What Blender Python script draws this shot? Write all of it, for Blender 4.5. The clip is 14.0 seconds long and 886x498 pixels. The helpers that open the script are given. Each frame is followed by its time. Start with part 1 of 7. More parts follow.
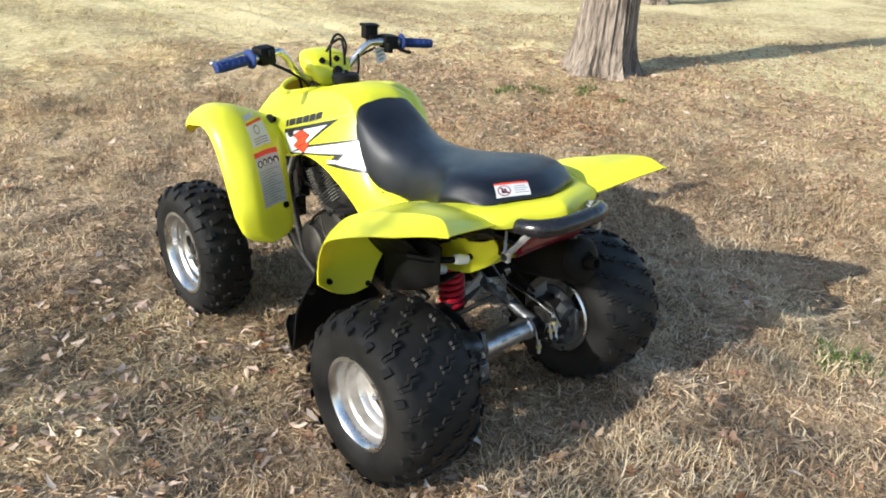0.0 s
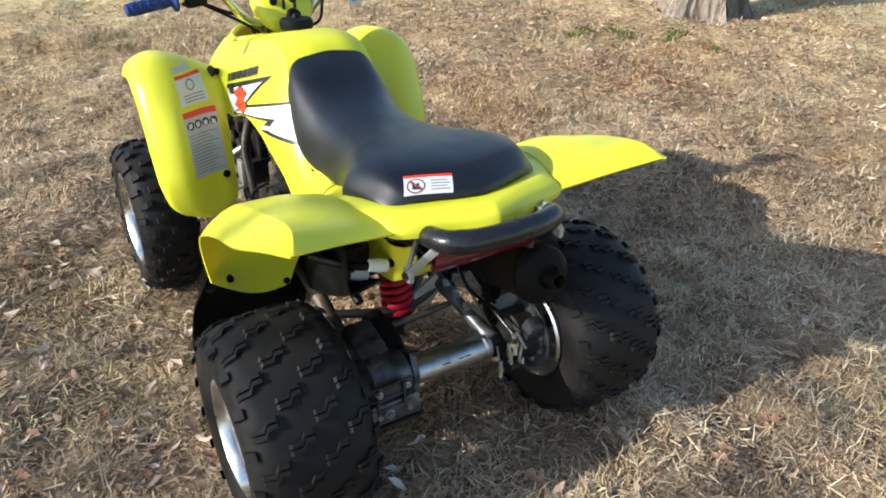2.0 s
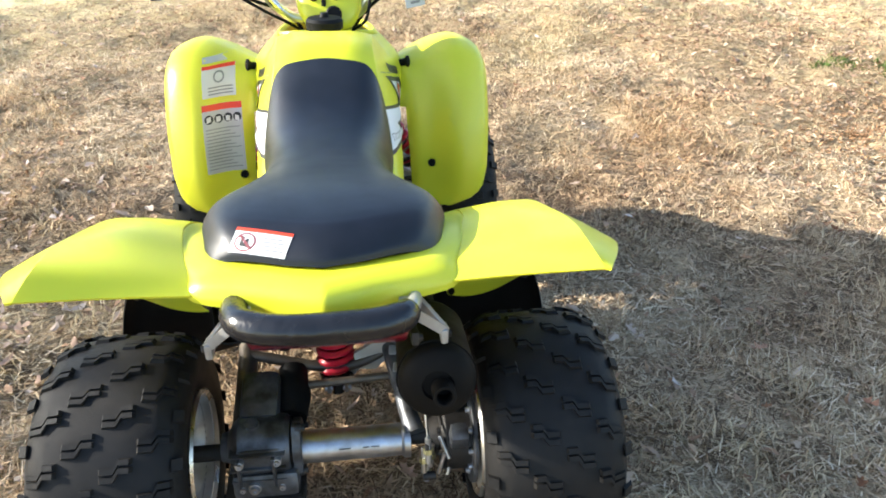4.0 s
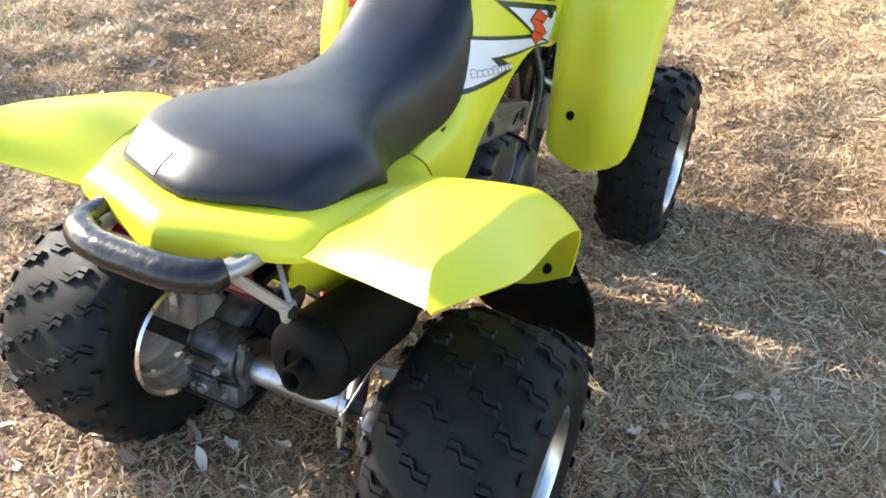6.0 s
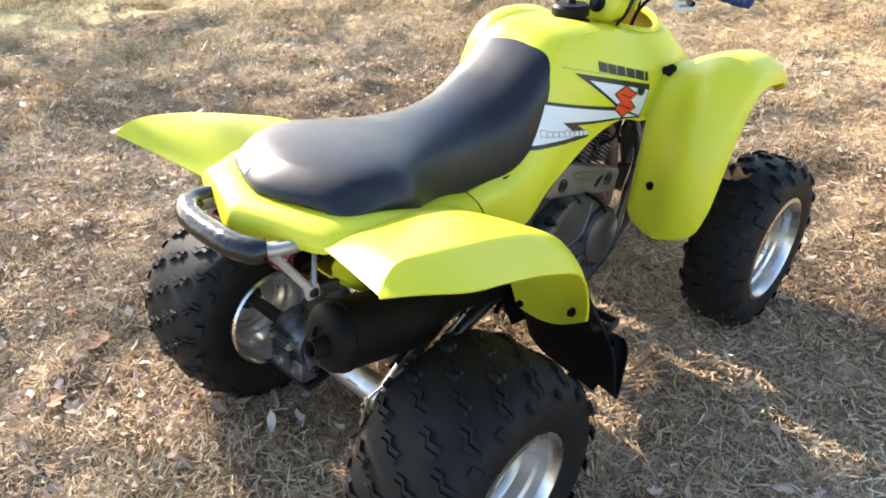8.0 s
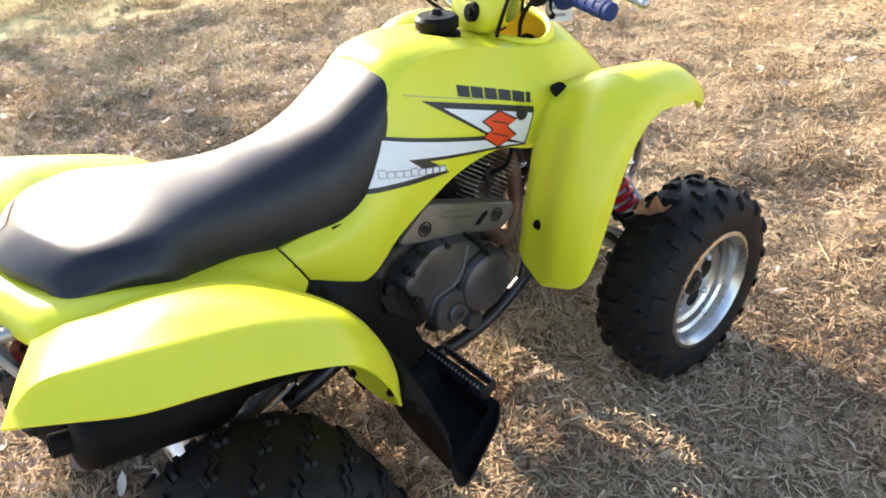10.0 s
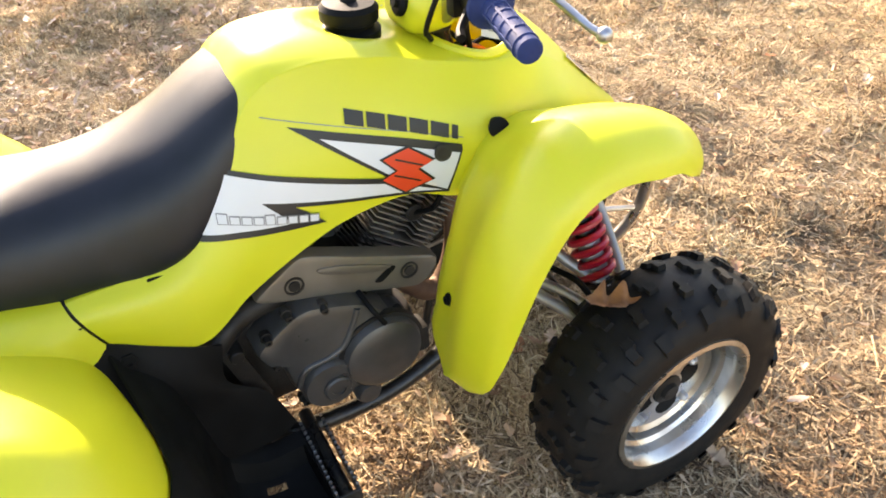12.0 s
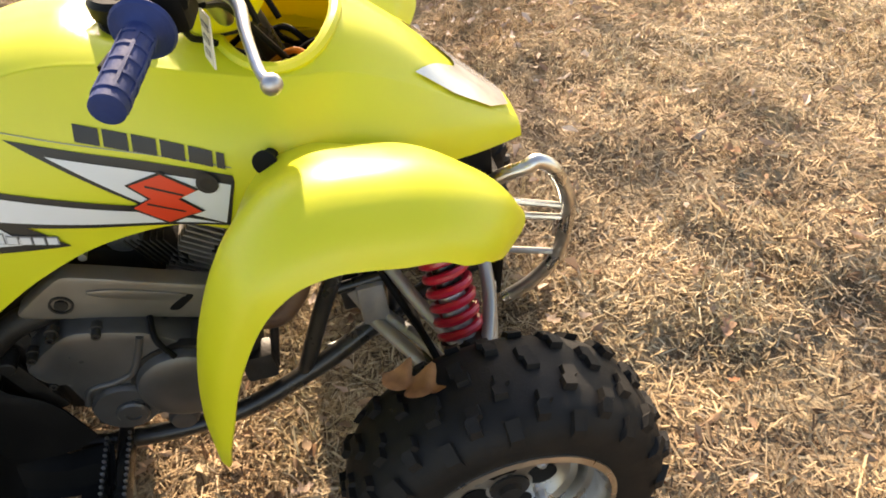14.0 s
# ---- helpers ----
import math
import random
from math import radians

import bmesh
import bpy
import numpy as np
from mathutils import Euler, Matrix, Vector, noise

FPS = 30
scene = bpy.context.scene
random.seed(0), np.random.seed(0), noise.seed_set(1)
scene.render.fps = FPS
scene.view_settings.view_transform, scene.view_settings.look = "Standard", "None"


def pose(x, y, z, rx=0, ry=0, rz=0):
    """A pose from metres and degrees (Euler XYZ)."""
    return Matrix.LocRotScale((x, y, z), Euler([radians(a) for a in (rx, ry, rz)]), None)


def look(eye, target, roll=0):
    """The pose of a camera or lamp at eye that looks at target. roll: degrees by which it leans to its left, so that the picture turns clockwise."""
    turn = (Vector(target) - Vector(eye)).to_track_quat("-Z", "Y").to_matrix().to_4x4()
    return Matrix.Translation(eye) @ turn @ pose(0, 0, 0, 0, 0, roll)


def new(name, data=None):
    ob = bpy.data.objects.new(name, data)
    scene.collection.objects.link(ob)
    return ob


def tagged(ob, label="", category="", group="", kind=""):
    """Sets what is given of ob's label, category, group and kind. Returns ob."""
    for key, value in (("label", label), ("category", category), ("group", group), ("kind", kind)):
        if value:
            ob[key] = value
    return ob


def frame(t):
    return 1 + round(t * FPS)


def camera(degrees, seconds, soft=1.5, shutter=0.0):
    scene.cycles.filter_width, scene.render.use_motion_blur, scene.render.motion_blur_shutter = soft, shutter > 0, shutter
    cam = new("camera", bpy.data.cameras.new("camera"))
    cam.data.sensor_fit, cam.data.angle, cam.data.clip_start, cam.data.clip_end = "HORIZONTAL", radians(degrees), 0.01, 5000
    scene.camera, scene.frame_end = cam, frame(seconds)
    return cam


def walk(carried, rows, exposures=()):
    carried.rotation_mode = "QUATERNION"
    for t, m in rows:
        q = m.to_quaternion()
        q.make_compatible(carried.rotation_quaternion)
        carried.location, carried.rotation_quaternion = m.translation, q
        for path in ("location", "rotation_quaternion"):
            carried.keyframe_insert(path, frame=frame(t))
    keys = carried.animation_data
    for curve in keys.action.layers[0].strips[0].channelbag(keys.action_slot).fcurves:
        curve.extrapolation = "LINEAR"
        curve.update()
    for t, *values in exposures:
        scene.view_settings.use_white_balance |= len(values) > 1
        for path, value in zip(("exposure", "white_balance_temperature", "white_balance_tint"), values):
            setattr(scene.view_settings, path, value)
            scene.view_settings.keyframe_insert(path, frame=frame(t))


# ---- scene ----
cam = camera(62.8, 14.0, soft=1.8)
PATH = [
    (0, (-1.3190, -1.1660, 1.3226), (-0.0935, 0.1628, 0.4668), 3.15),
    (0.5, (-1.1652, -1.2006, 1.3005), (-0.0109, 0.1873, 0.4397), 4.84),
    (1, (-1.0456, -1.1788, 1.2807), (0.0595, 0.2472, 0.4174), 2.16),
    (1.5, (-0.8940, -1.0849, 1.2937), (0.1044, 0.3748, 0.3597), 2.46),
    (2, (-0.7047, -1.0820, 1.2804), (0.2250, 0.3677, 0.2636), 1.88),
    (2.5, (-0.4730, -1.1617, 1.2839), (0.2608, 0.4080, 0.2851), 4.24),
    (3, (-0.3188, -1.1326, 1.2759), (0.2349, 0.5006, 0.2629), 0.43),
    (3.2, (-0.2470, -1.0876, 1.2709), (0.2640, 0.5683, 0.2724), 1.67),
    (5.3, (0.4577, -0.8277, 1.2311), (0.1061, 0.7761, 0.0890), -0.04),
    (5.5, (0.5074, -0.7656, 1.2222), (0.0765, 0.8173, 0.0782), 2.46),
    (6, (0.6472, -0.6518, 1.2182), (-0.0526, 0.7460, -0.0294), -0.84),
    (6.5, (0.8123, -0.6272, 1.2192), (-0.2367, 0.4999, -0.0573), -2.80),
    (7, (0.8639, -0.6786, 1.2386), (-0.3119, 0.3860, 0.0204), -4.12),
    (7.5, (0.9155, -0.7340, 1.2560), (-0.2006, 0.4154, 0.0589), -2.42),
    (8, (0.9946, -0.6461, 1.2753), (-0.2027, 0.5224, 0.1793), -2.17),
    (8.5, (1.0948, -0.5608, 1.2707), (-0.2030, 0.5437, 0.2241), -2.76),
    (9, (1.1389, -0.4685, 1.2652), (-0.1621, 0.6597, 0.2482), -7.94),
    (9.2, (1.1374, -0.3999, 1.2606), (-0.1483, 0.7267, 0.2223), -7.97),
    (11.3, (1.0952, 0.2171, 1.2409), (-0.2660, 0.8759, -0.0679), -5.68),
    (11.5, (1.0812, 0.2543, 1.2233), (-0.2972, 0.8835, -0.0821), -7.08),
    (12, (0.9777, 0.3971, 1.2054), (-0.3997, 1.0989, -0.0635), -3.57),
    (12.5, (0.8711, 0.4998, 1.1926), (-0.4803, 1.1712, -0.1199), -1.66),
    (13, (0.8867, 0.6594, 1.1759), (-0.4166, 1.2656, -0.2148), -1.48),
    (13.5, (0.9481, 0.8563, 1.1802), (-0.4668, 1.1887, -0.1936), -2.33),
    (14, (0.9299, 0.9797, 1.1644), (-0.5099, 1.1909, -0.2076), -7.57),
]
EXPOSURES = [(0.0, 0.99, 6050, 8), (1.5, 1.02, 6000, 8), (2.0, 0.99, 6000, 8), (2.5, 1.34, 6050, 8), (3.0, 1.55, 6100, 8), (6.0, 2.04, 6400, 12), (7.5, 2.0, 6500, 13), (9.0, 1.77, 6500, 12), (11.5, 2.24, 7600, 18), (14.0, 1.67, 8250, 17)]
walk(cam, [(t, look(eye, target, roll)) for t, eye, target, roll in PATH], EXPOSURES)

# world and sun: low afternoon sun from the vehicle's left side
SUN_WAY = Vector((1.0, -0.1, -0.46)).normalized()
world = bpy.data.worlds.new("sky")
scene.world = world
world.use_nodes = True
_wn = world.node_tree.nodes
_sky = _wn.new("ShaderNodeTexSky")
_sky.sky_type = "NISHITA"
_sky.sun_disc = False
_sky.sun_elevation = math.asin(-SUN_WAY.z)
_sky.sun_rotation = math.atan2(-SUN_WAY.x, -SUN_WAY.y)
_wn["Background"].inputs["Strength"].default_value = 0.125
world.node_tree.links.new(_sky.outputs[0], _wn["Background"].inputs["Color"])
sun = new("sun", bpy.data.lights.new("sun", "SUN"))
sun.data.energy, sun.data.angle, sun.data.color = 4.6, radians(0.55), (1.0, 0.92, 0.80)
sun.matrix_world = look((-20, 2, 9.2), Vector((-20, 2, 9.2)) + SUN_WAY)


# ---- materials ----
def material(name, color, rough=0.5, metal=0.0, noise_scale=0.0, dark=None, bump=0.0, bump_scale=200.0, coat=0.0,
             spec=0.5, translucent=0.0, rough_var=0.0, big_scale=6.0, big=0.0):
    m = bpy.data.materials.new(name)
    m.use_nodes = True
    nt = m.node_tree
    b = nt.nodes["Principled BSDF"]
    b.inputs["Base Color"].default_value = (*color, 1)
    b.inputs["Roughness"].default_value = rough
    b.inputs["Metallic"].default_value = metal
    b.inputs["Specular IOR Level"].default_value = spec
    b.inputs["Coat Weight"].default_value = coat
    tc = nt.nodes.new("ShaderNodeTexCoord")

    def noise_node(scale, detail=4.0):
        n = nt.nodes.new("ShaderNodeTexNoise")
        n.inputs["Scale"].default_value = scale
        n.inputs["Detail"].default_value = detail
        nt.links.new(tc.outputs["Object"], n.inputs["Vector"])
        return n

    if dark is not None:
        n1, n2 = noise_node(noise_scale), noise_node(big_scale, 3.0)
        add = nt.nodes.new("ShaderNodeMath")
        add.operation = "MULTIPLY_ADD"
        add.inputs[1].default_value = big
        nt.links.new(n2.outputs["Fac"], add.inputs[0])
        nt.links.new(n1.outputs["Fac"], add.inputs[2])
        ramp = nt.nodes.new("ShaderNodeValToRGB")
        ramp.color_ramp.elements[0].position, ramp.color_ramp.elements[1].position = 0.35 + big * 0.4, 0.68 + big * 0.5
        ramp.color_ramp.elements[0].color, ramp.color_ramp.elements[1].color = (*dark, 1), (*color, 1)
        nt.links.new(add.outputs[0], ramp.inputs["Fac"])
        nt.links.new(ramp.outputs["Color"], b.inputs["Base Color"])
    if rough_var:
        n3 = noise_node(14.0, 6.0)
        mr = nt.nodes.new("ShaderNodeMapRange")
        mr.inputs["From Min"].default_value, mr.inputs["From Max"].default_value = 0.3, 0.7
        mr.inputs["To Min"].default_value, mr.inputs["To Max"].default_value = rough - rough_var, rough + rough_var
        nt.links.new(n3.outputs["Fac"], mr.inputs["Value"])
        nt.links.new(mr.outputs["Result"], b.inputs["Roughness"])
    if bump:
        n4 = noise_node(bump_scale, 3.0)
        bp = nt.nodes.new("ShaderNodeBump")
        bp.inputs["Strength"].default_value = bump
        bp.inputs["Distance"].default_value = 0.002
        nt.links.new(n4.outputs["Fac"], bp.inputs["Height"])
        nt.links.new(bp.outputs["Normal"], b.inputs["Normal"])
    if translucent:
        tr = nt.nodes.new("ShaderNodeBsdfTranslucent")
        tr.inputs["Color"].default_value = (color[0], color[1] * 0.74, color[2], 1)
        mix = nt.nodes.new("ShaderNodeMixShader")
        mix.inputs[0].default_value = translucent
        nt.links.new(b.outputs[0], mix.inputs[1])
        nt.links.new(tr.outputs[0], mix.inputs[2])
        nt.links.new(mix.outputs[0], nt.nodes["Material Output"].inputs["Surface"])
    return m


def random_mix(name, colors, rough=0.8, source="island", translucent=0.0, patch=0.0, tints=()):
    """Colours picked at random for each island or object, with patches in the place."""
    m = bpy.data.materials.new(name)
    m.use_nodes = True
    nt = m.node_tree
    b = nt.nodes["Principled BSDF"]
    b.inputs["Roughness"].default_value = rough
    b.inputs["Specular IOR Level"].default_value = 0.10
    if source == "island":
        value = nt.nodes.new("ShaderNodeNewGeometry").outputs["Random Per Island"]
    else:
        value = nt.nodes.new("ShaderNodeObjectInfo").outputs["Random"]
    ramp = nt.nodes.new("ShaderNodeValToRGB")
    els = ramp.color_ramp.elements
    while len(els) < len(colors):
        els.new(0.5)
    for i, c in enumerate(colors):
        els[i].position = i / (len(colors) - 1)
    for i, c in enumerate(colors):
        els[i].color = (*c, 1)
    if patch:
        tc = nt.nodes.new("ShaderNodeNewGeometry")
        n = nt.nodes.new("ShaderNodeTexNoise")
        n.inputs["Scale"].default_value = 1.1
        n.inputs["Detail"].default_value = 3.0
        nt.links.new(tc.outputs["Position"], n.inputs["Vector"])
        mm = nt.nodes.new("ShaderNodeMapRange")
        mm.inputs["From Min"].default_value, mm.inputs["From Max"].default_value = 0.3, 0.7
        mm.inputs["To Min"].default_value, mm.inputs["To Max"].default_value = -patch, patch
        nt.links.new(n.outputs["Fac"], mm.inputs["Value"])
        ad = nt.nodes.new("ShaderNodeMath")
        ad.use_clamp = True
        nt.links.new(value, ad.inputs[0])
        nt.links.new(mm.outputs["Result"], ad.inputs[1])
        value = ad.outputs[0]
    nt.links.new(value, ramp.inputs["Fac"])
    color = ramp.outputs["Color"]
    if tints:
        # broad patches of green, brown and pale growth
        place = nt.nodes.new("ShaderNodeNewGeometry")
        for scale, low, high, tint, most in tints:
            n = nt.nodes.new("ShaderNodeTexNoise")
            n.inputs["Scale"].default_value = scale
            n.inputs["Detail"].default_value = 4.0
            shift = nt.nodes.new("ShaderNodeVectorMath")
            shift.inputs[1].default_value = (scale * 37, low * 91, 0)
            nt.links.new(place.outputs["Position"], shift.inputs[0])
            nt.links.new(shift.outputs[0], n.inputs["Vector"])
            mr = nt.nodes.new("ShaderNodeMapRange")
            mr.inputs["From Min"].default_value, mr.inputs["From Max"].default_value = low, high
            mr.inputs["To Max"].default_value = most
            nt.links.new(n.outputs["Fac"], mr.inputs["Value"])
            mx = nt.nodes.new("ShaderNodeMix")
            mx.data_type, mx.blend_type = "RGBA", "MULTIPLY"
            mx.inputs[7].default_value = (*tint, 1)
            nt.links.new(mr.outputs["Result"], mx.inputs[0])
            nt.links.new(color, mx.inputs[6])
            color = mx.outputs[2]
    nt.links.new(color, b.inputs["Base Color"])
    if translucent:
        tr = nt.nodes.new("ShaderNodeBsdfTranslucent")
        nt.links.new(color, tr.inputs["Color"])
        mix = nt.nodes.new("ShaderNodeMixShader")
        mix.inputs[0].default_value = translucent
        nt.links.new(b.outputs[0], mix.inputs[1])
        nt.links.new(tr.outputs[0], mix.inputs[2])
        nt.links.new(mix.outputs[0], nt.nodes["Material Output"].inputs["Surface"])
    return m


YELLOW = material("yellow_plastic", (0.82, 0.83, 0.040), 0.36, spec=0.7, noise_scale=3.0, dark=(0.76, 0.775, 0.032), bump=0.02, bump_scale=900, translucent=0.22, rough_var=0.07)
VINYL = material("black_vinyl", (0.009, 0.011, 0.017), 0.38, spec=0.42, noise_scale=30, dark=(0.006, 0.008, 0.012), bump=0.12, bump_scale=1400, rough_var=0.06)
RUBBER = material("tyre_rubber", (0.012, 0.011, 0.010), 0.62, spec=0.24, noise_scale=25, dark=(0.007, 0.007, 0.007), bump=0.3, bump_scale=500, big=0.8, rough_var=0.08)
BLACK = material("black_plastic", (0.007, 0.007, 0.007), 0.58, spec=0.13, noise_scale=18, dark=(0.004, 0.004, 0.004), bump=0.1, bump_scale=700, rough_var=0.1)
BLACK_GLOSS = material("black_paint", (0.012, 0.012, 0.013), 0.3, noise_scale=20, dark=(0.03, 0.027, 0.022), rough_var=0.1)
MUFFLER = material("muffler_black", (0.004, 0.0036, 0.0032), 0.66, spec=0.13, noise_scale=9, dark=(0.008, 0.0068, 0.0055), bump=0.05, bump_scale=400, rough_var=0.12)
TAPE = material("black_tape", (0.014, 0.014, 0.016), 0.24, noise_scale=40, dark=(0.008, 0.008, 0.009), bump=0.9, bump_scale=60, rough_var=0.08)
ALU = material("aluminium", (0.72, 0.71, 0.69), 0.30, 1.0, noise_scale=20, dark=(0.55, 0.53, 0.50), bump=0.06, bump_scale=300, rough_var=0.08)
RIM = material("cast_rim", (0.66, 0.64, 0.61), 0.34, 0.6, noise_scale=20, dark=(0.45, 0.42, 0.38), bump=0.06, bump_scale=300, rough_var=0.08)
SILVER = material("silver_paint", (0.50, 0.50, 0.49), 0.38, 0.55, noise_scale=15, dark=(0.36, 0.35, 0.33), rough_var=0.1)
CHROME = material("bare_steel", (0.58, 0.60, 0.64), 0.40, 1.0, noise_scale=30, dark=(0.42, 0.41, 0.40), rough_var=0.1)
YELLOW_ZINC = material("zinc_plate", (0.62, 0.58, 0.30), 0.35, 0.8, noise_scale=30, dark=(0.45, 0.42, 0.22))
# lighter than the bare alloy: sun on the linkage plate is in its colour
PALE_SUNLIT_CAST = material("pale_sunlit_alloy", (0.60, 0.58, 0.53), 0.5, 0.15, noise_scale=20, dark=(0.44, 0.41, 0.36), bump=0.15, bump_scale=300)
GREY = material("engine_grey", (0.108, 0.105, 0.102), 0.36, 0.5, noise_scale=12, dark=(0.068, 0.065, 0.062), bump=0.12, bump_scale=500, rough_var=0.1)
FIN = material("fin_grey", (0.27, 0.262, 0.245), 0.42, 0.5, noise_scale=14, dark=(0.17, 0.16, 0.145), bump=0.1, bump_scale=400)
SHIELD = material("heat_shield_grey", (0.22, 0.198, 0.168), 0.42, 0.5, noise_scale=12, dark=(0.165, 0.148, 0.122), bump=0.1, bump_scale=600, rough_var=0.1)
DARK_METAL = material("dirty_dark_metal", (0.055, 0.050, 0.045), 0.55, 0.6, noise_scale=16, dark=(0.022, 0.020, 0.018), bump=0.3, bump_scale=200, rough_var=0.12)
ARM = material("dirty_brown_steel", (0.16, 0.13, 0.10), 0.5, 0.5, noise_scale=14, dark=(0.06, 0.05, 0.04), bump=0.2, bump_scale=250)
HOUSING = material("cast_housing_grey", (0.15, 0.156, 0.168), 0.42, 0.5, noise_scale=22, dark=(0.030, 0.029, 0.028), bump=0.2, bump_scale=250)
RUST = material("heat_rusted_steel", (0.22, 0.13, 0.08), 0.6, 0.5, noise_scale=14, dark=(0.11, 0.06, 0.04), bump=0.2, bump_scale=300)
RED = material("red_spring_paint", (0.52, 0.012, 0.035), 0.3, noise_scale=20, dark=(0.42, 0.010, 0.028), coat=0.3)
LENS_RED = material("red_lens", (0.14, 0.002, 0.012), 0.25, noise_scale=60, dark=(0.10, 0.0015, 0.008), coat=0.5)
WHITE = material("white_decal", (0.74, 0.75, 0.76), 0.4, noise_scale=8, dark=(0.68, 0.69, 0.70))
INK = material("black_decal", (0.012, 0.012, 0.012), 0.42, noise_scale=20, dark=(0.018, 0.018, 0.018))
INK_GREY = material("grey_print", (0.28, 0.28, 0.28), 0.5, noise_scale=20, dark=(0.22, 0.22, 0.22))
ORANGE = material("orange_red_decal", (0.80, 0.060, 0.02), 0.4, noise_scale=10, dark=(0.72, 0.05, 0.015))
MAROON = material("maroon_print", (0.22, 0.035, 0.045), 0.45, noise_scale=20, dark=(0.18, 0.03, 0.04))
LABEL = material("label_white", (0.68, 0.68, 0.66), 0.4, noise_scale=10, dark=(0.58, 0.57, 0.55))
LABEL_GREY = material("label_grey", (0.50, 0.50, 0.49), 0.42, noise_scale=10, dark=(0.43, 0.43, 0.42))
BLUE = material("blue_rubber", (0.022, 0.045, 0.17), 0.66, spec=0.25, noise_scale=25, dark=(0.014, 0.028, 0.10), bump=0.2, bump_scale=500, rough_var=0.08)
LENS = material("headlight_lens", (0.78, 0.77, 0.74), 0.12, 0.05, noise_scale=10, dark=(0.48, 0.45, 0.42), coat=0.8)
AMBER = material("amber_wiring", (0.75, 0.24, 0.01), 0.4, noise_scale=30, dark=(0.5, 0.15, 0.01))


def bark():
    """Grey-brown bark with long upright furrows."""
    m = bpy.data.materials.new("bark")
    m.use_nodes = True
    nt = m.node_tree
    bs = nt.nodes["Principled BSDF"]
    bs.inputs["Roughness"].default_value = 0.92
    bs.inputs["Specular IOR Level"].default_value = 0.1
    tc = nt.nodes.new("ShaderNodeTexCoord")
    mp = nt.nodes.new("ShaderNodeMapping")
    mp.inputs["Scale"].default_value = (1, 1, 0.16)
    nt.links.new(tc.outputs["Object"], mp.inputs["Vector"])
    total = None
    for scale, weight in ((26, 1.0), (70, 0.5)):
        n = nt.nodes.new("ShaderNodeTexNoise")
        n.inputs["Scale"].default_value = scale
        n.inputs["Detail"].default_value = 5.0
        n.inputs["Distortion"].default_value = 0.8
        nt.links.new(mp.outputs["Vector"], n.inputs["Vector"])
        ml = nt.nodes.new("ShaderNodeMath")
        ml.operation = "MULTIPLY_ADD"
        ml.inputs[1].default_value = weight
        nt.links.new(n.outputs["Fac"], ml.inputs[0])
        if total is None:
            ml.inputs[2].default_value = 0.0
        else:
            nt.links.new(total, ml.inputs[2])
        total = ml.outputs[0]
    ramp = nt.nodes.new("ShaderNodeValToRGB")
    els = ramp.color_ramp.elements
    els.new(0.5)
    for e, (at, c) in zip(els, ((0.60, (0.085, 0.070, 0.056)), (0.76, (0.185, 0.152, 0.122)), (0.95, (0.29, 0.245, 0.20)))):
        e.position, e.color = at, (*c, 1)
    nt.links.new(total, ramp.inputs["Fac"])
    nt.links.new(ramp.outputs["Color"], bs.inputs["Base Color"])
    bp = nt.nodes.new("ShaderNodeBump")
    bp.inputs["Strength"].default_value, bp.inputs["Distance"].default_value = 0.9, 0.018
    nt.links.new(total, bp.inputs["Height"])
    nt.links.new(bp.outputs["Normal"], bs.inputs["Normal"])
    return m


BARK = bark()


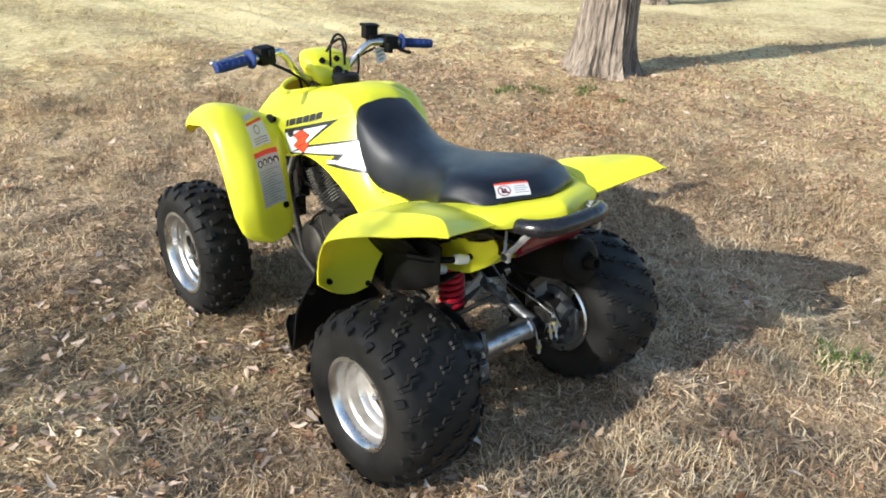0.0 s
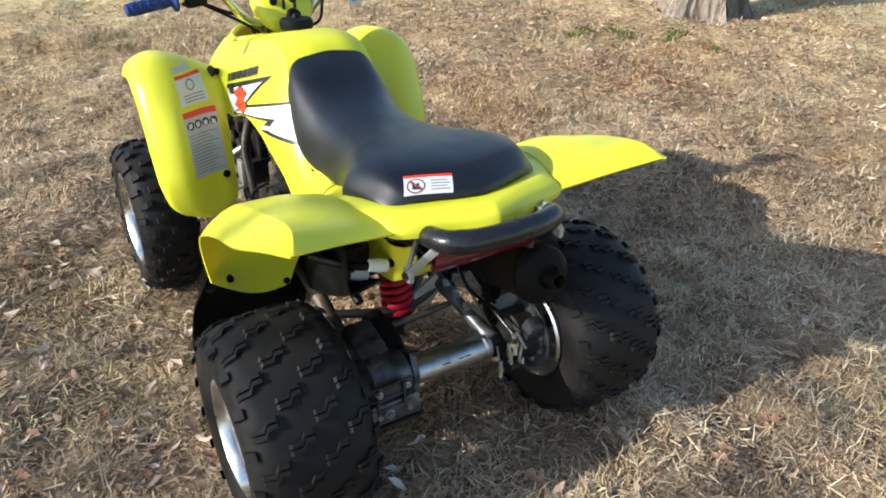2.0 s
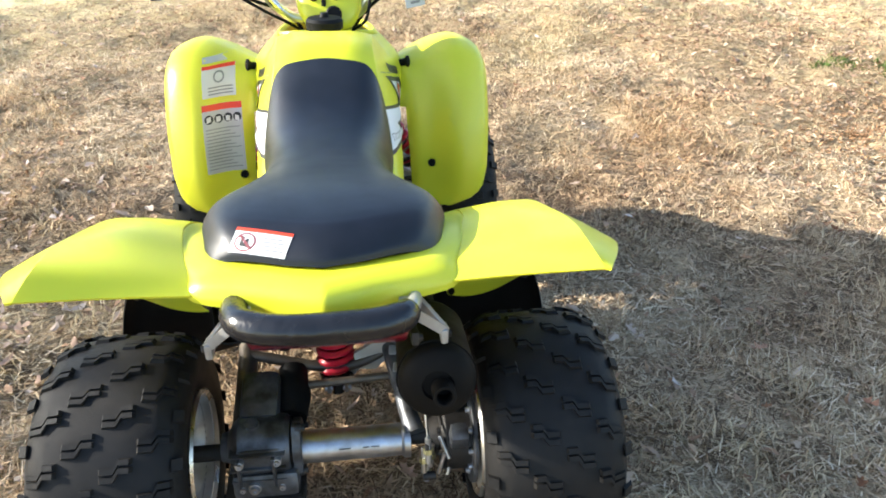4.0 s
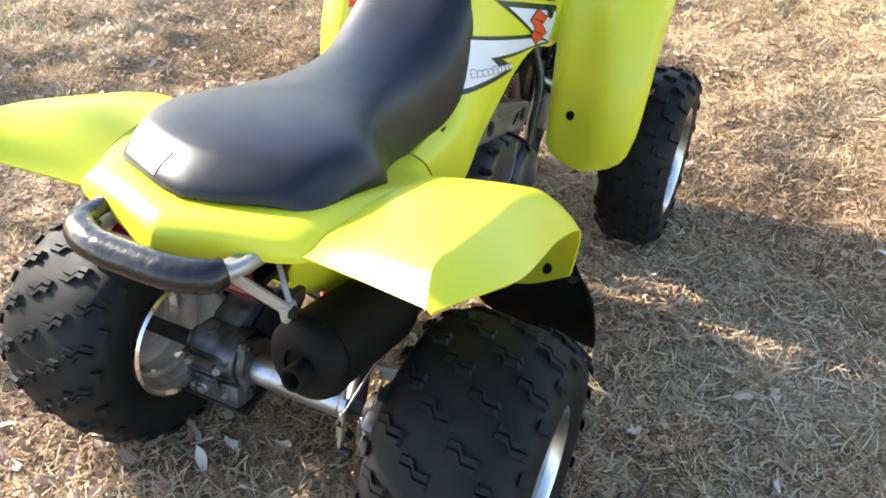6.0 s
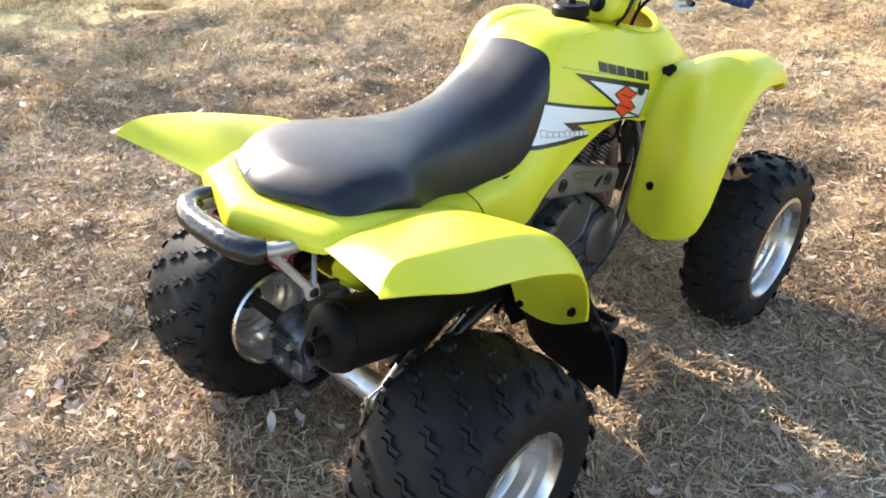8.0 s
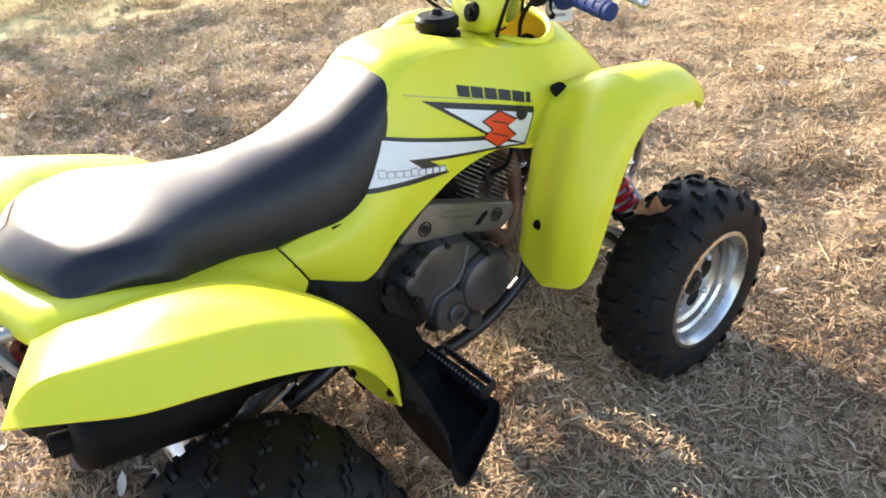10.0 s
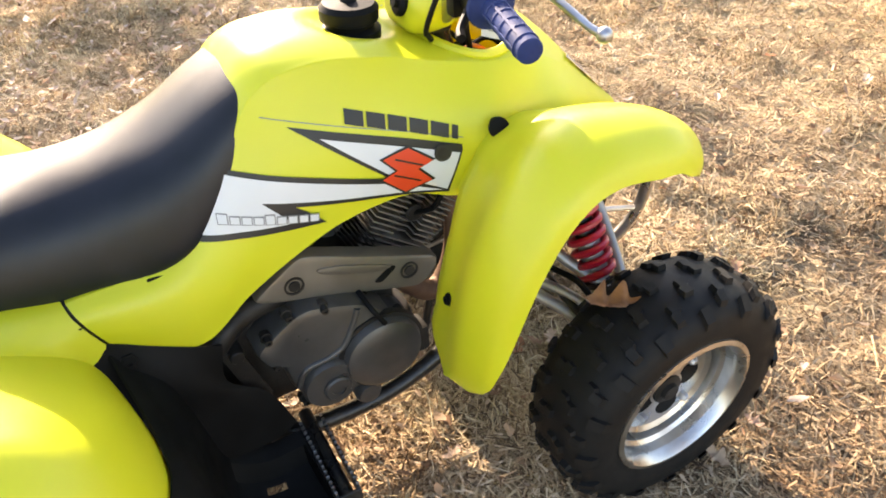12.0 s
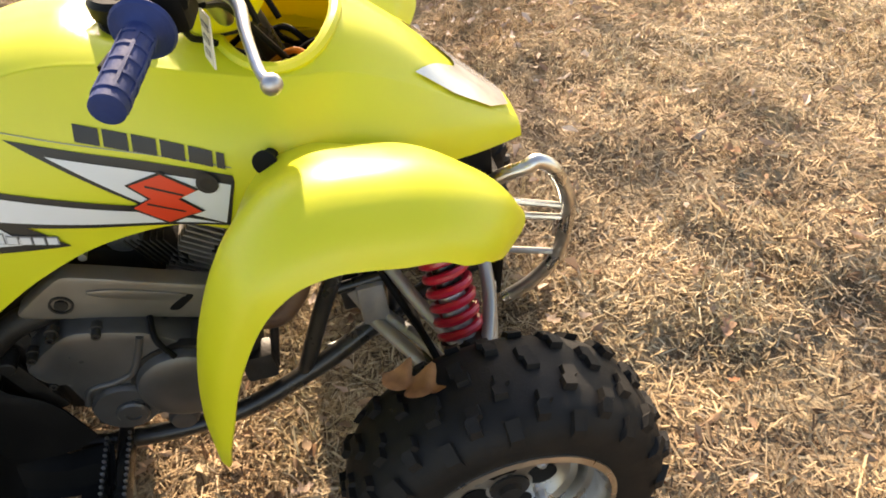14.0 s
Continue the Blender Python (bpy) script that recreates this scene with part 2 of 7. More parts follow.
def thatch_soil():
    """Matted dead stalks over brown soil: fine fibres at several turns, with darker hollows."""
    m = bpy.data.materials.new("thatch_soil")
    m.use_nodes = True
    nt = m.node_tree
    bs = nt.nodes["Principled BSDF"]
    bs.inputs["Roughness"].default_value = 0.95
    bs.inputs["Specular IOR Level"].default_value = 0.05
    tc = nt.nodes.new("ShaderNodeTexCoord")
    height = None
    for k, turn in enumerate((0.4, 1.5, 2.6)):
        mp = nt.nodes.new("ShaderNodeMapping")
        mp.inputs["Rotation"].default_value = (0, 0, turn)
        mp.inputs["Scale"].default_value = (45, 330, 60)
        mp.inputs["Location"].default_value = (k * 7.3, k * 3.1, 0)
        n = nt.nodes.new("ShaderNodeTexNoise")
        n.inputs["Scale"].default_value = 1.0
        n.inputs["Detail"].default_value = 3.0
        n.inputs["Distortion"].default_value = 1.2
        nt.links.new(tc.outputs["Object"], mp.inputs["Vector"])
        nt.links.new(mp.outputs["Vector"], n.inputs["Vector"])
        if height is None:
            height = n.outputs["Fac"]
        else:
            mx = nt.nodes.new("ShaderNodeMath")
            mx.operation = "MAXIMUM"
            nt.links.new(height, mx.inputs[0])
            nt.links.new(n.outputs["Fac"], mx.inputs[1])
            height = mx.outputs[0]
    big = nt.nodes.new("ShaderNodeTexNoise")
    big.inputs["Scale"].default_value = 9.0
    big.inputs["Detail"].default_value = 5.0
    nt.links.new(tc.outputs["Object"], big.inputs["Vector"])
    ad = nt.nodes.new("ShaderNodeMath")
    ad.operation = "MULTIPLY_ADD"
    ad.inputs[1].default_value = 0.55
    nt.links.new(big.outputs["Fac"], ad.inputs[0])
    nt.links.new(height, ad.inputs[2])
    ramp = nt.nodes.new("ShaderNodeValToRGB")
    els = ramp.color_ramp.elements
    els.new(0.5)
    els.new(0.7)
    for e, (at, c) in zip(els, ((0.70, (0.12, 0.085, 0.055)), (0.82, (0.27, 0.195, 0.12)), (0.93, (0.47, 0.36, 0.225)), (1.0, (0.62, 0.50, 0.33)))):
        e.position, e.color = at, (*c, 1)
    nt.links.new(ad.outputs[0], ramp.inputs["Fac"])
    # the lawn grows paler and greener away from the worn patch
    dist = nt.nodes.new("ShaderNodeVectorMath")
    dist.operation = "LENGTH"
    nt.links.new(tc.outputs["Object"], dist.inputs[0])
    far = nt.nodes.new("ShaderNodeMapRange")
    far.inputs["From Min"].default_value, far.inputs["From Max"].default_value = 1.8, 5.0
    far.inputs["To Max"].default_value = 0.85
    nt.links.new(dist.outputs["Value"], far.inputs["Value"])
    mx = nt.nodes.new("ShaderNodeMix")
    mx.data_type = "RGBA"
    mid = nt.nodes.new("ShaderNodeTexNoise")
    mid.inputs["Scale"].default_value = 16.0
    mid.inputs["Detail"].default_value = 8.0
    mid.inputs["Roughness"].default_value = 0.75
    nt.links.new(tc.outputs["Object"], mid.inputs["Vector"])
    wide = nt.nodes.new("ShaderNodeTexNoise")
    wide.inputs["Scale"].default_value = 0.55
    wide.inputs["Detail"].default_value = 5.0
    wide.inputs["Roughness"].default_value = 0.6
    nt.links.new(tc.outputs["Object"], wide.inputs["Vector"])
    mw = nt.nodes.new("ShaderNodeMath")
    mw.operation = "MULTIPLY_ADD"
    mw.inputs[1].default_value = 0.9
    nt.links.new(wide.outputs["Fac"], mw.inputs[0])
    nt.links.new(mid.outputs["Fac"], mw.inputs[2])
    pale = nt.nodes.new("ShaderNodeValToRGB")
    pe = pale.color_ramp.elements
    pe.new(0.5)
    pe.new(0.6)
    for e, (at, c) in zip(pe, ((0.70, (0.20, 0.14, 0.085)), (0.86, (0.42, 0.33, 0.18)), (0.97, (0.56, 0.47, 0.24)), (1.0, (0.68, 0.58, 0.33)))):
        e.position, e.color = at, (*c, 1)
    nt.links.new(mw.outputs[0], pale.inputs["Fac"])
    nt.links.new(pale.outputs["Color"], mx.inputs[7])
    nt.links.new(far.outputs["Result"], mx.inputs[0])
    nt.links.new(ramp.outputs["Color"], mx.inputs[6])
    # a greener stretch of lawn to the vehicle's left
    off = nt.nodes.new("ShaderNodeVectorMath")
    off.operation = "DISTANCE"
    off.inputs[1].default_value = (-9.0, 3.0, 0)
    nt.links.new(tc.outputs["Object"], off.inputs[0])
    near = nt.nodes.new("ShaderNodeMapRange")
    near.inputs["From Min"].default_value, near.inputs["From Max"].default_value = 6.0, 3.0
    near.inputs["To Max"].default_value = 0.8
    nt.links.new(off.outputs["Value"], near.inputs["Value"])
    gm = nt.nodes.new("ShaderNodeMix")
    gm.data_type, gm.blend_type = "RGBA", "MULTIPLY"
    gm.inputs[7].default_value = (0.42, 0.50, 0.26, 1)
    nt.links.new(near.outputs["Result"], gm.inputs[0])
    nt.links.new(mx.outputs[2], gm.inputs[6])
    nt.links.new(gm.outputs[2], bs.inputs["Base Color"])
    bp = nt.nodes.new("ShaderNodeBump")
    bp.inputs["Strength"].default_value, bp.inputs["Distance"].default_value = 1.0, 0.006
    nt.links.new(ad.outputs[0], bp.inputs["Height"])
    nt.links.new(bp.outputs["Normal"], bs.inputs["Normal"])
    return m


SOIL = thatch_soil()


# ---- building helpers ----
def part(name, bm, mat, parent=None, label="", smooth=True):
    """Links a bmesh, or a pair of vertices and faces, as one mesh object under a thing or a part."""
    me = bpy.data.meshes.new(name)
    if isinstance(bm, tuple):
        me.from_pydata([tuple(v) for v in bm[0]], [], bm[1])
    else:
        bmesh.ops.recalc_face_normals(bm, faces=bm.faces)
        bm.to_mesh(me)
        bm.free()
    me.materials.append(mat)
    if smooth:
        me.shade_smooth()
        me.set_sharp_from_angle(angle=radians(38))
    ob = new(name, me)
    if parent is not None:
        ob.parent = parent
    if label:
        ob["label"] = label
    return ob


def curve_points(pts, n):
    """Smooth samples along control points, n to each span."""
    p = np.array(pts, float)
    if len(p) == 2 or n == 1:
        t = np.linspace(0, len(p) - 1, (len(p) - 1) * n + 1)
        return np.array([np.interp(t, range(len(p)), p[:, k]) for k in range(p.shape[1])]).T
    e = np.vstack([2 * p[0] - p[1], p, 2 * p[-1] - p[-2]])
    out = []
    for i in range(len(p) - 1):
        a, b, c, d = e[i:i + 4]
        for s in np.arange(n) / n:
            out.append(0.5 * (2 * b + (c - a) * s + (2 * a - 5 * b + 4 * c - d) * s * s + (3 * b - a - 3 * c + d) * s ** 3))
    out.append(p[-1])
    return np.array(out)


def sheet(rows, nu, nv):
    """A smooth grid through rows of control points."""
    a = np.array([curve_points(r, nv) for r in rows])
    flat = curve_points(a.reshape(len(rows), -1), nu)
    return flat.reshape(len(flat), a.shape[1], 3)


def mirror_grid(g):
    """A half grid whose last column lies on the middle plane, made whole."""
    other = g[:, -2::-1].copy()
    other[:, :, 0] *= -1
    return np.concatenate([g, other], axis=1)


def grid_bm(g, close_u=False, close_v=False, hole=None):
    bm = bmesh.new()
    nr, nc = g.shape[:2]
    vs = [[bm.verts.new(g[i, j]) for j in range(nc)] for i in range(nr)]
    for i in range(nr if close_u else nr - 1):
        for j in range(nc if close_v else nc - 1):
            a, b = (i + 1) % nr, (j + 1) % nc
            if hole and hole(i, j):
                continue
            q = [vs[i][j], vs[a][j], vs[a][b], vs[i][b]]
            if len({tuple(np.round(v.co, 6)) for v in q}) == 4:
                bm.faces.new(q)
    return bm


def clean(bm, dist=1e-5):
    bmesh.ops.remove_doubles(bm, verts=bm.verts, dist=dist)
    loose = [v for v in bm.verts if not v.link_faces]
    bmesh.ops.delete(bm, geom=loose, context="VERTS")
    return bm


def thicken(bm, t):
    clean(bm)
    bmesh.ops.recalc_face_normals(bm, faces=bm.faces)
    bmesh.ops.solidify(bm, geom=bm.faces[:], thickness=t)
    return bm


def frames_along(p):
    """Tangent, side and up vectors along a line of points, with no twist."""
    t = np.gradient(p, axis=0)
    t /= np.linalg.norm(t, axis=1)[:, None] + 1e-12
    s = np.cross(t[0], (0, 0, 1))
    if np.linalg.norm(s) < 0.1:
        s = np.cross(t[0], (1, 0, 0))
    side = []
    for k in t:
        s = s - k * (s @ k)
        s /= np.linalg.norm(s)
        side.append(s)
    side = np.array(side)
    return t, side, np.cross(side, t)


def tube_bm(pts, r, seg=10, n=6, bm=None):
    """A round bar along control points; r is one radius or one for each control point."""
    p = curve_points(pts, n)
    rr = np.full(len(p), r) if np.isscalar(r) else np.interp(np.linspace(0, len(pts) - 1, len(p)), range(len(pts)), r)
    _, s, u = frames_along(p)
    bm = bm or bmesh.new()
    rings = []
    for i in range(len(p)):
        rings.append([bm.verts.new(p[i] + rr[i] * (math.cos(2 * math.pi * k / seg) * s[i] + math.sin(2 * math.pi * k / seg) * u[i])) for k in range(seg)])
    for a, b in zip(rings, rings[1:]):
        for k in range(seg):
            bm.faces.new((a[k], a[(k + 1) % seg], b[(k + 1) % seg], b[k]))
    bm.faces.new(rings[0][::-1])
    bm.faces.new(rings[-1])
    return bm


def join(bm, other, m=None):
    """Adds the geometry of other to bm, moved by m."""
    if m is not None:
        other.transform(m)
    me = bpy.data.meshes.new("tmp")
    other.to_mesh(me)
    other.free()
    bm.from_mesh(me)
    bpy.data.meshes.remove(me)
    return bm


def box_bm(center, size, bevel=0.004, rot=(0, 0, 0), taper=1.0):
    bm = bmesh.new()
    bmesh.ops.create_cube(bm, size=1.0)
    for v in bm.verts:
        k = taper if v.co.z > 0 else 1.0
        v.co = Vector((v.co.x * size[0] * k, v.co.y * size[1] * k, v.co.z * size[2]))
    if bevel:
        bmesh.ops.bevel(bm, geom=bm.edges[:], offset=min(bevel, min(size) * 0.45), segments=2, affect="EDGES", profile=0.6)
    bm.transform(pose(*center, *rot))
    return bm


def lathe_bm(profile, m, seg=32, close=False, hole=None):
    """Turns a profile of (radius, along) round the local x axis, then moves it by m."""
    bm = bmesh.new()
    rings = []
    for r, a in profile:
        if r < 1e-6:
            rings.append([bm.verts.new((a, 0, 0))])
        else:
            rings.append([bm.verts.new((a, r * math.cos(2 * math.pi * k / seg), r * math.sin(2 * math.pi * k / seg))) for k in range(seg)])
    pairs = list(zip(rings, rings[1:])) + ([(rings[-1], rings[0])] if close else [])
    for i, (a, b) in enumerate(pairs):
        for k in range(seg):
            if hole and hole(i, k):
                continue
            q = [a[k % len(a)], a[(k + 1) % len(a)], b[(k + 1) % len(b)], b[k % len(b)]]
            q = list(dict.fromkeys(q))
            if len(q) > 2:
                bm.faces.new(q)
    bm.transform(m)
    return bm


def along(p, q):
    """A pose at p whose x axis points to q."""
    d = Vector(q) - Vector(p)
    return Matrix.Translation(p) @ d.to_track_quat("X", "Z").to_matrix().to_4x4()


def rod_bm(p, q, r, seg=12, r2=None):
    d = (Vector(q) - Vector(p)).length
    r2 = r if r2 is None else r2
    return lathe_bm([(0, 0), (r * 0.85, 0), (r, r * 0.15), (r2, d - r2 * 0.15), (r2 * 0.85, d), (0, d)], along(p, q), seg)


def bolt_bm(p, way, r=0.007, h=0.005):
    q = Vector(p) + Vector(way).normalized() * h
    return lathe_bm([(0, -0.01), (r * 1.35, -0.01), (r * 1.35, 0.001), (r, 0.0015), (r * 0.9, h), (r * 0.45, h), (r * 0.4, h - 0.003), (0, h - 0.003)], along(p, q), 6 if r > 0.009 else 12)


def outline_bm(poly, cut=0.02):
    """A flat polygon in the local x, y plane, cut up finely enough to be laid over a curved surface."""
    bm = bmesh.new()
    bm.faces.new([bm.verts.new((x, y, 0)) for x, y in poly])
    bmesh.ops.triangulate(bm, faces=bm.faces[:])
    for _ in range(6):
        long_edges = [e for e in bm.edges if e.calc_length() > cut]
        if not long_edges:
            break
        bmesh.ops.subdivide_edges(bm, edges=long_edges, cuts=1)
        bmesh.ops.triangulate(bm, faces=[f for f in bm.faces if len(f.verts) > 3])
    return bm


def lay_on(bm, m, way, tree, lift=0.0012):
    """Moves a flat outline by m, then lays it along way on the surface held by tree."""
    bm.transform(m)
    way = Vector(way).normalized()
    last = None
    for v in bm.verts:
        hit, normal, _, _ = tree.ray_cast(v.co - way * 0.25, way)
        if hit is not None and (hit - v.co).length < 0.6:
            v.co = hit - way * lift
    return bm


def tree_of(*obs):
    from mathutils.bvhtree import BVHTree
    verts, faces = [], []
    for ob in obs:
        k = len(verts)
        verts += [ob.matrix_basis @ v.co for v in ob.data.vertices]
        faces += [[k + i for i in f.vertices] for f in ob.data.polygons]
    return BVHTree.FromPolygons(verts, faces)


# ---- the quad bike: x to its right, y forward, z up, rear axle over y = 0.02 ----
quad = new("quad_bike")
tagged(quad, "bright yellow sport quad bike with black seat parked on dry grass", "quad bike")


def both(fn):
    """Calls fn for the right side (+1) and the left side (-1)."""
    return [fn(1), fn(-1)]


def flip(bm, s):
    if s < 0:
        bm.transform(Matrix.Diagonal((-1, 1, 1, 1)))
        bmesh.ops.reverse_faces(bm, faces=bm.faces[:])
    return bm


def P(s, x, y, z):
    return (s * x, y, z)


# tank cover and nose: half sections from the lower edge up to the middle
def tank_cover():
    rows = []
    for y, pts in (
        (0.275, ((0.153, 0.508), (0.154, 0.536), (0.148, 0.561), (0.130, 0.578), (0.07, 0.582), (0, 0.582))),
        (0.41, ((0.158, 0.449), (0.160, 0.50), (0.149, 0.555), (0.122, 0.585), (0.06, 0.60), (0, 0.60))),
        (0.50, ((0.160, 0.506), (0.160, 0.56), (0.146, 0.615), (0.124, 0.672), (0.06, 0.69), (0, 0.69))),
        (0.575, ((0.166, 0.550), (0.160, 0.615), (0.143, 0.685), (0.108, 0.775), (0.055, 0.795), (0, 0.798))),
        (0.66, ((0.166, 0.580), (0.163, 0.64), (0.143, 0.715), (0.106, 0.797), (0.055, 0.812), (0, 0.815))),
        (0.76, ((0.167, 0.586), (0.168, 0.64), (0.151, 0.705), (0.112, 0.783), (0.055, 0.797), (0, 0.80))),
        (0.845, ((0.178, 0.560), (0.180, 0.63), (0.166, 0.69), (0.117, 0.757), (0.062, 0.766), (0, 0.768))),
        (0.92, ((0.195, 0.585), (0.197, 0.64), (0.181, 0.69), (0.132, 0.742), (0.085, 0.752), (0, 0.752))),
        (1.00, ((0.186, 0.598), (0.186, 0.635), (0.173, 0.678), (0.130, 0.730), (0.07, 0.762), (0, 0.774))),
        (1.08, ((0.162, 0.583), (0.162, 0.612), (0.150, 0.645), (0.108, 0.684), (0.055, 0.714), (0, 0.725))),
        (1.17, ((0.116, 0.556), (0.116, 0.572), (0.104, 0.594), (0.076, 0.612), (0.04, 0.624), (0, 0.630))),
        (1.25, ((0.052, 0.522), (0.052, 0.532), (0.048, 0.540), (0.036, 0.546), (0.018, 0.548), (0, 0.549))),
    ):
        p = [np.array(q) for q in pts]
        p[3:4] = [p[3] + 0.13 * (p[2] - p[3]), p[3] + 0.13 * (p[4] - p[3])]
        # the rear end slants along the joint with the tail cover
        rows.append([(q[0], y if y > 0.3 else 0.3065 - 0.42 * (q[1] - 0.505), q[1]) for q in p])
    nu, nv = 10, 6
    g = mirror_grid(sheet(rows, nu, nv))
    # shallow bowl round the fuel cap
    r = np.hypot(g[:, :, 0], g[:, :, 1] - 0.765)
    g[:, :, 2] -= np.where(g[:, :, 2] > 0.74, 0.016 * np.exp(-(r / 0.060) ** 6), 0)
    mid = g.shape[1] // 2

    def well(i, j):
        u, w = (i + 0.5) / nu, abs(j + 0.5 - mid) / nv
        return ((u - 7.2) / 1.0) ** 2 + (w / 1.75) ** 2 < 1.0

    def surface(u, w):
        i, j = u * nu, mid + w * nv
        a, b = int(i), int(j)
        f, h = i - a, j - b
        return (g[a, b] * (1 - f) + g[a + 1, b] * f) * (1 - h) + (g[a, b + 1] * (1 - f) + g[a + 1, b + 1] * f) * h

    cover = part("tank_cover", thicken(clean(grid_bm(g, hole=well)), 0.004), YELLOW, quad, "bright yellow moulded plastic tank cover and nose")
    rim = [surface(7.2 + 1.02 * math.sin(a), 1.78 * math.cos(a)) for a in np.linspace(0, 2 * math.pi, 49)]
    part("well_rim", tube_bm(rim, 0.0085, 8, 1), YELLOW, cover, "rolled yellow edge of the steering opening")
    return cover


TANK = tank_cover()


# inside of the steering well: dark shaft, wires and a light ledge
# a black block fills the opening and stands for the shade in it
part("well_shade_block", box_bm((0, 0.925, 0.615), (0.19, 0.20, 0.12), 0.01), BLACK, quad, "black block that stands for the shaded hollow under the handlebar")
for k, (x, y) in enumerate(((0.035, 0.95), (0.060, 0.90), (-0.04, 0.94), (0.066, 0.965), (0.02, 0.985), (-0.06, 0.91))):
    part("connector", tube_bm([(x - 0.02, y - 0.05, 0.690), (x, y, 0.722), (x + 0.012, y + 0.03, 0.700), (x - 0.02, y + 0.05, 0.670)], 0.0045, 8), AMBER if k % 3 == 0 else BLACK, quad, "orange wiring loom" if k % 3 == 0 else "black wiring loom")
part("steering_shaft", rod_bm((0, 0.95, 0.62), (0, 0.89, 0.82), 0.016), BLACK_GLOSS, quad)


# front fenders: an arch over the wheel with a rounded outer lip
def front_fender(s):
    arch = curve_points(((1.150, 0.600), (1.131, 0.648), (1.076, 0.692), (1.006, 0.711), (0.942, 0.717), (0.881, 0.699), (0.830, 0.649), (0.781, 0.552), (0.750, 0.440), (0.738, 0.328)), 7)
    n = len(arch) - 1
    rows = []
    tang = np.gradient(arch, axis=0)
    tang /= np.linalg.norm(tang, axis=1)[:, None]
    for i, (y, z) in enumerate(arch):
        u = i / n
        ny, nz = tang[i][1], -tang[i][0]
        xi = np.interp(u, (0, 0.08, 0.2, 0.45, 0.6, 0.7, 0.86, 0.95, 0.968, 0.984, 1), (0.235, 0.208, 0.175, 0.165, 0.180, 0.194, 0.203, 0.206, 0.212, 0.228, 0.268))
        xo = np.interp(u, (0, 0.05, 0.15, 0.3, 0.6, 0.8, 0.9, 0.95, 0.968, 0.984, 1), (0.368, 0.388, 0.402, 0.407, 0.411, 0.410, 0.405, 0.394, 0.382, 0.360, 0.310))
        lip = np.interp(u, (0, 0.06, 0.16, 0.3, 0.6, 0.85, 0.94, 1), (0.006, 0.024, 0.046, 0.054, 0.046, 0.034, 0.020, 0.004))
        sink = np.interp(u, (0, 0.15, 0.35, 0.6, 0.735, 0.8, 0.94, 1), (0.03, 0.060, 0.066, 0.044, 0.036, 0.041, 0.032, 0.010))
        rib = np.interp(u, (0, 0.35, 0.6, 0.9, 1), (0, 0, 0.010, 0.008, 0))
        w = xo - xi
        pts = []
        for f, d in ((0.0, -sink), (0.10, -sink * 0.75), (0.26, -sink * 0.42 - rib), (0.38, -sink * 0.22 - rib), (0.56, 0.0), (0.70, 0.003), (0.84, -lip * 0.14), (0.95, -lip * 0.5), (1.0, -lip)):
            pts.append((xi + w * f, y + ny * d + (0.020 - 0.040 * max(0.0, (f - 0.5) / 0.5) ** 1.5) * max(0.0, 1 - u / 0.22), z + nz * d))
        rows.append(pts)
    g = sheet(rows, 1, 3)
    return part("front_fender", flip(thicken(grid_bm(g), -0.004), s), YELLOW, quad, "yellow plastic front fender arched over the wheel")


FFR, FFL = both(front_fender)


# saddle between the tank side and the front fender
def fender_root(s):
    rows = [[P(1, 0.15, y, z) for y, z in ((0.845, 0.575), (0.858, 0.605), (0.885, 0.640), (0.95, 0.662), (1.03, 0.645), (1.10, 0.60))],
            [P(1, 0.185, y, z) for y, z in ((0.834, 0.574), (0.848, 0.604), (0.874, 0.633), (0.945, 0.652), (1.03, 0.636), (1.10, 0.60))],
            [P(1, 0.212, y, z) for y, z in ((0.826, 0.572), (0.842, 0.612), (0.878, 0.654), (0.945, 0.672), (1.03, 0.660), (1.09, 0.625))]]
    return part("fender_root", flip(thicken(grid_bm(sheet(rows, 5, 4)), 0.003), s), YELLOW, quad, "yellow plastic web joining fender and tank cover")


FRR, FRL = both(fender_root)


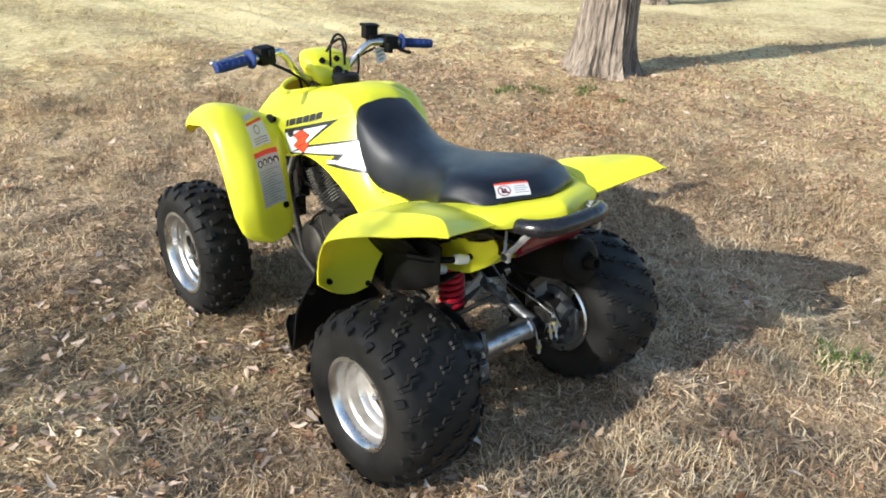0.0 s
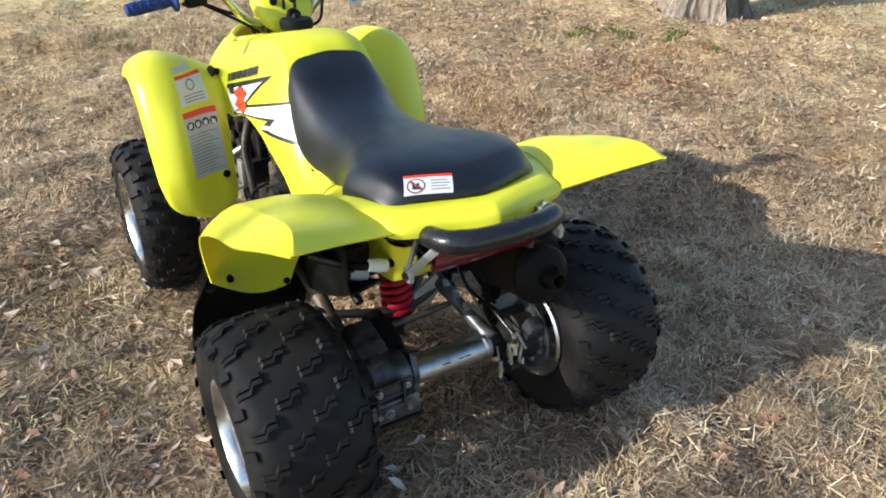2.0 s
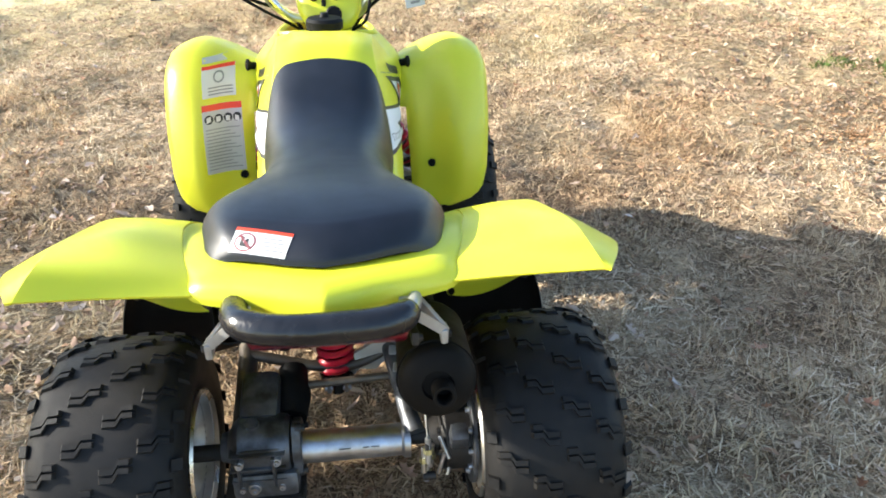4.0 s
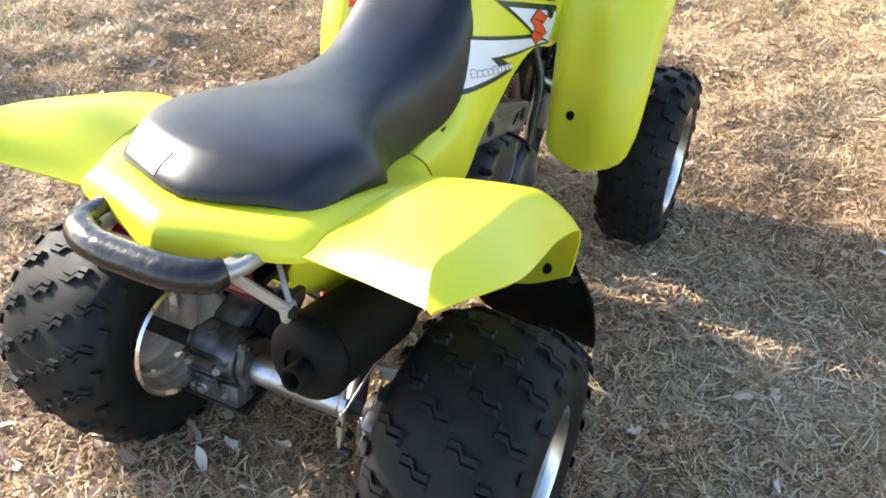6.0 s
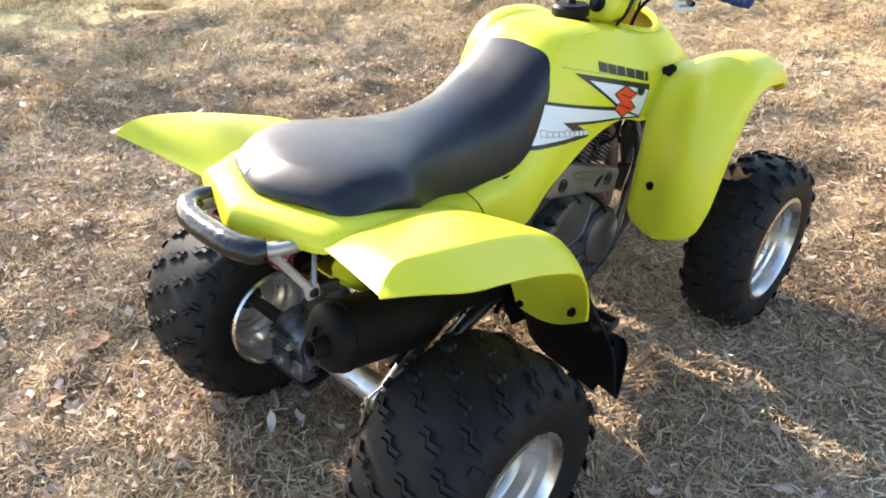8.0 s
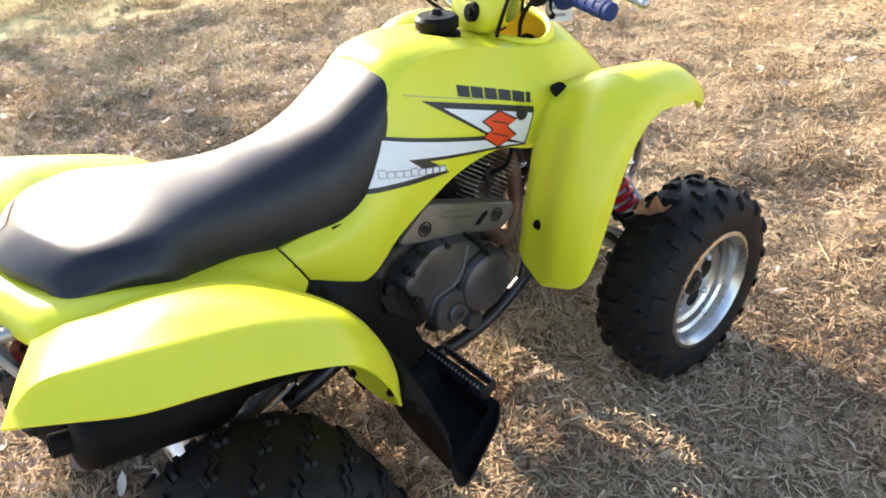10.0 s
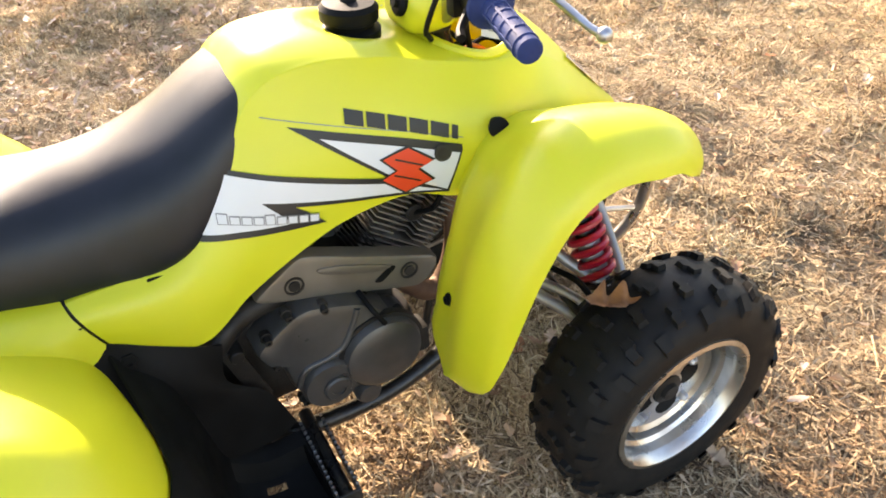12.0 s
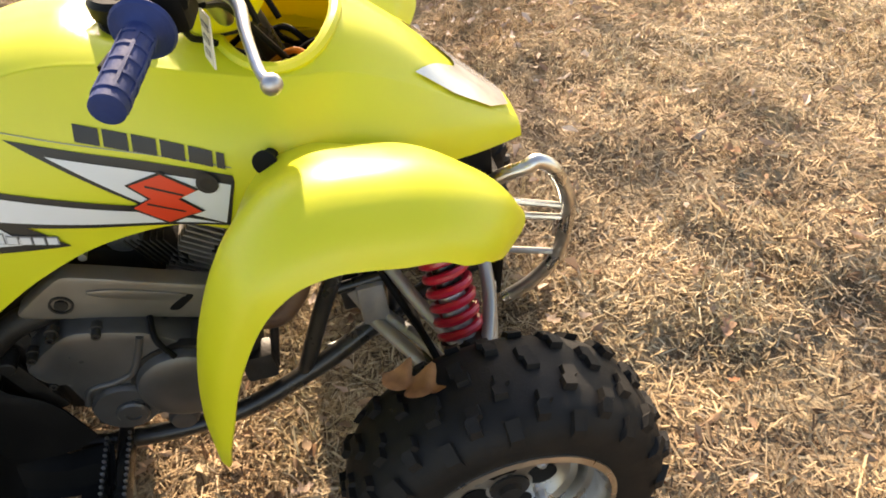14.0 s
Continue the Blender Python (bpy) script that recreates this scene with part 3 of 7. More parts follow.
# seat
def seat():
    rows = []
    # y on the middle line, sweep back of the sides, top, bottom, half width, flat part of the crown
    for y, k, t, b, w, c in (
        (-0.112, 0.40, 0.694, 0.678, 0.152, 0.66), (-0.106, 0.41, 0.706, 0.676, 0.166, 0.68), (-0.086, 0.42, 0.720, 0.675, 0.180, 0.70), (-0.062, 0.42, 0.7310, 0.673, 0.188, 0.72), (-0.048, 0.42, 0.7340, 0.672, 0.192, 0.73), (-0.028, 0.38, 0.7360, 0.670, 0.197, 0.74),
        (0.030, 0.20, 0.738, 0.665, 0.204, 0.76), (0.078, 0.05, 0.734, 0.655, 0.202, 0.76), (0.118, 0.0, 0.729, 0.636, 0.176, 0.79), (0.17, 0.0, 0.722, 0.608, 0.146, 0.84),
        (0.26, 0.0, 0.709, 0.582, 0.129, 0.80), (0.36, 0.0, 0.712, 0.564, 0.126, 0.68), (0.45, 0.0, 0.732, 0.592, 0.136, 0.56), (0.53, 0.0, 0.772, 0.674, 0.126, 0.56),
        (0.59, 0.0, 0.797, 0.750, 0.106, 0.58), (0.618, 0.0, 0.794, 0.780, 0.072, 0.58),
    ):
        h = t - b
        q = min(1.0, max(0.0, (0.30 - y) / 0.15))
        soft = ((0.95, b - 0.004), (1.0, b + 0.08 * h), (0.975, b + 0.32 * h), (0.90, b + 0.60 * h), (0.76, b + 0.80 * h), (0.55, b + 0.925 * h), (0.30, b + 0.985 * h), (0.0, t + 0.001))
        prof = ((0.95, b - 0.004), (1.0, b + 0.08 * h), (0.985 - 0.015 * q, b + 0.28 * h), (0.94 - 0.06 * q, b + 0.60 * h), (c + 0.13 - 0.03 * q, t - 0.16 * h), (c * (0.8 + 0.08 * q), t - 0.045 * h), (0.35, t - 0.008 * h), (0.0, t + 0.001))
        prof = [(f0 * (1 - q) + f1 * q, z0 * (1 - q) + z1 * q) for (f0, z0), (f1, z1) in zip(soft, prof)]
        rows.append([(w * f, y + k * w * (math.sqrt(f * f + 0.05) - 0.2236), z) for f, z in prof])
    g = mirror_grid(sheet(rows, 6, 4))
    for k in range(44):
        g[1:-1, 2:-2] += (0.5, -0.505)[k % 2] * ((g[:-2, 2:-2] + g[2:, 2:-2] + g[1:-1, 1:-3] + g[1:-1, 3:-1]) / 4 - g[1:-1, 2:-2])
    # the step from the wide rear to the waist is rounded most
    ease = np.exp(-((g[1:-1, 1:-1, 1] - 0.16) / 0.17) ** 6)[..., None]
    for _ in range(70):
        g[1:-1, 1:-1] += 0.5 * ease * ((g[:-2, 1:-1] + g[2:, 1:-1] + g[1:-1, :-2] + g[1:-1, 2:]) / 4 - g[1:-1, 1:-1])
    bm = grid_bm(g)
    for edge in (g[0], g[-1]):
        vs = [bm.verts.new(p) for p in edge]
        bm.faces.new(vs)
    under = [[tuple(p) for p in (r[0], r[-1])] for r in g]
    join(bm, grid_bm(np.array(under)))
    clean(bm, 2e-4)
    return part("seat", bm, VINYL, quad, "black vinyl saddle, smooth and slightly worn")


SEAT = seat()
for s in (1, -1):
    part("seat_clip", box_bm((s * 0.131, 0.395, 0.566), (0.006, 0.035, 0.012), 0.002), BLACK, quad)


# tail cover round the back of the seat, a blunt V behind
def tail_cover():
    # under lip, outer edge, lower facet, crease, seat edge, tuck below the seat
    rows = [
        ((0.153, 0.3020, 0.505), (0.1535, 0.2975, 0.516), (0.154, 0.2855, 0.545), (0.147, 0.2760, 0.567), (0.120, 0.2700, 0.582), (0.090, 0.2710, 0.579)),
        ((0.173, 0.269, 0.498), (0.172, 0.268, 0.510), (0.169, 0.260, 0.553), (0.154, 0.252, 0.578), (0.119, 0.246, 0.590), (0.090, 0.246, 0.586)),
        ((0.202, 0.215, 0.568), (0.200, 0.215, 0.580), (0.180, 0.212, 0.590), (0.160, 0.208, 0.600), (0.118, 0.205, 0.606), (0.090, 0.205, 0.600)),
        ((0.228, 0.157, 0.618), (0.226, 0.157, 0.630), (0.199, 0.150, 0.625), (0.170, 0.140, 0.624), (0.138, 0.130, 0.628), (0.110, 0.130, 0.620)),
        ((0.232, 0.090, 0.648), (0.230, 0.090, 0.660), (0.216, 0.085, 0.652), (0.204, 0.075, 0.654), (0.185, 0.065, 0.659), (0.150, 0.070, 0.652)),
        ((0.224, 0.030, 0.662), (0.222, 0.030, 0.673), (0.214, 0.025, 0.668), (0.205, 0.020, 0.671), (0.190, 0.015, 0.675), (0.160, 0.030, 0.666)),
        ((0.211, -0.030, 0.662), (0.210, -0.030, 0.674), (0.203, -0.031, 0.675), (0.193, -0.031, 0.678), (0.173, -0.026, 0.682), (0.150, 0.000, 0.674)),
        ((0.197, -0.077, 0.658), (0.196, -0.076, 0.670), (0.186, -0.072, 0.677), (0.170, -0.065, 0.683), (0.148, -0.052, 0.684), (0.120, -0.020, 0.674)),
        ((0.186, -0.116, 0.651), (0.186, -0.115, 0.662), (0.172, -0.107, 0.676), (0.150, -0.093, 0.686), (0.120, -0.068, 0.686), (0.100, -0.040, 0.676)),
        ((0.100, -0.141, 0.646), (0.100, -0.141, 0.658), (0.098, -0.134, 0.678), (0.086, -0.114, 0.690), (0.065, -0.088, 0.688), (0.050, -0.060, 0.678)),
        ((0.030, -0.169, 0.643), (0.030, -0.169, 0.654), (0.030, -0.158, 0.680), (0.026, -0.138, 0.692), (0.020, -0.100, 0.689), (0.015, -0.070, 0.678)),
        ((0.0, -0.177, 0.643), (0.0, -0.177, 0.654), (0.0, -0.166, 0.681), (0.0, -0.147, 0.693), (0.0, -0.104, 0.689), (0.0, -0.070, 0.678)),
    ]
    a = np.array(rows)
    g = np.stack([curve_points(a[:, k], 5) for k in range(6)], axis=1)
    fine = []
    for r in g:
        # flat facets with narrow rounded edges between them
        p = np.array([r[k] * (1 - f) + r[k + 1] * f for k in range(5) for f in (0.0, 0.12, 0.5, 0.88)] + [r[5]])
        for _ in range(3):
            p[1:-1] = 0.25 * p[:-2] + 0.5 * p[1:-1] + 0.25 * p[2:]
        fine.append(p)
    g = np.array(fine)
    other = g[-2::-1].copy()
    other[:, :, 0] *= -1
    return part("tail_cover", thicken(grid_bm(np.concatenate([g, other])), 0.004), YELLOW, quad, "yellow plastic tail cover round the seat")


tail_cover()
part("seat_pan", box_bm((0, 0.12, 0.60), (0.24, 0.34, 0.03), 0.01), BLACK, quad, "dark underside below the seat")


def tail_tongue():
    """The lower end of the tail moulding: a tapered trough open to the top, over the shock."""
    rows = []
    for y, z, w, d in ((-0.050, 0.532, 0.096, 0.045), (-0.02, 0.498, 0.100, 0.062), (0.035, 0.456, 0.100, 0.085), (0.060, 0.441, 0.097, 0.105), (0.10, 0.428, 0.094, 0.09), (0.17, 0.408, 0.088, 0.10)):
        rows.append([(-w - 0.012, y + 0.01, z + d), (-w - 0.004, y, z + 0.5 * d), (-w, y, z), (-0.3 * w, y + 0.004, z - 0.003), (0.3 * w, y + 0.004, z - 0.003), (w, y, z), (w + 0.004, y, z + 0.5 * d), (w + 0.012, y + 0.01, z + d)])
    return part("tail_tongue", thicken(grid_bm(sheet(rows, 3, 2)), 0.0035), YELLOW, quad, "yellow plastic tongue under the tail")


tail_tongue()
part("battery_box", flip(thicken(grid_bm(sheet([[(0.205, 0.05, 0.545), (0.205, 0.15, 0.545), (0.205, 0.28, 0.535)], [(0.205, 0.05, 0.455), (0.205, 0.15, 0.40), (0.205, 0.28, 0.345)], [(0.18, 0.055, 0.435), (0.18, 0.15, 0.375), (0.18, 0.28, 0.325)], [(0.12, 0.06, 0.445), (0.12, 0.15, 0.40), (0.12, 0.28, 0.36)]], 4, 3)), 0.004), -1), BLACK, quad, "black plastic box beside the shock")
for s in (-1,):
    part("inner_fender", thicken(grid_bm(sheet([[P(s, 0.275, 0.10, 0.565), P(s, 0.225, 0.10, 0.51), P(s, 0.165, 0.10, 0.46)], [P(s, 0.28, 0.20, 0.55), P(s, 0.215, 0.20, 0.48), P(s, 0.155, 0.20, 0.43)], [P(s, 0.27, 0.30, 0.52), P(s, 0.205, 0.30, 0.44), P(s, 0.150, 0.30, 0.39)]], 4, 4)), 0.004), BLACK, quad, "black plastic inner mudguard over the rear wheel")


# rear fenders: winged top with a ridge, dropping to a skirt before the wheel
def rear_fender(s):
    # inner crease, middle, ridge, below the ridge, lower edge
    rows = [
        ((0.186, -0.115, 0.662), (0.291, -0.148, 0.689), (0.391, -0.1785, 0.7105), (0.395, -0.1800, 0.7115), (0.398, -0.181, 0.712)),
        ((0.196, -0.076, 0.670), (0.285, -0.104, 0.701), (0.376, -0.131, 0.729), (0.403, -0.127, 0.714), (0.428, -0.122, 0.700)),
        ((0.210, -0.030, 0.674), (0.293, -0.042, 0.700), (0.379, -0.050, 0.714), (0.422, -0.055, 0.694), (0.449, -0.058, 0.680)),
        ((0.222, 0.030, 0.673), (0.303, 0.026, 0.694), (0.378, 0.022, 0.692), (0.424, 0.022, 0.668), (0.448, 0.020, 0.652)),
        ((0.230, 0.090, 0.660), (0.308, 0.095, 0.674), (0.375, 0.100, 0.664), (0.420, 0.096, 0.640), (0.442, 0.090, 0.622)),
        ((0.226, 0.157, 0.630), (0.310, 0.167, 0.638), (0.375, 0.170, 0.637), (0.421, 0.164, 0.613), (0.443, 0.155, 0.594)),
        ((0.200, 0.215, 0.580), (0.308, 0.232, 0.594), (0.375, 0.232, 0.602), (0.423, 0.222, 0.582), (0.445, 0.209, 0.564)),
        ((0.171, 0.271, 0.508), (0.298, 0.288, 0.538), (0.371, 0.282, 0.543), (0.419, 0.264, 0.532), (0.440, 0.244, 0.518)),
        ((0.188, 0.294, 0.455), (0.286, 0.314, 0.464), (0.364, 0.313, 0.472), (0.411, 0.295, 0.468), (0.431, 0.270, 0.462)),
        ((0.215, 0.305, 0.395), (0.282, 0.319, 0.398), (0.355, 0.321, 0.404), (0.404, 0.304, 0.416), (0.424, 0.283, 0.422)),
        ((0.240, 0.302, 0.340), (0.292, 0.309, 0.327), (0.350, 0.306, 0.345), (0.400, 0.296, 0.383), (0.420, 0.288, 0.404)),
    ]
    a = np.array([[np.array(p) for p in r] for r in rows])
    cols = [curve_points(a[:, j], 5) for j in range(5)]
    g = np.stack(cols, axis=1)
    fine = []
    for n, r in enumerate(g):
        # a smooth crown up to the ridge, a flatter face below it; the ridge softens towards the front
        crown = curve_points(r[:3], 5)[:-1]
        p = np.concatenate([crown, [0.12 * crown[-1] + 0.88 * r[2]], [r[2] * (1 - f) + r[3] * f for f in (0.0, 0.12, 0.5, 0.9)], [r[3] * (1 - f) + r[4] * f for f in (0.0, 0.5, 1.0)]])
        for _ in range(int(7 * min(1.0, max(0.0, n / len(g) - 0.36) / 0.30))):
            q = p.copy()
            q[1:-1] = 0.25 * p[:-2] + 0.5 * p[1:-1] + 0.25 * p[2:]
            p = q
        fine.append(p)
    return part("rear_fender", flip(thicken(grid_bm(np.array(fine)), 0.004), s), YELLOW, quad, "yellow plastic rear fender with a ridged wing top")


RFR, RFL = both(rear_fender)
for s in (1, -1):
    for x, y, z in ((0.247, 0.299, 0.349), (0.375, 0.297, 0.394)):
        part("fender_bolt", bolt_bm((s * x, y, z), (0, -1, 0.1), 0.006, 0.006), BLACK, quad)


# heel guard and foot rest below each skirt
def heel_guard(s):
    rows = [
        ((0.158, 0.296, 0.492), (0.25, 0.313, 0.452), (0.34, 0.3225, 0.440), (0.405, 0.305, 0.438), (0.424, 0.288, 0.428)),
        ((0.160, 0.315, 0.465), (0.25, 0.332, 0.424), (0.34, 0.343, 0.405), (0.407, 0.330, 0.395), (0.428, 0.314, 0.385)),
        ((0.165, 0.355, 0.42), (0.25, 0.352, 0.38), (0.35, 0.356, 0.34), (0.43, 0.350, 0.31), (0.455, 0.335, 0.31)),
        ((0.170, 0.375, 0.32), (0.25, 0.362, 0.29), (0.35, 0.362, 0.255), (0.435, 0.352, 0.228), (0.470, 0.332, 0.224)),
        ((0.172, 0.395, 0.24), (0.25, 0.378, 0.205), (0.35, 0.376, 0.185), (0.43, 0.375, 0.165), (0.462, 0.365, 0.175)),
        ((0.175, 0.445, 0.20), (0.25, 0.435, 0.175), (0.34, 0.435, 0.165), (0.405, 0.435, 0.160), (0.435, 0.430, 0.175)),
        ((0.178, 0.500, 0.20), (0.25, 0.505, 0.178), (0.32, 0.510, 0.168), (0.380, 0.505, 0.164), (0.405, 0.495, 0.178)),
        ((0.180, 0.525, 0.20), (0.25, 0.530, 0.178), (0.31, 0.540, 0.168), (0.350, 0.545, 0.166), (0.372, 0.535, 0.178)),
    ]
    g = sheet(rows, 6, 6)
    # the floor of the foot rest lies lower than its rim
    g[24:38, 3:16, 2] -= 0.030

    def slot(i, j):
        return (j, i) in ((4, 29), (4, 30), (4, 31), (7, 27), (7, 28), (7, 29), (7, 30), (10, 27), (10, 28), (10, 29))

    return part("heel_guard", flip(thicken(grid_bm(g, hole=slot), 0.004), s), BLACK, quad, "black plastic heel guard with slotted floor")


def foot_peg(s):
    bm = box_bm((s * 0.255, 0.517, 0.196), (0.165, 0.005, 0.024), 0.002)
    join(bm, box_bm((s * 0.262, 0.553, 0.196), (0.155, 0.005, 0.024), 0.002))
    join(bm, box_bm((s * 0.336, 0.535, 0.196), (0.005, 0.036, 0.024), 0.002))
    join(bm, rod_bm((s * 0.13, 0.535, 0.182), (s * 0.335, 0.535, 0.182), 0.012))
    peg = part("foot_peg", bm, BLACK_GLOSS, quad, "black steel foot peg")
    teeth = bmesh.new()
    for k in range(15):
        for y in (0.517, 0.553):
            join(teeth, box_bm((s * (0.173 + k * 0.011), y, 0.210), (0.0035, 0.005, 0.006), 0.001))
    tagged(part("peg_teeth", teeth, CHROME, peg, "worn bright steel teeth"), kind="stuff")
    return peg


def footwell_panel(s):
    rows = [((0.160, 0.268, 0.500), (0.153, 0.300, 0.509), (0.158, 0.350, 0.482), (0.162, 0.405, 0.452), (0.166, 0.440, 0.440)),
            ((0.177, 0.270, 0.455), (0.175, 0.312, 0.440), (0.183, 0.360, 0.420), (0.180, 0.400, 0.395), (0.168, 0.430, 0.370)),
            ((0.190, 0.298, 0.36), (0.188, 0.350, 0.345), (0.185, 0.390, 0.330), (0.180, 0.440, 0.320), (0.172, 0.482, 0.315)),
            ((0.200, 0.335, 0.245), (0.196, 0.390, 0.230), (0.192, 0.430, 0.222), (0.186, 0.475, 0.216), (0.178, 0.512, 0.225))]
    return part("footwell_panel", flip(thicken(grid_bm(sheet(rows, 5, 5)), 0.003), s), BLACK, quad, "black plastic panel beside the foot rest")


both(footwell_panel)
both(lambda s: part("side_bracket", join(box_bm((s * 0.150, 0.462, 0.345), (0.008, 0.030, 0.13), 0.003, (14, 0, 0)), rod_bm((s * 0.13, 0.455, 0.40), (s * 0.165, 0.455, 0.40), 0.012)), DARK_METAL, quad, "dark steel bracket beside the engine"))
both(heel_guard)
both(foot_peg)


# ---- wheels ----
def tyre_profile(R, w, rim):
    h = w / 2
    return [(rim * 0.97, -h * 0.80), (rim + 0.004, -h * 0.86), (rim + 0.35 * (R - rim), -h * 1.0), (rim + 0.68 * (R - rim), -h * 0.99), (R - 0.016, -h * 0.86),
            (R - 0.006, -h * 0.66), (R - 0.001, -h * 0.33), (R, 0), (R - 0.001, h * 0.33), (R - 0.006, h * 0.66), (R - 0.016, h * 0.86),
            (rim + 0.68 * (R - rim), h * 0.99), (rim + 0.35 * (R - rim), h * 1.0), (rim + 0.004, h * 0.86), (rim * 0.97, h * 0.80)]


def wrap(bm, R, crown, h):
    """Bends a flat tread piece (x across, y round, z out) on to the tyre."""
    for v in bm.verts:
        x, a = v.co.x, v.co.y / R
        drop = 0.018 * max(0.0, (abs(x) / h - 0.50) / 0.4) ** 1.7
        r = R - 0.010 + v.co.z - drop
        v.co = Vector((x, r * math.cos(a), r * math.sin(a)))
    return bm


def block(poly, height, bevel=0.75):
    """A tread block from its outline, narrower at the top."""
    bm = bmesh.new()
    c = Vector((sum(p[0] for p in poly) / len(poly), sum(p[1] for p in poly) / len(poly), 0))
    low = [bm.verts.new((x, y, 0)) for x, y in poly]
    top = [bm.verts.new(Vector((x, y, height)) + (c - Vector((x, y, 0))) * 0.16) for x, y in poly]
    for k in range(len(poly)):
        bm.faces.new((low[k], low[(k + 1) % len(poly)], top[(k + 1) % len(poly)], top[k]))
    bm.faces.new(top)
    return bm


def z_outline(cx, cy, w, d, lean):
    """The outline of a zigzag bar across the tread."""
    up = [(-w, -lean), (-w * 0.25, -lean), (w * 0.1, lean), (w, lean)]
    return [(cx + x, cy + y - d) for x, y in up] + [(cx + x, cy + y + d) for x, y in reversed(up)]


def wheel(cx, cy, cz, R, w, rim, rear, s):
    m = Matrix.Translation((cx, cy, cz)) @ Matrix.Diagonal((s, 1, 1, 1))
    h = w / 2
    lip = h * 0.86
    ring = rim + 0.006
    # dished rim: outer lip, stepped barrel, inner lip
    face = 0.022
    prof = [(ring, lip + 0.004), (ring + 0.003, lip), (ring - 0.001, lip - 0.007), (ring - 0.010, lip - 0.010), (ring - 0.013, lip - 0.030), (ring - 0.020, lip - 0.036),
            (ring - 0.023, lip - 0.060), (ring - 0.030, lip - 0.066), (ring - 0.033, face + 0.006), (ring - 0.042, face), (0.062 if rear else 0.074, face + 0.002), (0.030, face + 0.006), (0.030, face - 0.004),
            (0.062 if rear else 0.074, face - 0.006), (ring - 0.048, face - 0.008), (ring - 0.045, face - 0.020), (ring - 0.037, face - 0.025), (ring - 0.034, face - 0.045), (ring - 0.026, face - 0.050), (ring - 0.023, -lip + 0.040), (ring - 0.015, -lip + 0.034), (ring - 0.013, -lip + 0.014), (ring - 0.006, -lip + 0.002), (ring, -lip - 0.008), (ring + 0.002, -lip - 0.011),
            (ring - 0.004, -lip + 0.012), (ring - 0.006, 0.0), (ring - 0.004, lip - 0.014)]
    wh = part("wheel", lathe_bm(prof, m, 48, close=True, hole=(lambda i, k: i in (10, 12) and 2 <= k % 12 <= 6) if rear else None), RIM if rear else ALU, quad, "cast aluminium wheel rim, dull silver" if rear else "polished aluminium wheel rim")
    tb = lathe_bm([(r, a) for r, a in tyre_profile(R - 0.007, w, rim)], m, 56)
    ty = part("tyre", tb, RUBBER, wh, "wide black rear tyre, dusty" if rear else "narrow black front tyre, dusty")
    kinds = []
    if rear:
        count = 17
        for lane, off in ((-0.375, 0.0), (-0.125, 0.5), (0.125, 0.0), (0.375, 0.5)):
            for half in (-0.0066, 0.0066):
                kinds.append((z_outline(lane * w * 0.93, half, 0.026, 0.0051, 0.0080), 0.0078, off))
        for side in (-1, 1):
            c = side * w * 0.47
            kinds.append(([(c - side * 0.006, -0.012), (c + side * 0.012, -0.015), (c + side * 0.012, 0.010), (c - side * 0.006, 0.012)][::side], 0.0085, 0.5 if side < 0 else 0.0))
    else:
        count = 16
        for lane, off, bw, bd in ((-0.31, 0.0, 0.0180, 0.0145), (-0.105, 0.5, 0.0185, 0.0150), (0.105, 0.0, 0.0185, 0.0150), (0.31, 0.5, 0.0180, 0.0145)):
            c, k = lane * w, 1 if lane > 0 else -1
            kinds.append(([(c - bw, -bd * 0.9 * k), (c - bw * 0.1, -bd * 0.9 * k), (c + bw * 0.1, -bd * 0.45 * k), (c + bw, -bd * 0.4 * k), (c + bw, bd * 0.9 * k), (c + bw * 0.15, bd * 0.95 * k), (c - bw * 0.1, bd * 0.5 * k), (c - bw, bd * 0.45 * k)][::k], 0.0108, off))
        for side, off in ((-1, 0.5), (1, 0.0)):
            c = side * w * 0.445
            kinds.append(([(c - side * 0.010, -0.011), (c + side * 0.013, -0.013), (c + side * 0.013, 0.011), (c - side * 0.010, 0.012)][::side], 0.0115, off))
    for poly, high, off in kinds:
        bm = wrap(block(poly, high), R, True, h)
        bmesh.ops.recalc_face_normals(bm, faces=bm.faces)
        me = bpy.data.meshes.new("tread_block")
        bm.to_mesh(me)
        bm.free()
        me.materials.append(RUBBER)
        for k in range(count):
            o = new("tread_block", me)
            o.parent = wh
            o.matrix_basis = m @ pose(0, 0, 0, 360 * (k + off) / count, 0, 0)
    part("rim_lip", lathe_bm([(ring - 0.013, lip - 0.012), (ring - 0.009, lip + 0.001), (ring - 0.002, lip + 0.008), (ring + 0.007, lip + 0.006), (ring + 0.008, lip - 0.002), (ring - 0.002, lip - 0.014)], m, 48, close=True), ALU, wh, "bright rolled rim edge")
    part("rim_lip", lathe_bm([(ring - 0.004, -lip - 0.010), (ring + 0.002, -lip - 0.017), (ring + 0.007, -lip - 0.012), (ring + 0.004, -lip - 0.002)], m, 48, close=True), ALU, wh)
    hub = lathe_bm([(0, face + 0.02), (0.016, face + 0.02), (0.018, face + 0.012), (0.03, face + 0.010), (0.032, face - 0.02), (0, face - 0.02)], m, 20)
    part("hub", hub, DARK_METAL, wh, "dark wheel hub and nut")
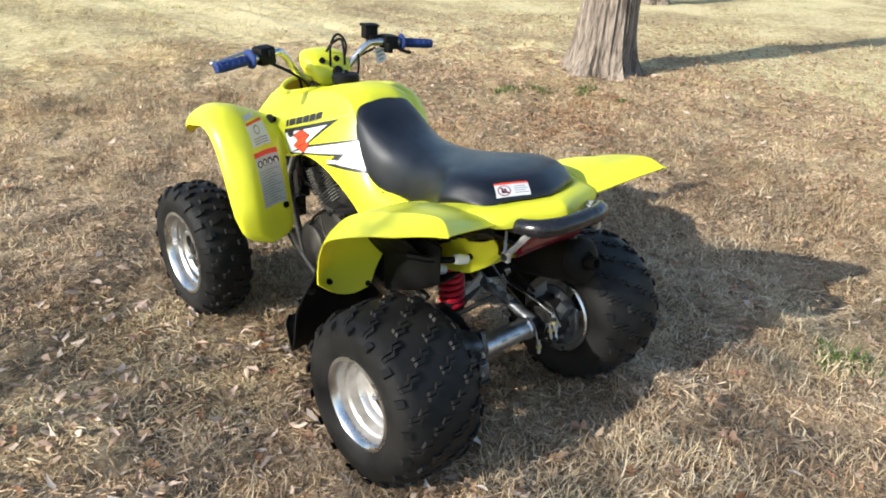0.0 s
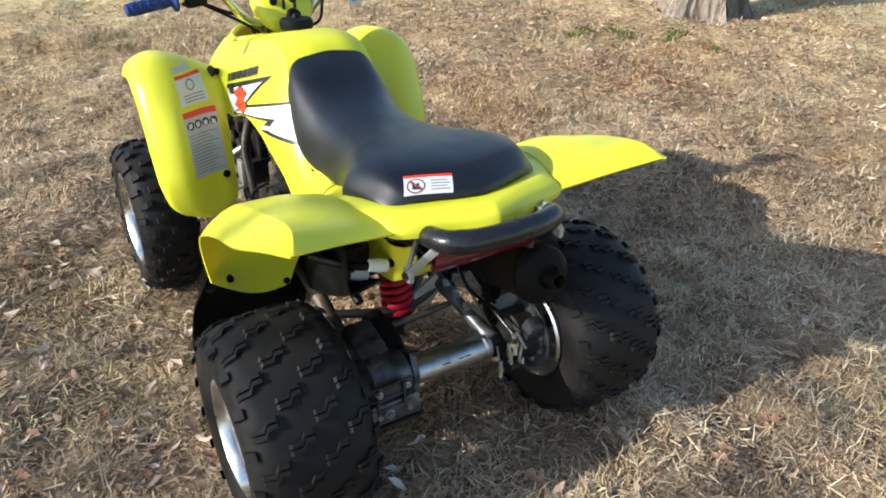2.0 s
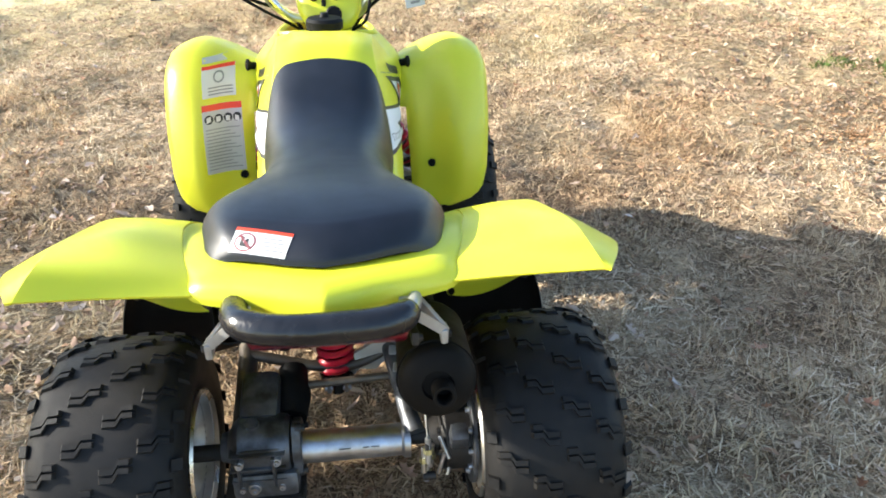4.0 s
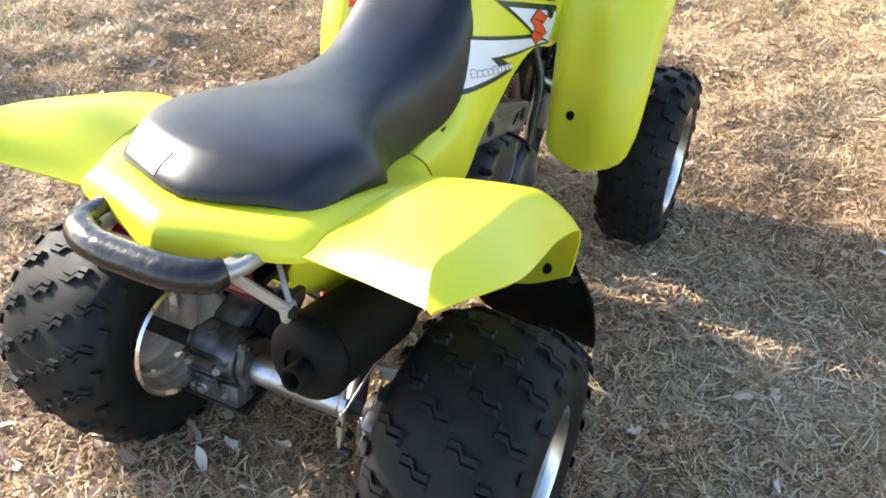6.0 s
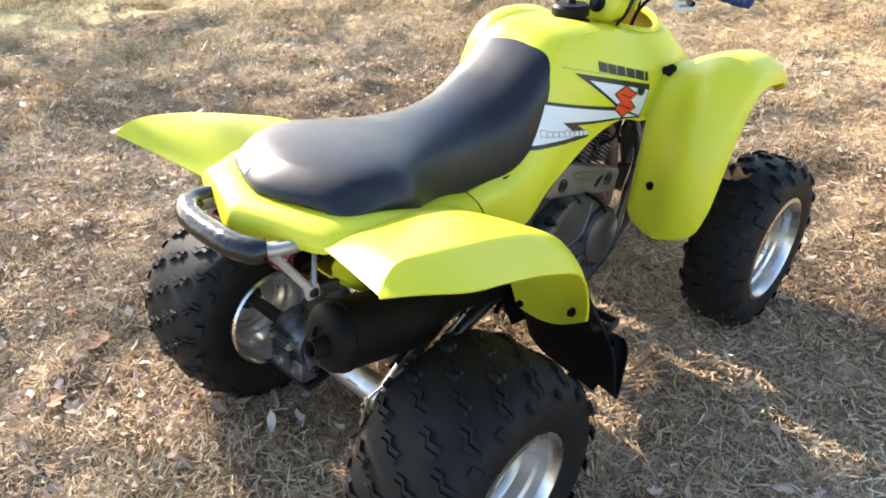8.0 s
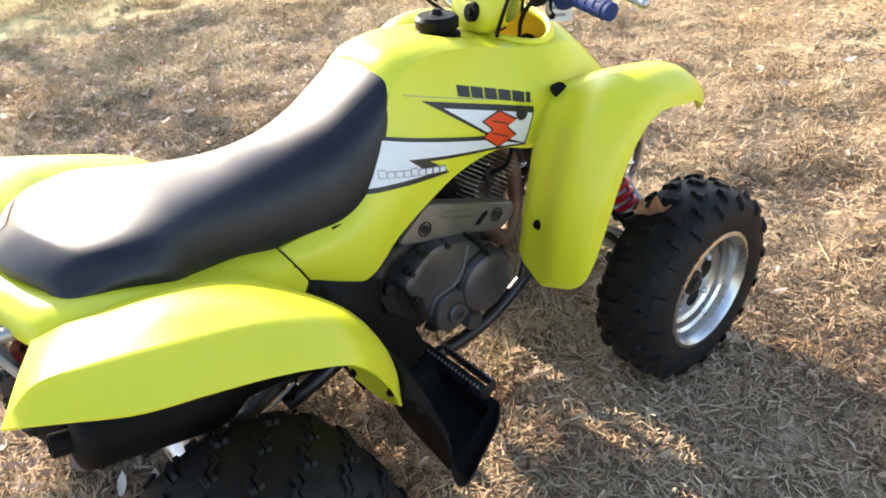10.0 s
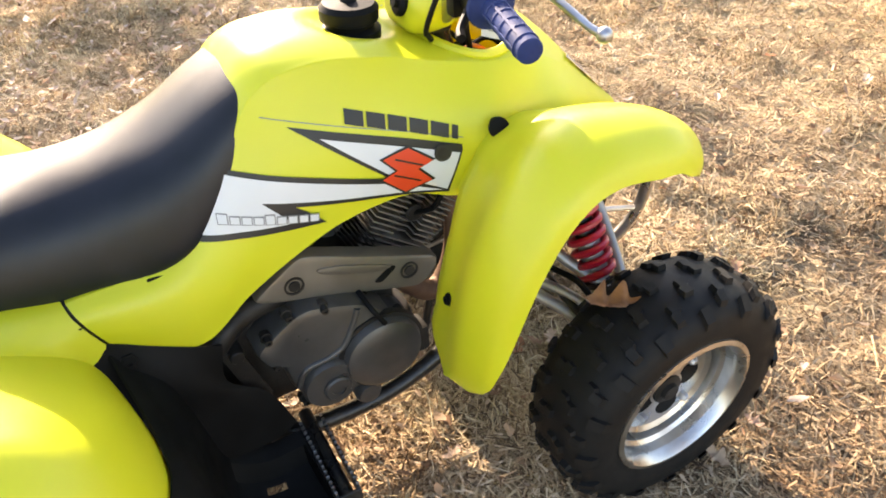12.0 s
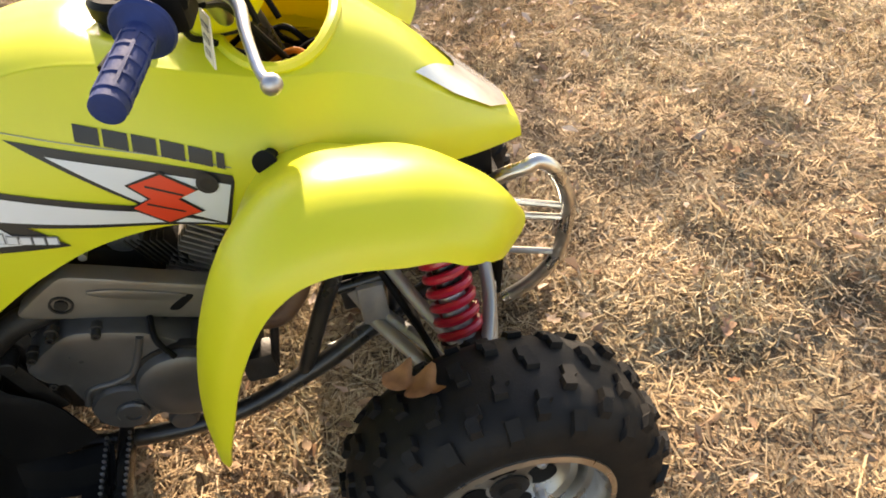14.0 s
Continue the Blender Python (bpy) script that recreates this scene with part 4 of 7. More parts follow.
    for k in range(4):
        a = math.pi / 4 + k * math.pi / 2
        rr = 0.045 if rear else 0.068
        part("wheel_nut", lathe_bm([(0.009, face), (0.009, face + 0.012), (0.005, face + 0.017), (0, face + 0.017)], m @ Matrix.Translation((0, rr * math.cos(a), rr * math.sin(a))), 6), CHROME, wh)
        a2 = k * math.pi / 2 + 0.2
        if not rear:
            # black discs on the solid face draw the shade of the rim's openings
            hole = lathe_bm([(0, face + 0.0055), (0.024, face + 0.0055), (0.024, face + 0.004), (0, face + 0.004)], m @ Matrix.Translation((0, 0.050 * math.cos(a2), 0.050 * math.sin(a2))), 18)
            part("rim_shade_disc", hole, BLACK, wh, "black disc that stands for a shaded opening in the rim")
    return wh


REAR_Z, FRONT_Z = 0.208, 0.185
for s in (1, -1):
    wheel(s * 0.374, 0.02, REAR_Z, 0.236, 0.245, 0.110, True, s)
    wheel(0.392 if s > 0 else -0.380, 1.105, FRONT_Z, 0.238, 0.165, 0.132, False, s)


# ---- rear axle, drive and suspension ----
AX = (0.02, REAR_Z)
part("rear_axle", rod_bm((-0.37, *AX), (0.37, *AX), 0.016), DARK_METAL, quad, "dark steel rear axle shaft")
tube = part("axle_tube", lathe_bm([(0, -0.08), (0.031, -0.08), (0.031, 0.113), (0.036, 0.118), (0.036, 0.130), (0, 0.130)], Matrix.Translation((0, 0.02, REAR_Z - 0.004)), 28), CHROME, quad, "bright steel axle tube with scuffed marks")
for k, (x, ln) in enumerate(((0.005, 0.022), (0.045, 0.012), (0.062, 0.016))):
    part("scuff_mark", box_bm((x, 0.02 - 0.0275, REAR_Z + 0.0095), (ln, 0.005, 0.0012), 0.0, (-63, 0, 0)), INK, tube)


def gear_housing():
    """A ribbed casting of rounded blocks round the left half of the axle."""
    bm = box_bm((-0.135, 0.022, 0.200), (0.105, 0.100, 0.100), 0.022, (6, 0, 0))
    join(bm, lathe_bm([(0, -0.075), (0.026, -0.075), (0.030, -0.062), (0.046, -0.052), (0.056, -0.040), (0.056, 0.040), (0.050, 0.052), (0, 0.052)], Matrix.Translation((-0.135, *AX)), 28))
    return bm


housing = part("gear_housing", gear_housing(), HOUSING, quad, "dirty cast final drive housing")
housing.location = (-0.012, 0, 0.012)
part("housing_neck", box_bm((-0.140, 0.095, 0.240), (0.075, 0.110, 0.080), 0.018, (12, 0, 0)), HOUSING, housing)
part("housing_foot", box_bm((-0.130, -0.020, 0.158), (0.120, 0.050, 0.050), 0.010, (-14, 0, 0)), HOUSING, housing)
part("filler_boss", lathe_bm([(0, 0), (0.020, 0), (0.020, 0.018), (0.014, 0.022), (0.013, 0.030), (0, 0.030)], along((-0.150, 0.020, 0.240), (-0.150, 0.005, 0.330)), 18), HOUSING, housing)


def housing_flange():
    """A thin three-lugged plate clamping the axle tube to the casting."""
    poly = []
    for k in range(36):
        a = 2 * math.pi * k / 36
        r = 0.046 + 0.016 * max(0.0, math.cos(3 * a + 0.6)) ** 2
        poly.append((0.02 + r * math.cos(a), REAR_Z + r * math.sin(a)))
    return plate(poly, -0.078, -0.062, 0.003)


part("drive_boot", tube_bm([(-0.095, 0.065, 0.238), (-0.092, 0.11, 0.252), (-0.095, 0.17, 0.270)], (0.030, 0.034, 0.028), 16), BLACK, quad, "black rubber boot over the drive")
for k, z in enumerate((0.150, 0.178, 0.206, 0.234)):
    part("housing_rib", box_bm((-0.140, -0.034 + 0.006 * abs(k - 1.5), z), (0.100, 0.022, 0.005), 0.002, (6, 0, 0)), HOUSING, housing)
for x in (-0.175, -0.112):
    part("housing_rib", box_bm((x, -0.034, 0.188), (0.006, 0.022, 0.090), 0.002), HOUSING, housing)
part("drain_plug", bolt_bm((-0.150, -0.046, 0.163), (0, -1, 0), 0.009, 0.008), CHROME, housing)
for a in (-12, 108, 228):
    p = (-0.062, 0.02 + 0.054 * math.cos(radians(a)), REAR_Z + 0.054 * math.sin(radians(a)))
    part("housing_bolt", bolt_bm(p, (1, 0, 0), 0.007, 0.008), DARK_METAL, housing)
for x, z in ((-0.172, 0.222), (-0.105, 0.224), (-0.172, 0.160), (-0.100, 0.160)):
    part("housing_bolt", bolt_bm((x, -0.043, z), (0, -1, 0.1), 0.006, 0.006), CHROME, housing)
part("skid_strip", box_bm((-0.147, 0.000, 0.138), (0.150, 0.085, 0.010), 0.003, (5, 0, 0)), BLACK_GLOSS, quad, "black skid plate below the final drive")


def swingarm():
    bm = tube_bm([(-0.185, 0.42, 0.33), (-0.185, 0.30, 0.315), (-0.185, 0.16, 0.268), (-0.185, 0.04, 0.232)], (0.017, 0.019, 0.020, 0.022))
    join(bm, tube_bm([(0.105, 0.42, 0.33), (0.112, 0.26, 0.305), (0.122, 0.12, 0.265), (0.13, 0.02, 0.225)], 0.012))
    join(bm, tube_bm([(-0.18, 0.20, 0.29), (0.0, 0.185, 0.255), (0.115, 0.20, 0.29)], 0.011))
    join(bm, tube_bm([(-0.17, 0.115, 0.275), (-0.05, 0.13, 0.262), (0.12, 0.135, 0.268)], 0.008))
    return bm


part("swingarm", swingarm(), ARM, quad, "grey steel tube swingarm")
part("pivot_bar", tube_bm([(-0.12, 0.40, 0.40), (-0.115, 0.28, 0.335), (-0.11, 0.20, 0.30)], 0.011), DARK_METAL, quad)


def plate_bm(poly, y, thick=0.008):
    """A flat plate standing across the vehicle, from an outline in x and z."""
    bm = bmesh.new()
    f = bm.faces.new([bm.verts.new((x, y, z)) for x, z in poly])
    for v in bmesh.ops.extrude_face_region(bm, geom=[f])["geom"]:
        if isinstance(v, bmesh.types.BMVert):
            v.co.y += thick
    return bm


def spring_bm(p, q, r, wire, turns):
    p, q = Vector(p), Vector(q)
    m = along(p, q)
    ln = (q - p).length
    pts = []
    n = int(turns * 12)
    for k in range(n + 1):
        a = 2 * math.pi * turns * k / n
        pts.append(tuple(m @ Vector((ln * k / n, r * math.cos(a), r * math.sin(a)))))
    return tube_bm(pts, wire, 8, 1)


def shock(top, bottom, r, turns, silver, wire=0.0066):
    t, b = Vector(top), Vector(bottom)
    d = (b - t).normalized()
    body = lathe_bm([(0, -0.03), (0.014, -0.03), (0.014, 0.0), (r + 0.004, 0.002), (r + 0.004, 0.010), (0.020, 0.012), (0.020, (b - t).length - 0.012), (r + 0.004, (b - t).length - 0.010), (r + 0.004, (b - t).length), (0.016, (b - t).length + 0.002), (0.013, (b - t).length + 0.045), (0, (b - t).length + 0.045)], along(t, b), 24)
    sh = part("shock_absorber", body, BLACK_GLOSS, quad, "shock absorber with red coil spring")
    if silver:
        part("damper_sleeve", rod_bm(t + d * 0.11, b + d * 0.03, 0.0215), SILVER, sh, "grey damper body")
    part("coil_spring", spring_bm(t + d * 0.010, b - d * 0.010, r, wire, turns), RED, sh, "glossy red coil spring")
    return sh


shock((-0.008, 0.228, 0.425), (-0.008, 0.200, 0.225), 0.033, 9.0, False, 0.0078)
clevis = part("shock_clevis", box_bm((-0.026, 0.196, 0.205), (0.008, 0.026, 0.05), 0.003, (15, 0, 0)), CHROME, quad, "grey steel shock clevis")
part("clevis_cheek", box_bm((0.010, 0.196, 0.205), (0.008, 0.026, 0.05), 0.003, (15, 0, 0)), CHROME, clevis)
part("clevis_bolt", rod_bm((-0.036, 0.192, 0.192), (0.020, 0.192, 0.192), 0.006), CHROME, clevis)
part("linkage_plate", plate_bm(((0.030, 0.286), (0.092, 0.326), (0.110, 0.284), (0.074, 0.242), (0.032, 0.246)), 0.186), PALE_SUNLIT_CAST, quad, "pale grey cast linkage plate beside the shock, lightened for the sun on it")
right_arm = part("swingarm_casting", tube_bm([(0.098, 0.25, 0.335), (0.104, 0.19, 0.296), (0.120, 0.09, 0.262), (0.139, 0.01, 0.226)], (0.013, 0.017, 0.015, 0.021), 10), HOUSING, quad, "scuffed grey swingarm casting")
for y, z, x in ((0.17, 0.300, 0.108), (0.13, 0.288, 0.114), (0.09, 0.276, 0.120)):
    part("casting_lug", box_bm((x, y, z), (0.016, 0.022, 0.016), 0.004, (20, 15, 0)), SILVER, right_arm)


# brake drum and linkage on the right of the axle
drum = part("brake_drum", lathe_bm([(0, -0.05), (0.035, -0.05), (0.04, -0.03), (0.060, -0.028), (0.068, -0.02), (0.068, 0.03), (0, 0.03)], Matrix.Translation((0.215, *AX)), 32), DARK_METAL, quad, "dirty dark brake drum")
for k in range(5):
    a = radians(-30 + 52 * k)
    part("drum_bolt", bolt_bm((0.187, 0.02 + 0.050 * math.cos(a), REAR_Z + 0.050 * math.sin(a)), (-1, 0, 0), 0.006, 0.008), DARK_METAL, drum)
part("brake_disc", lathe_bm([(0, -0.004), (0.094, -0.004), (0.096, -0.002), (0.096, 0.004), (0, 0.004)], Matrix.Translation((0.246, *AX)), 40), HOUSING, drum, "dark dirty brake disc inside the wheel")
part("brake_caliper", box_bm((0.216, -0.040, 0.262), (0.034, 0.036, 0.055), 0.010, (25, 0, 0)), HOUSING, drum, "grimy cast brake caliper")
part("caliper_bracket", plate_bm(((0.170, 0.296), (0.232, 0.312), (0.240, 0.280), (0.196, 0.268)), 0.048, 0.006), SILVER, drum)
for k in range(6):
    a = radians(100 + 32 * k)
    part("disc_rivet", bolt_bm((0.241, 0.02 + 0.072 * math.cos(a), REAR_Z + 0.072 * math.sin(a)), (-1, 0, 0), 0.006, 0.006), CHROME, drum)
lever = part("brake_lever_arm", join(box_bm((0.155, -0.045, 0.225), (0.008, 0.014, 0.08), 0.003, (20, 0, 0)), rod_bm((0.148, -0.06, 0.185), (0.172, -0.06, 0.185), 0.008)), DARK_METAL, quad, "steel brake lever arm with adjuster")
part("brake_rod", tube_bm([(0.165, 0.22, 0.325), (0.161, 0.157, 0.296), (0.160, 0.04, 0.285), (0.158, -0.055, 0.268)], 0.0028), CHROME, quad, "thin steel brake rod")
part("brake_rod", tube_bm([(0.170, 0.18, 0.285), (0.164, 0.035, 0.216), (0.160, -0.012, 0.128)], 0.0028), CHROME, quad, "thin steel brake rod")
for p, q, r in (((0.158, -0.048, 0.272), (0.158, -0.064, 0.222), 0.0060), ((0.150, -0.045, 0.245), (0.150, -0.060, 0.195), 0.0050), ((0.163, -0.004, 0.160), (0.159, -0.014, 0.118), 0.0055), ((0.170, -0.02, 0.225), (0.166, -0.03, 0.175), 0.0045)):
    ad = part("adjuster", rod_bm(p, q, r), CHROME, quad, "small bright brake adjuster")
    mid = [(a + b) / 2 for a, b in zip(p, q)]
    part("adjuster_nut", lathe_bm([(0, -0.005), (r * 1.7, -0.005), (r * 1.7, 0.005), (0, 0.005)], along(mid, q), 6), YELLOW_ZINC, ad, "yellow zinc-plated nut")
for p, q in (((0.182, -0.030, 0.255), (0.198, -0.050, 0.215)), ((0.190, -0.045, 0.225), (0.178, -0.052, 0.180)), ((0.205, -0.030, 0.205), (0.196, -0.046, 0.168))):
    part("cable_end", rod_bm(p, q, 0.004), CHROME, drum, "bright steel cable end")
part("brake_bracket", plate_bm(((0.160, 0.296), (0.236, 0.284), (0.232, 0.270), (0.196, 0.262)), 0.05, 0.005), SILVER, quad, "grey steel cable bracket")
for s in (1, -1):
    part("guard_bolt", bolt_bm(P(s, 0.415, 0.330, 0.370), (s * 0.3, -0.2, 1), 0.009, 0.006), DARK_METAL, quad)
    part("guard_bolt", bolt_bm(P(s, 0.166, 0.318, 0.474), (s, 0, 0.3), 0.010, 0.003), BLACK, quad)
part("brake_cable", tube_bm([(0.15, 0.28, 0.55), (0.17, 0.24, 0.42), (0.155, 0.14, 0.36), (0.158, 0.03, 0.31)], 0.005, 8), BLACK, quad)
part("brake_cable", tube_bm([(0.125, 0.30, 0.52), (0.14, 0.22, 0.46), (0.13, 0.12, 0.33), (0.15, 0.02, 0.30)], 0.004, 8), BLACK, quad)

# muffler
muf = part("muffler", lathe_bm([(0, 0.004), (0.024, 0.002), (0.026, -0.004), (0.040, -0.002), (0.055, 0.004), (0.062, 0.012), (0.064, 0.03), (0.064, 0.205), (0.056, 0.235), (0.030, 0.27), (0.021, 0.33), (0.021, 0.46), (0, 0.46)], along((0.164, -0.130, 0.474), (0.182, 0.27, 0.362)), 40), MUFFLER, quad, "matt black cylindrical muffler")
part("tail_pipe", lathe_bm([(0.0125, 0.03), (0.0125, -0.010), (0.014, -0.012), (0.0175, -0.012), (0.019, -0.009), (0.019, 0.03)], along((0.171, -0.150, 0.472), (0.178, 0.20, 0.372)), 24, close=True), MUFFLER, muf, "short tail pipe outlet")
part("end_seam", lathe_bm([(0.0635, 0.026), (0.0662, 0.026), (0.0662, 0.031), (0.0635, 0.031)], along((0.164, -0.130, 0.474), (0.182, 0.27, 0.362)), 40, close=True), MUFFLER, muf)
part("muffler_bracket", join(box_bm((0.130, -0.085, 0.545), (0.012, 0.050, 0.022), 0.003, (-15, 0, 0)), bolt_bm((0.137, -0.096, 0.545), (1, 0, 0), 0.007, 0.006)), DARK_METAL, quad)

# grab bar, brackets and tail lamp
bar = part("grab_bar", tube_bm([(-0.116, -0.050, 0.632), (-0.126, -0.110, 0.645), (-0.123, -0.160, 0.654), (-0.102, -0.190, 0.659), (-0.05, -0.206, 0.661), (0.05, -0.206, 0.661), (0.102, -0.190, 0.659), (0.123, -0.160, 0.654), (0.126, -0.110, 0.645), (0.116, -0.050, 0.632)], 0.011), SILVER, quad, "silver rear grab bar")
part("tape_wrap", tube_bm([(-0.1255, -0.100, 0.643), (-0.124, -0.158, 0.654), (-0.103, -0.190, 0.659), (-0.05, -0.207, 0.661), (0.05, -0.207, 0.661), (0.102, -0.192, 0.659), (0.114, -0.174, 0.657)], (0.0185, 0.021, 0.0225, 0.022, 0.0225, 0.022, 0.019), 14, 8), TAPE, bar, "wrinkled black tape wrapped round the bar")


def strap_bm(p, q, w, t):
    """A flat bar from p to q, w wide in the upright plane and t thick."""
    d = (Vector(q) - Vector(p)).length
    bm = box_bm((d / 2, 0, 0), (d + w * 0.6, t, w), 0.0015)
    bm.transform(along(p, q))
    return bm


def bar_bracket(s):
    br = part("bar_bracket", strap_bm(P(s, 0.107, -0.168, 0.652), P(s, 0.121, -0.062, 0.628), 0.020, 0.014), SILVER, quad, "cast silver grab bar bracket")
    part("bracket_leg", strap_bm(P(s, 0.120, -0.170, 0.650), P(s, 0.170, -0.143, 0.592), 0.015, 0.007), SILVER, br)
    part("bracket_leg", strap_bm(P(s, 0.124, -0.092, 0.633), P(s, 0.170, -0.134, 0.590), 0.015, 0.007), SILVER, br)
    part("bracket_foot", box_bm(P(s, 0.170, -0.139, 0.585), (0.012, 0.026, 0.026), 0.006), SILVER, br)
    part("bracket_bolt", bolt_bm(P(s, 0.176, -0.139, 0.585), (s, 0, 0), 0.007, 0.005), DARK_METAL, br)
    return br


both(bar_bracket)


def tail_lamp():
    rows = [[(x, y, z) for x in np.linspace(-w, w, 5)] for w, y, z in ((0.080, -0.080, 0.540), (0.106, -0.112, 0.552), (0.116, -0.138, 0.582), (0.116, -0.142, 0.624), (0.10, -0.09, 0.640))]
    return part("tail_lamp", thicken(grid_bm(sheet(rows, 4, 3)), 0.012), LENS_RED, quad, "red plastic tail lamp under the tail")


tail_lamp()
part("tail_tray", box_bm((0, -0.02, 0.595), (0.24, 0.20, 0.012), 0.004), BLACK, quad, "black tray under the tail")
for x, y, z in ((-0.138, 0.045, 0.496), (-0.150, 0.115, 0.440)):
    part("hose_clip", lathe_bm([(0, -0.02), (0.013, -0.02), (0.015, 0.0), (0.013, 0.02), (0, 0.02)], along((x, y, z), (x - 0.1, y + 0.02, z + 0.02)), 14), WHITE, quad, "white plastic hose connector")
part("rear_hose", tube_bm([(-0.04, 0.03, 0.500), (-0.138, 0.045, 0.496), (-0.20, 0.075, 0.500), (-0.25, 0.13, 0.505)], 0.009, 10), BLACK, quad)
part("subframe", join(join(tube_bm([(-0.10, 0.40, 0.54), (-0.105, 0.15, 0.53), (-0.10, -0.04, 0.585)], 0.012), tube_bm([(0.10, 0.40, 0.54), (0.105, 0.15, 0.53), (0.10, -0.04, 0.585)], 0.012)), tube_bm([(-0.105, 0.18, 0.53), (0.105, 0.18, 0.53)], 0.012, 10, 2)), BLACK_GLOSS, quad, "black tubular rear subframe")
for s in (1, -1):
    part("subframe_strut", tube_bm([P(s, 0.13, 0.42, 0.36), P(s, 0.115, 0.12, 0.52)], 0.010, 10, 2), BLACK_GLOSS, quad)
part("air_box", box_bm((0, 0.27, 0.49), (0.17, 0.14, 0.10), 0.02), BLACK, quad, "black plastic air box")

part("pivot_tube", tube_bm([(0.15, 0.40, 0.33), (0.15, 0.356, 0.312), (0.145, 0.27, 0.282), (0.140, 0.20, 0.262)], 0.017, 12), BLACK_GLOSS, quad, "black frame tube in front of the swingarm")
part("vent_hose", tube_bm([(0.15, 0.33, 0.37), (0.16, 0.29, 0.385), (0.16, 0.24, 0.35), (0.15, 0.215, 0.29), (0.145, 0.21, 0.24)], 0.006, 8), BLACK, quad)
part("vent_hose", tube_bm([(0.150, 0.42, 0.36), (0.150, 0.39, 0.33), (0.145, 0.365, 0.28), (0.14, 0.35, 0.24)], 0.007, 8), BLACK, quad)
part("linkage_arm", tube_bm([(0.02, 0.19, 0.245), (0.06, 0.24, 0.25), (0.10, 0.29, 0.27)], (0.016, 0.013, 0.018), 10), SILVER, quad, "bright cast shock linkage arm")

# ---- engine ----
engine = part("crankcase", join(join(box_bm((0, 0.60, 0.325), (0.25, 0.28, 0.20), 0.03), box_bm((0, 0.70, 0.25), (0.22, 0.16, 0.10), 0.03)), box_bm((0, 0.50, 0.40), (0.20, 0.12, 0.08), 0.02)), DARK_METAL, quad, "dark grey cast engine crankcase")


def plate(poly, x0, x1, inset=0.012):
    """A cast cover from an outline in the side plane, with a rounded outer edge."""
    bm = bmesh.new()
    n = len(poly)
    c = np.mean(poly, axis=0)
    rings = []
    for f, k in ((0, 0.0), (0.75, 0.0), (0.93, 0.3), (1.0, 1.0)):
        ring_pts = []
        for y, z in poly:
            d = np.array((y, z)) - c
            q = c + d * (1 - k * inset / np.linalg.norm(d))
            ring_pts.append(bm.verts.new((x0 + (x1 - x0) * f, q[0], q[1])))
        rings.append(ring_pts)
    for a, b in zip(rings, rings[1:]):
        for k in range(n):
            bm.faces.new((a[k], a[(k + 1) % n], b[(k + 1) % n], b[k]))
    bm.faces.new(rings[-1])
    bm.faces.new(rings[0][::-1])
    return bm


def round_poly(poly, n=4):
    p = list(poly) + [poly[0]]
    e = np.array([poly[-1]] + list(poly) + [poly[0], poly[1]], float)
    out = []
    for i in range(len(poly)):
        a, b, c = e[i], e[i + 1], e[i + 2]
        for s in np.linspace(0.0, 1.0, n):
            k = 0.3
            u, w = b + (a - b) * k * (1 - s), b + (c - b) * k * s
            out.append(tuple(u * (1 - s) + w * s))
    return out


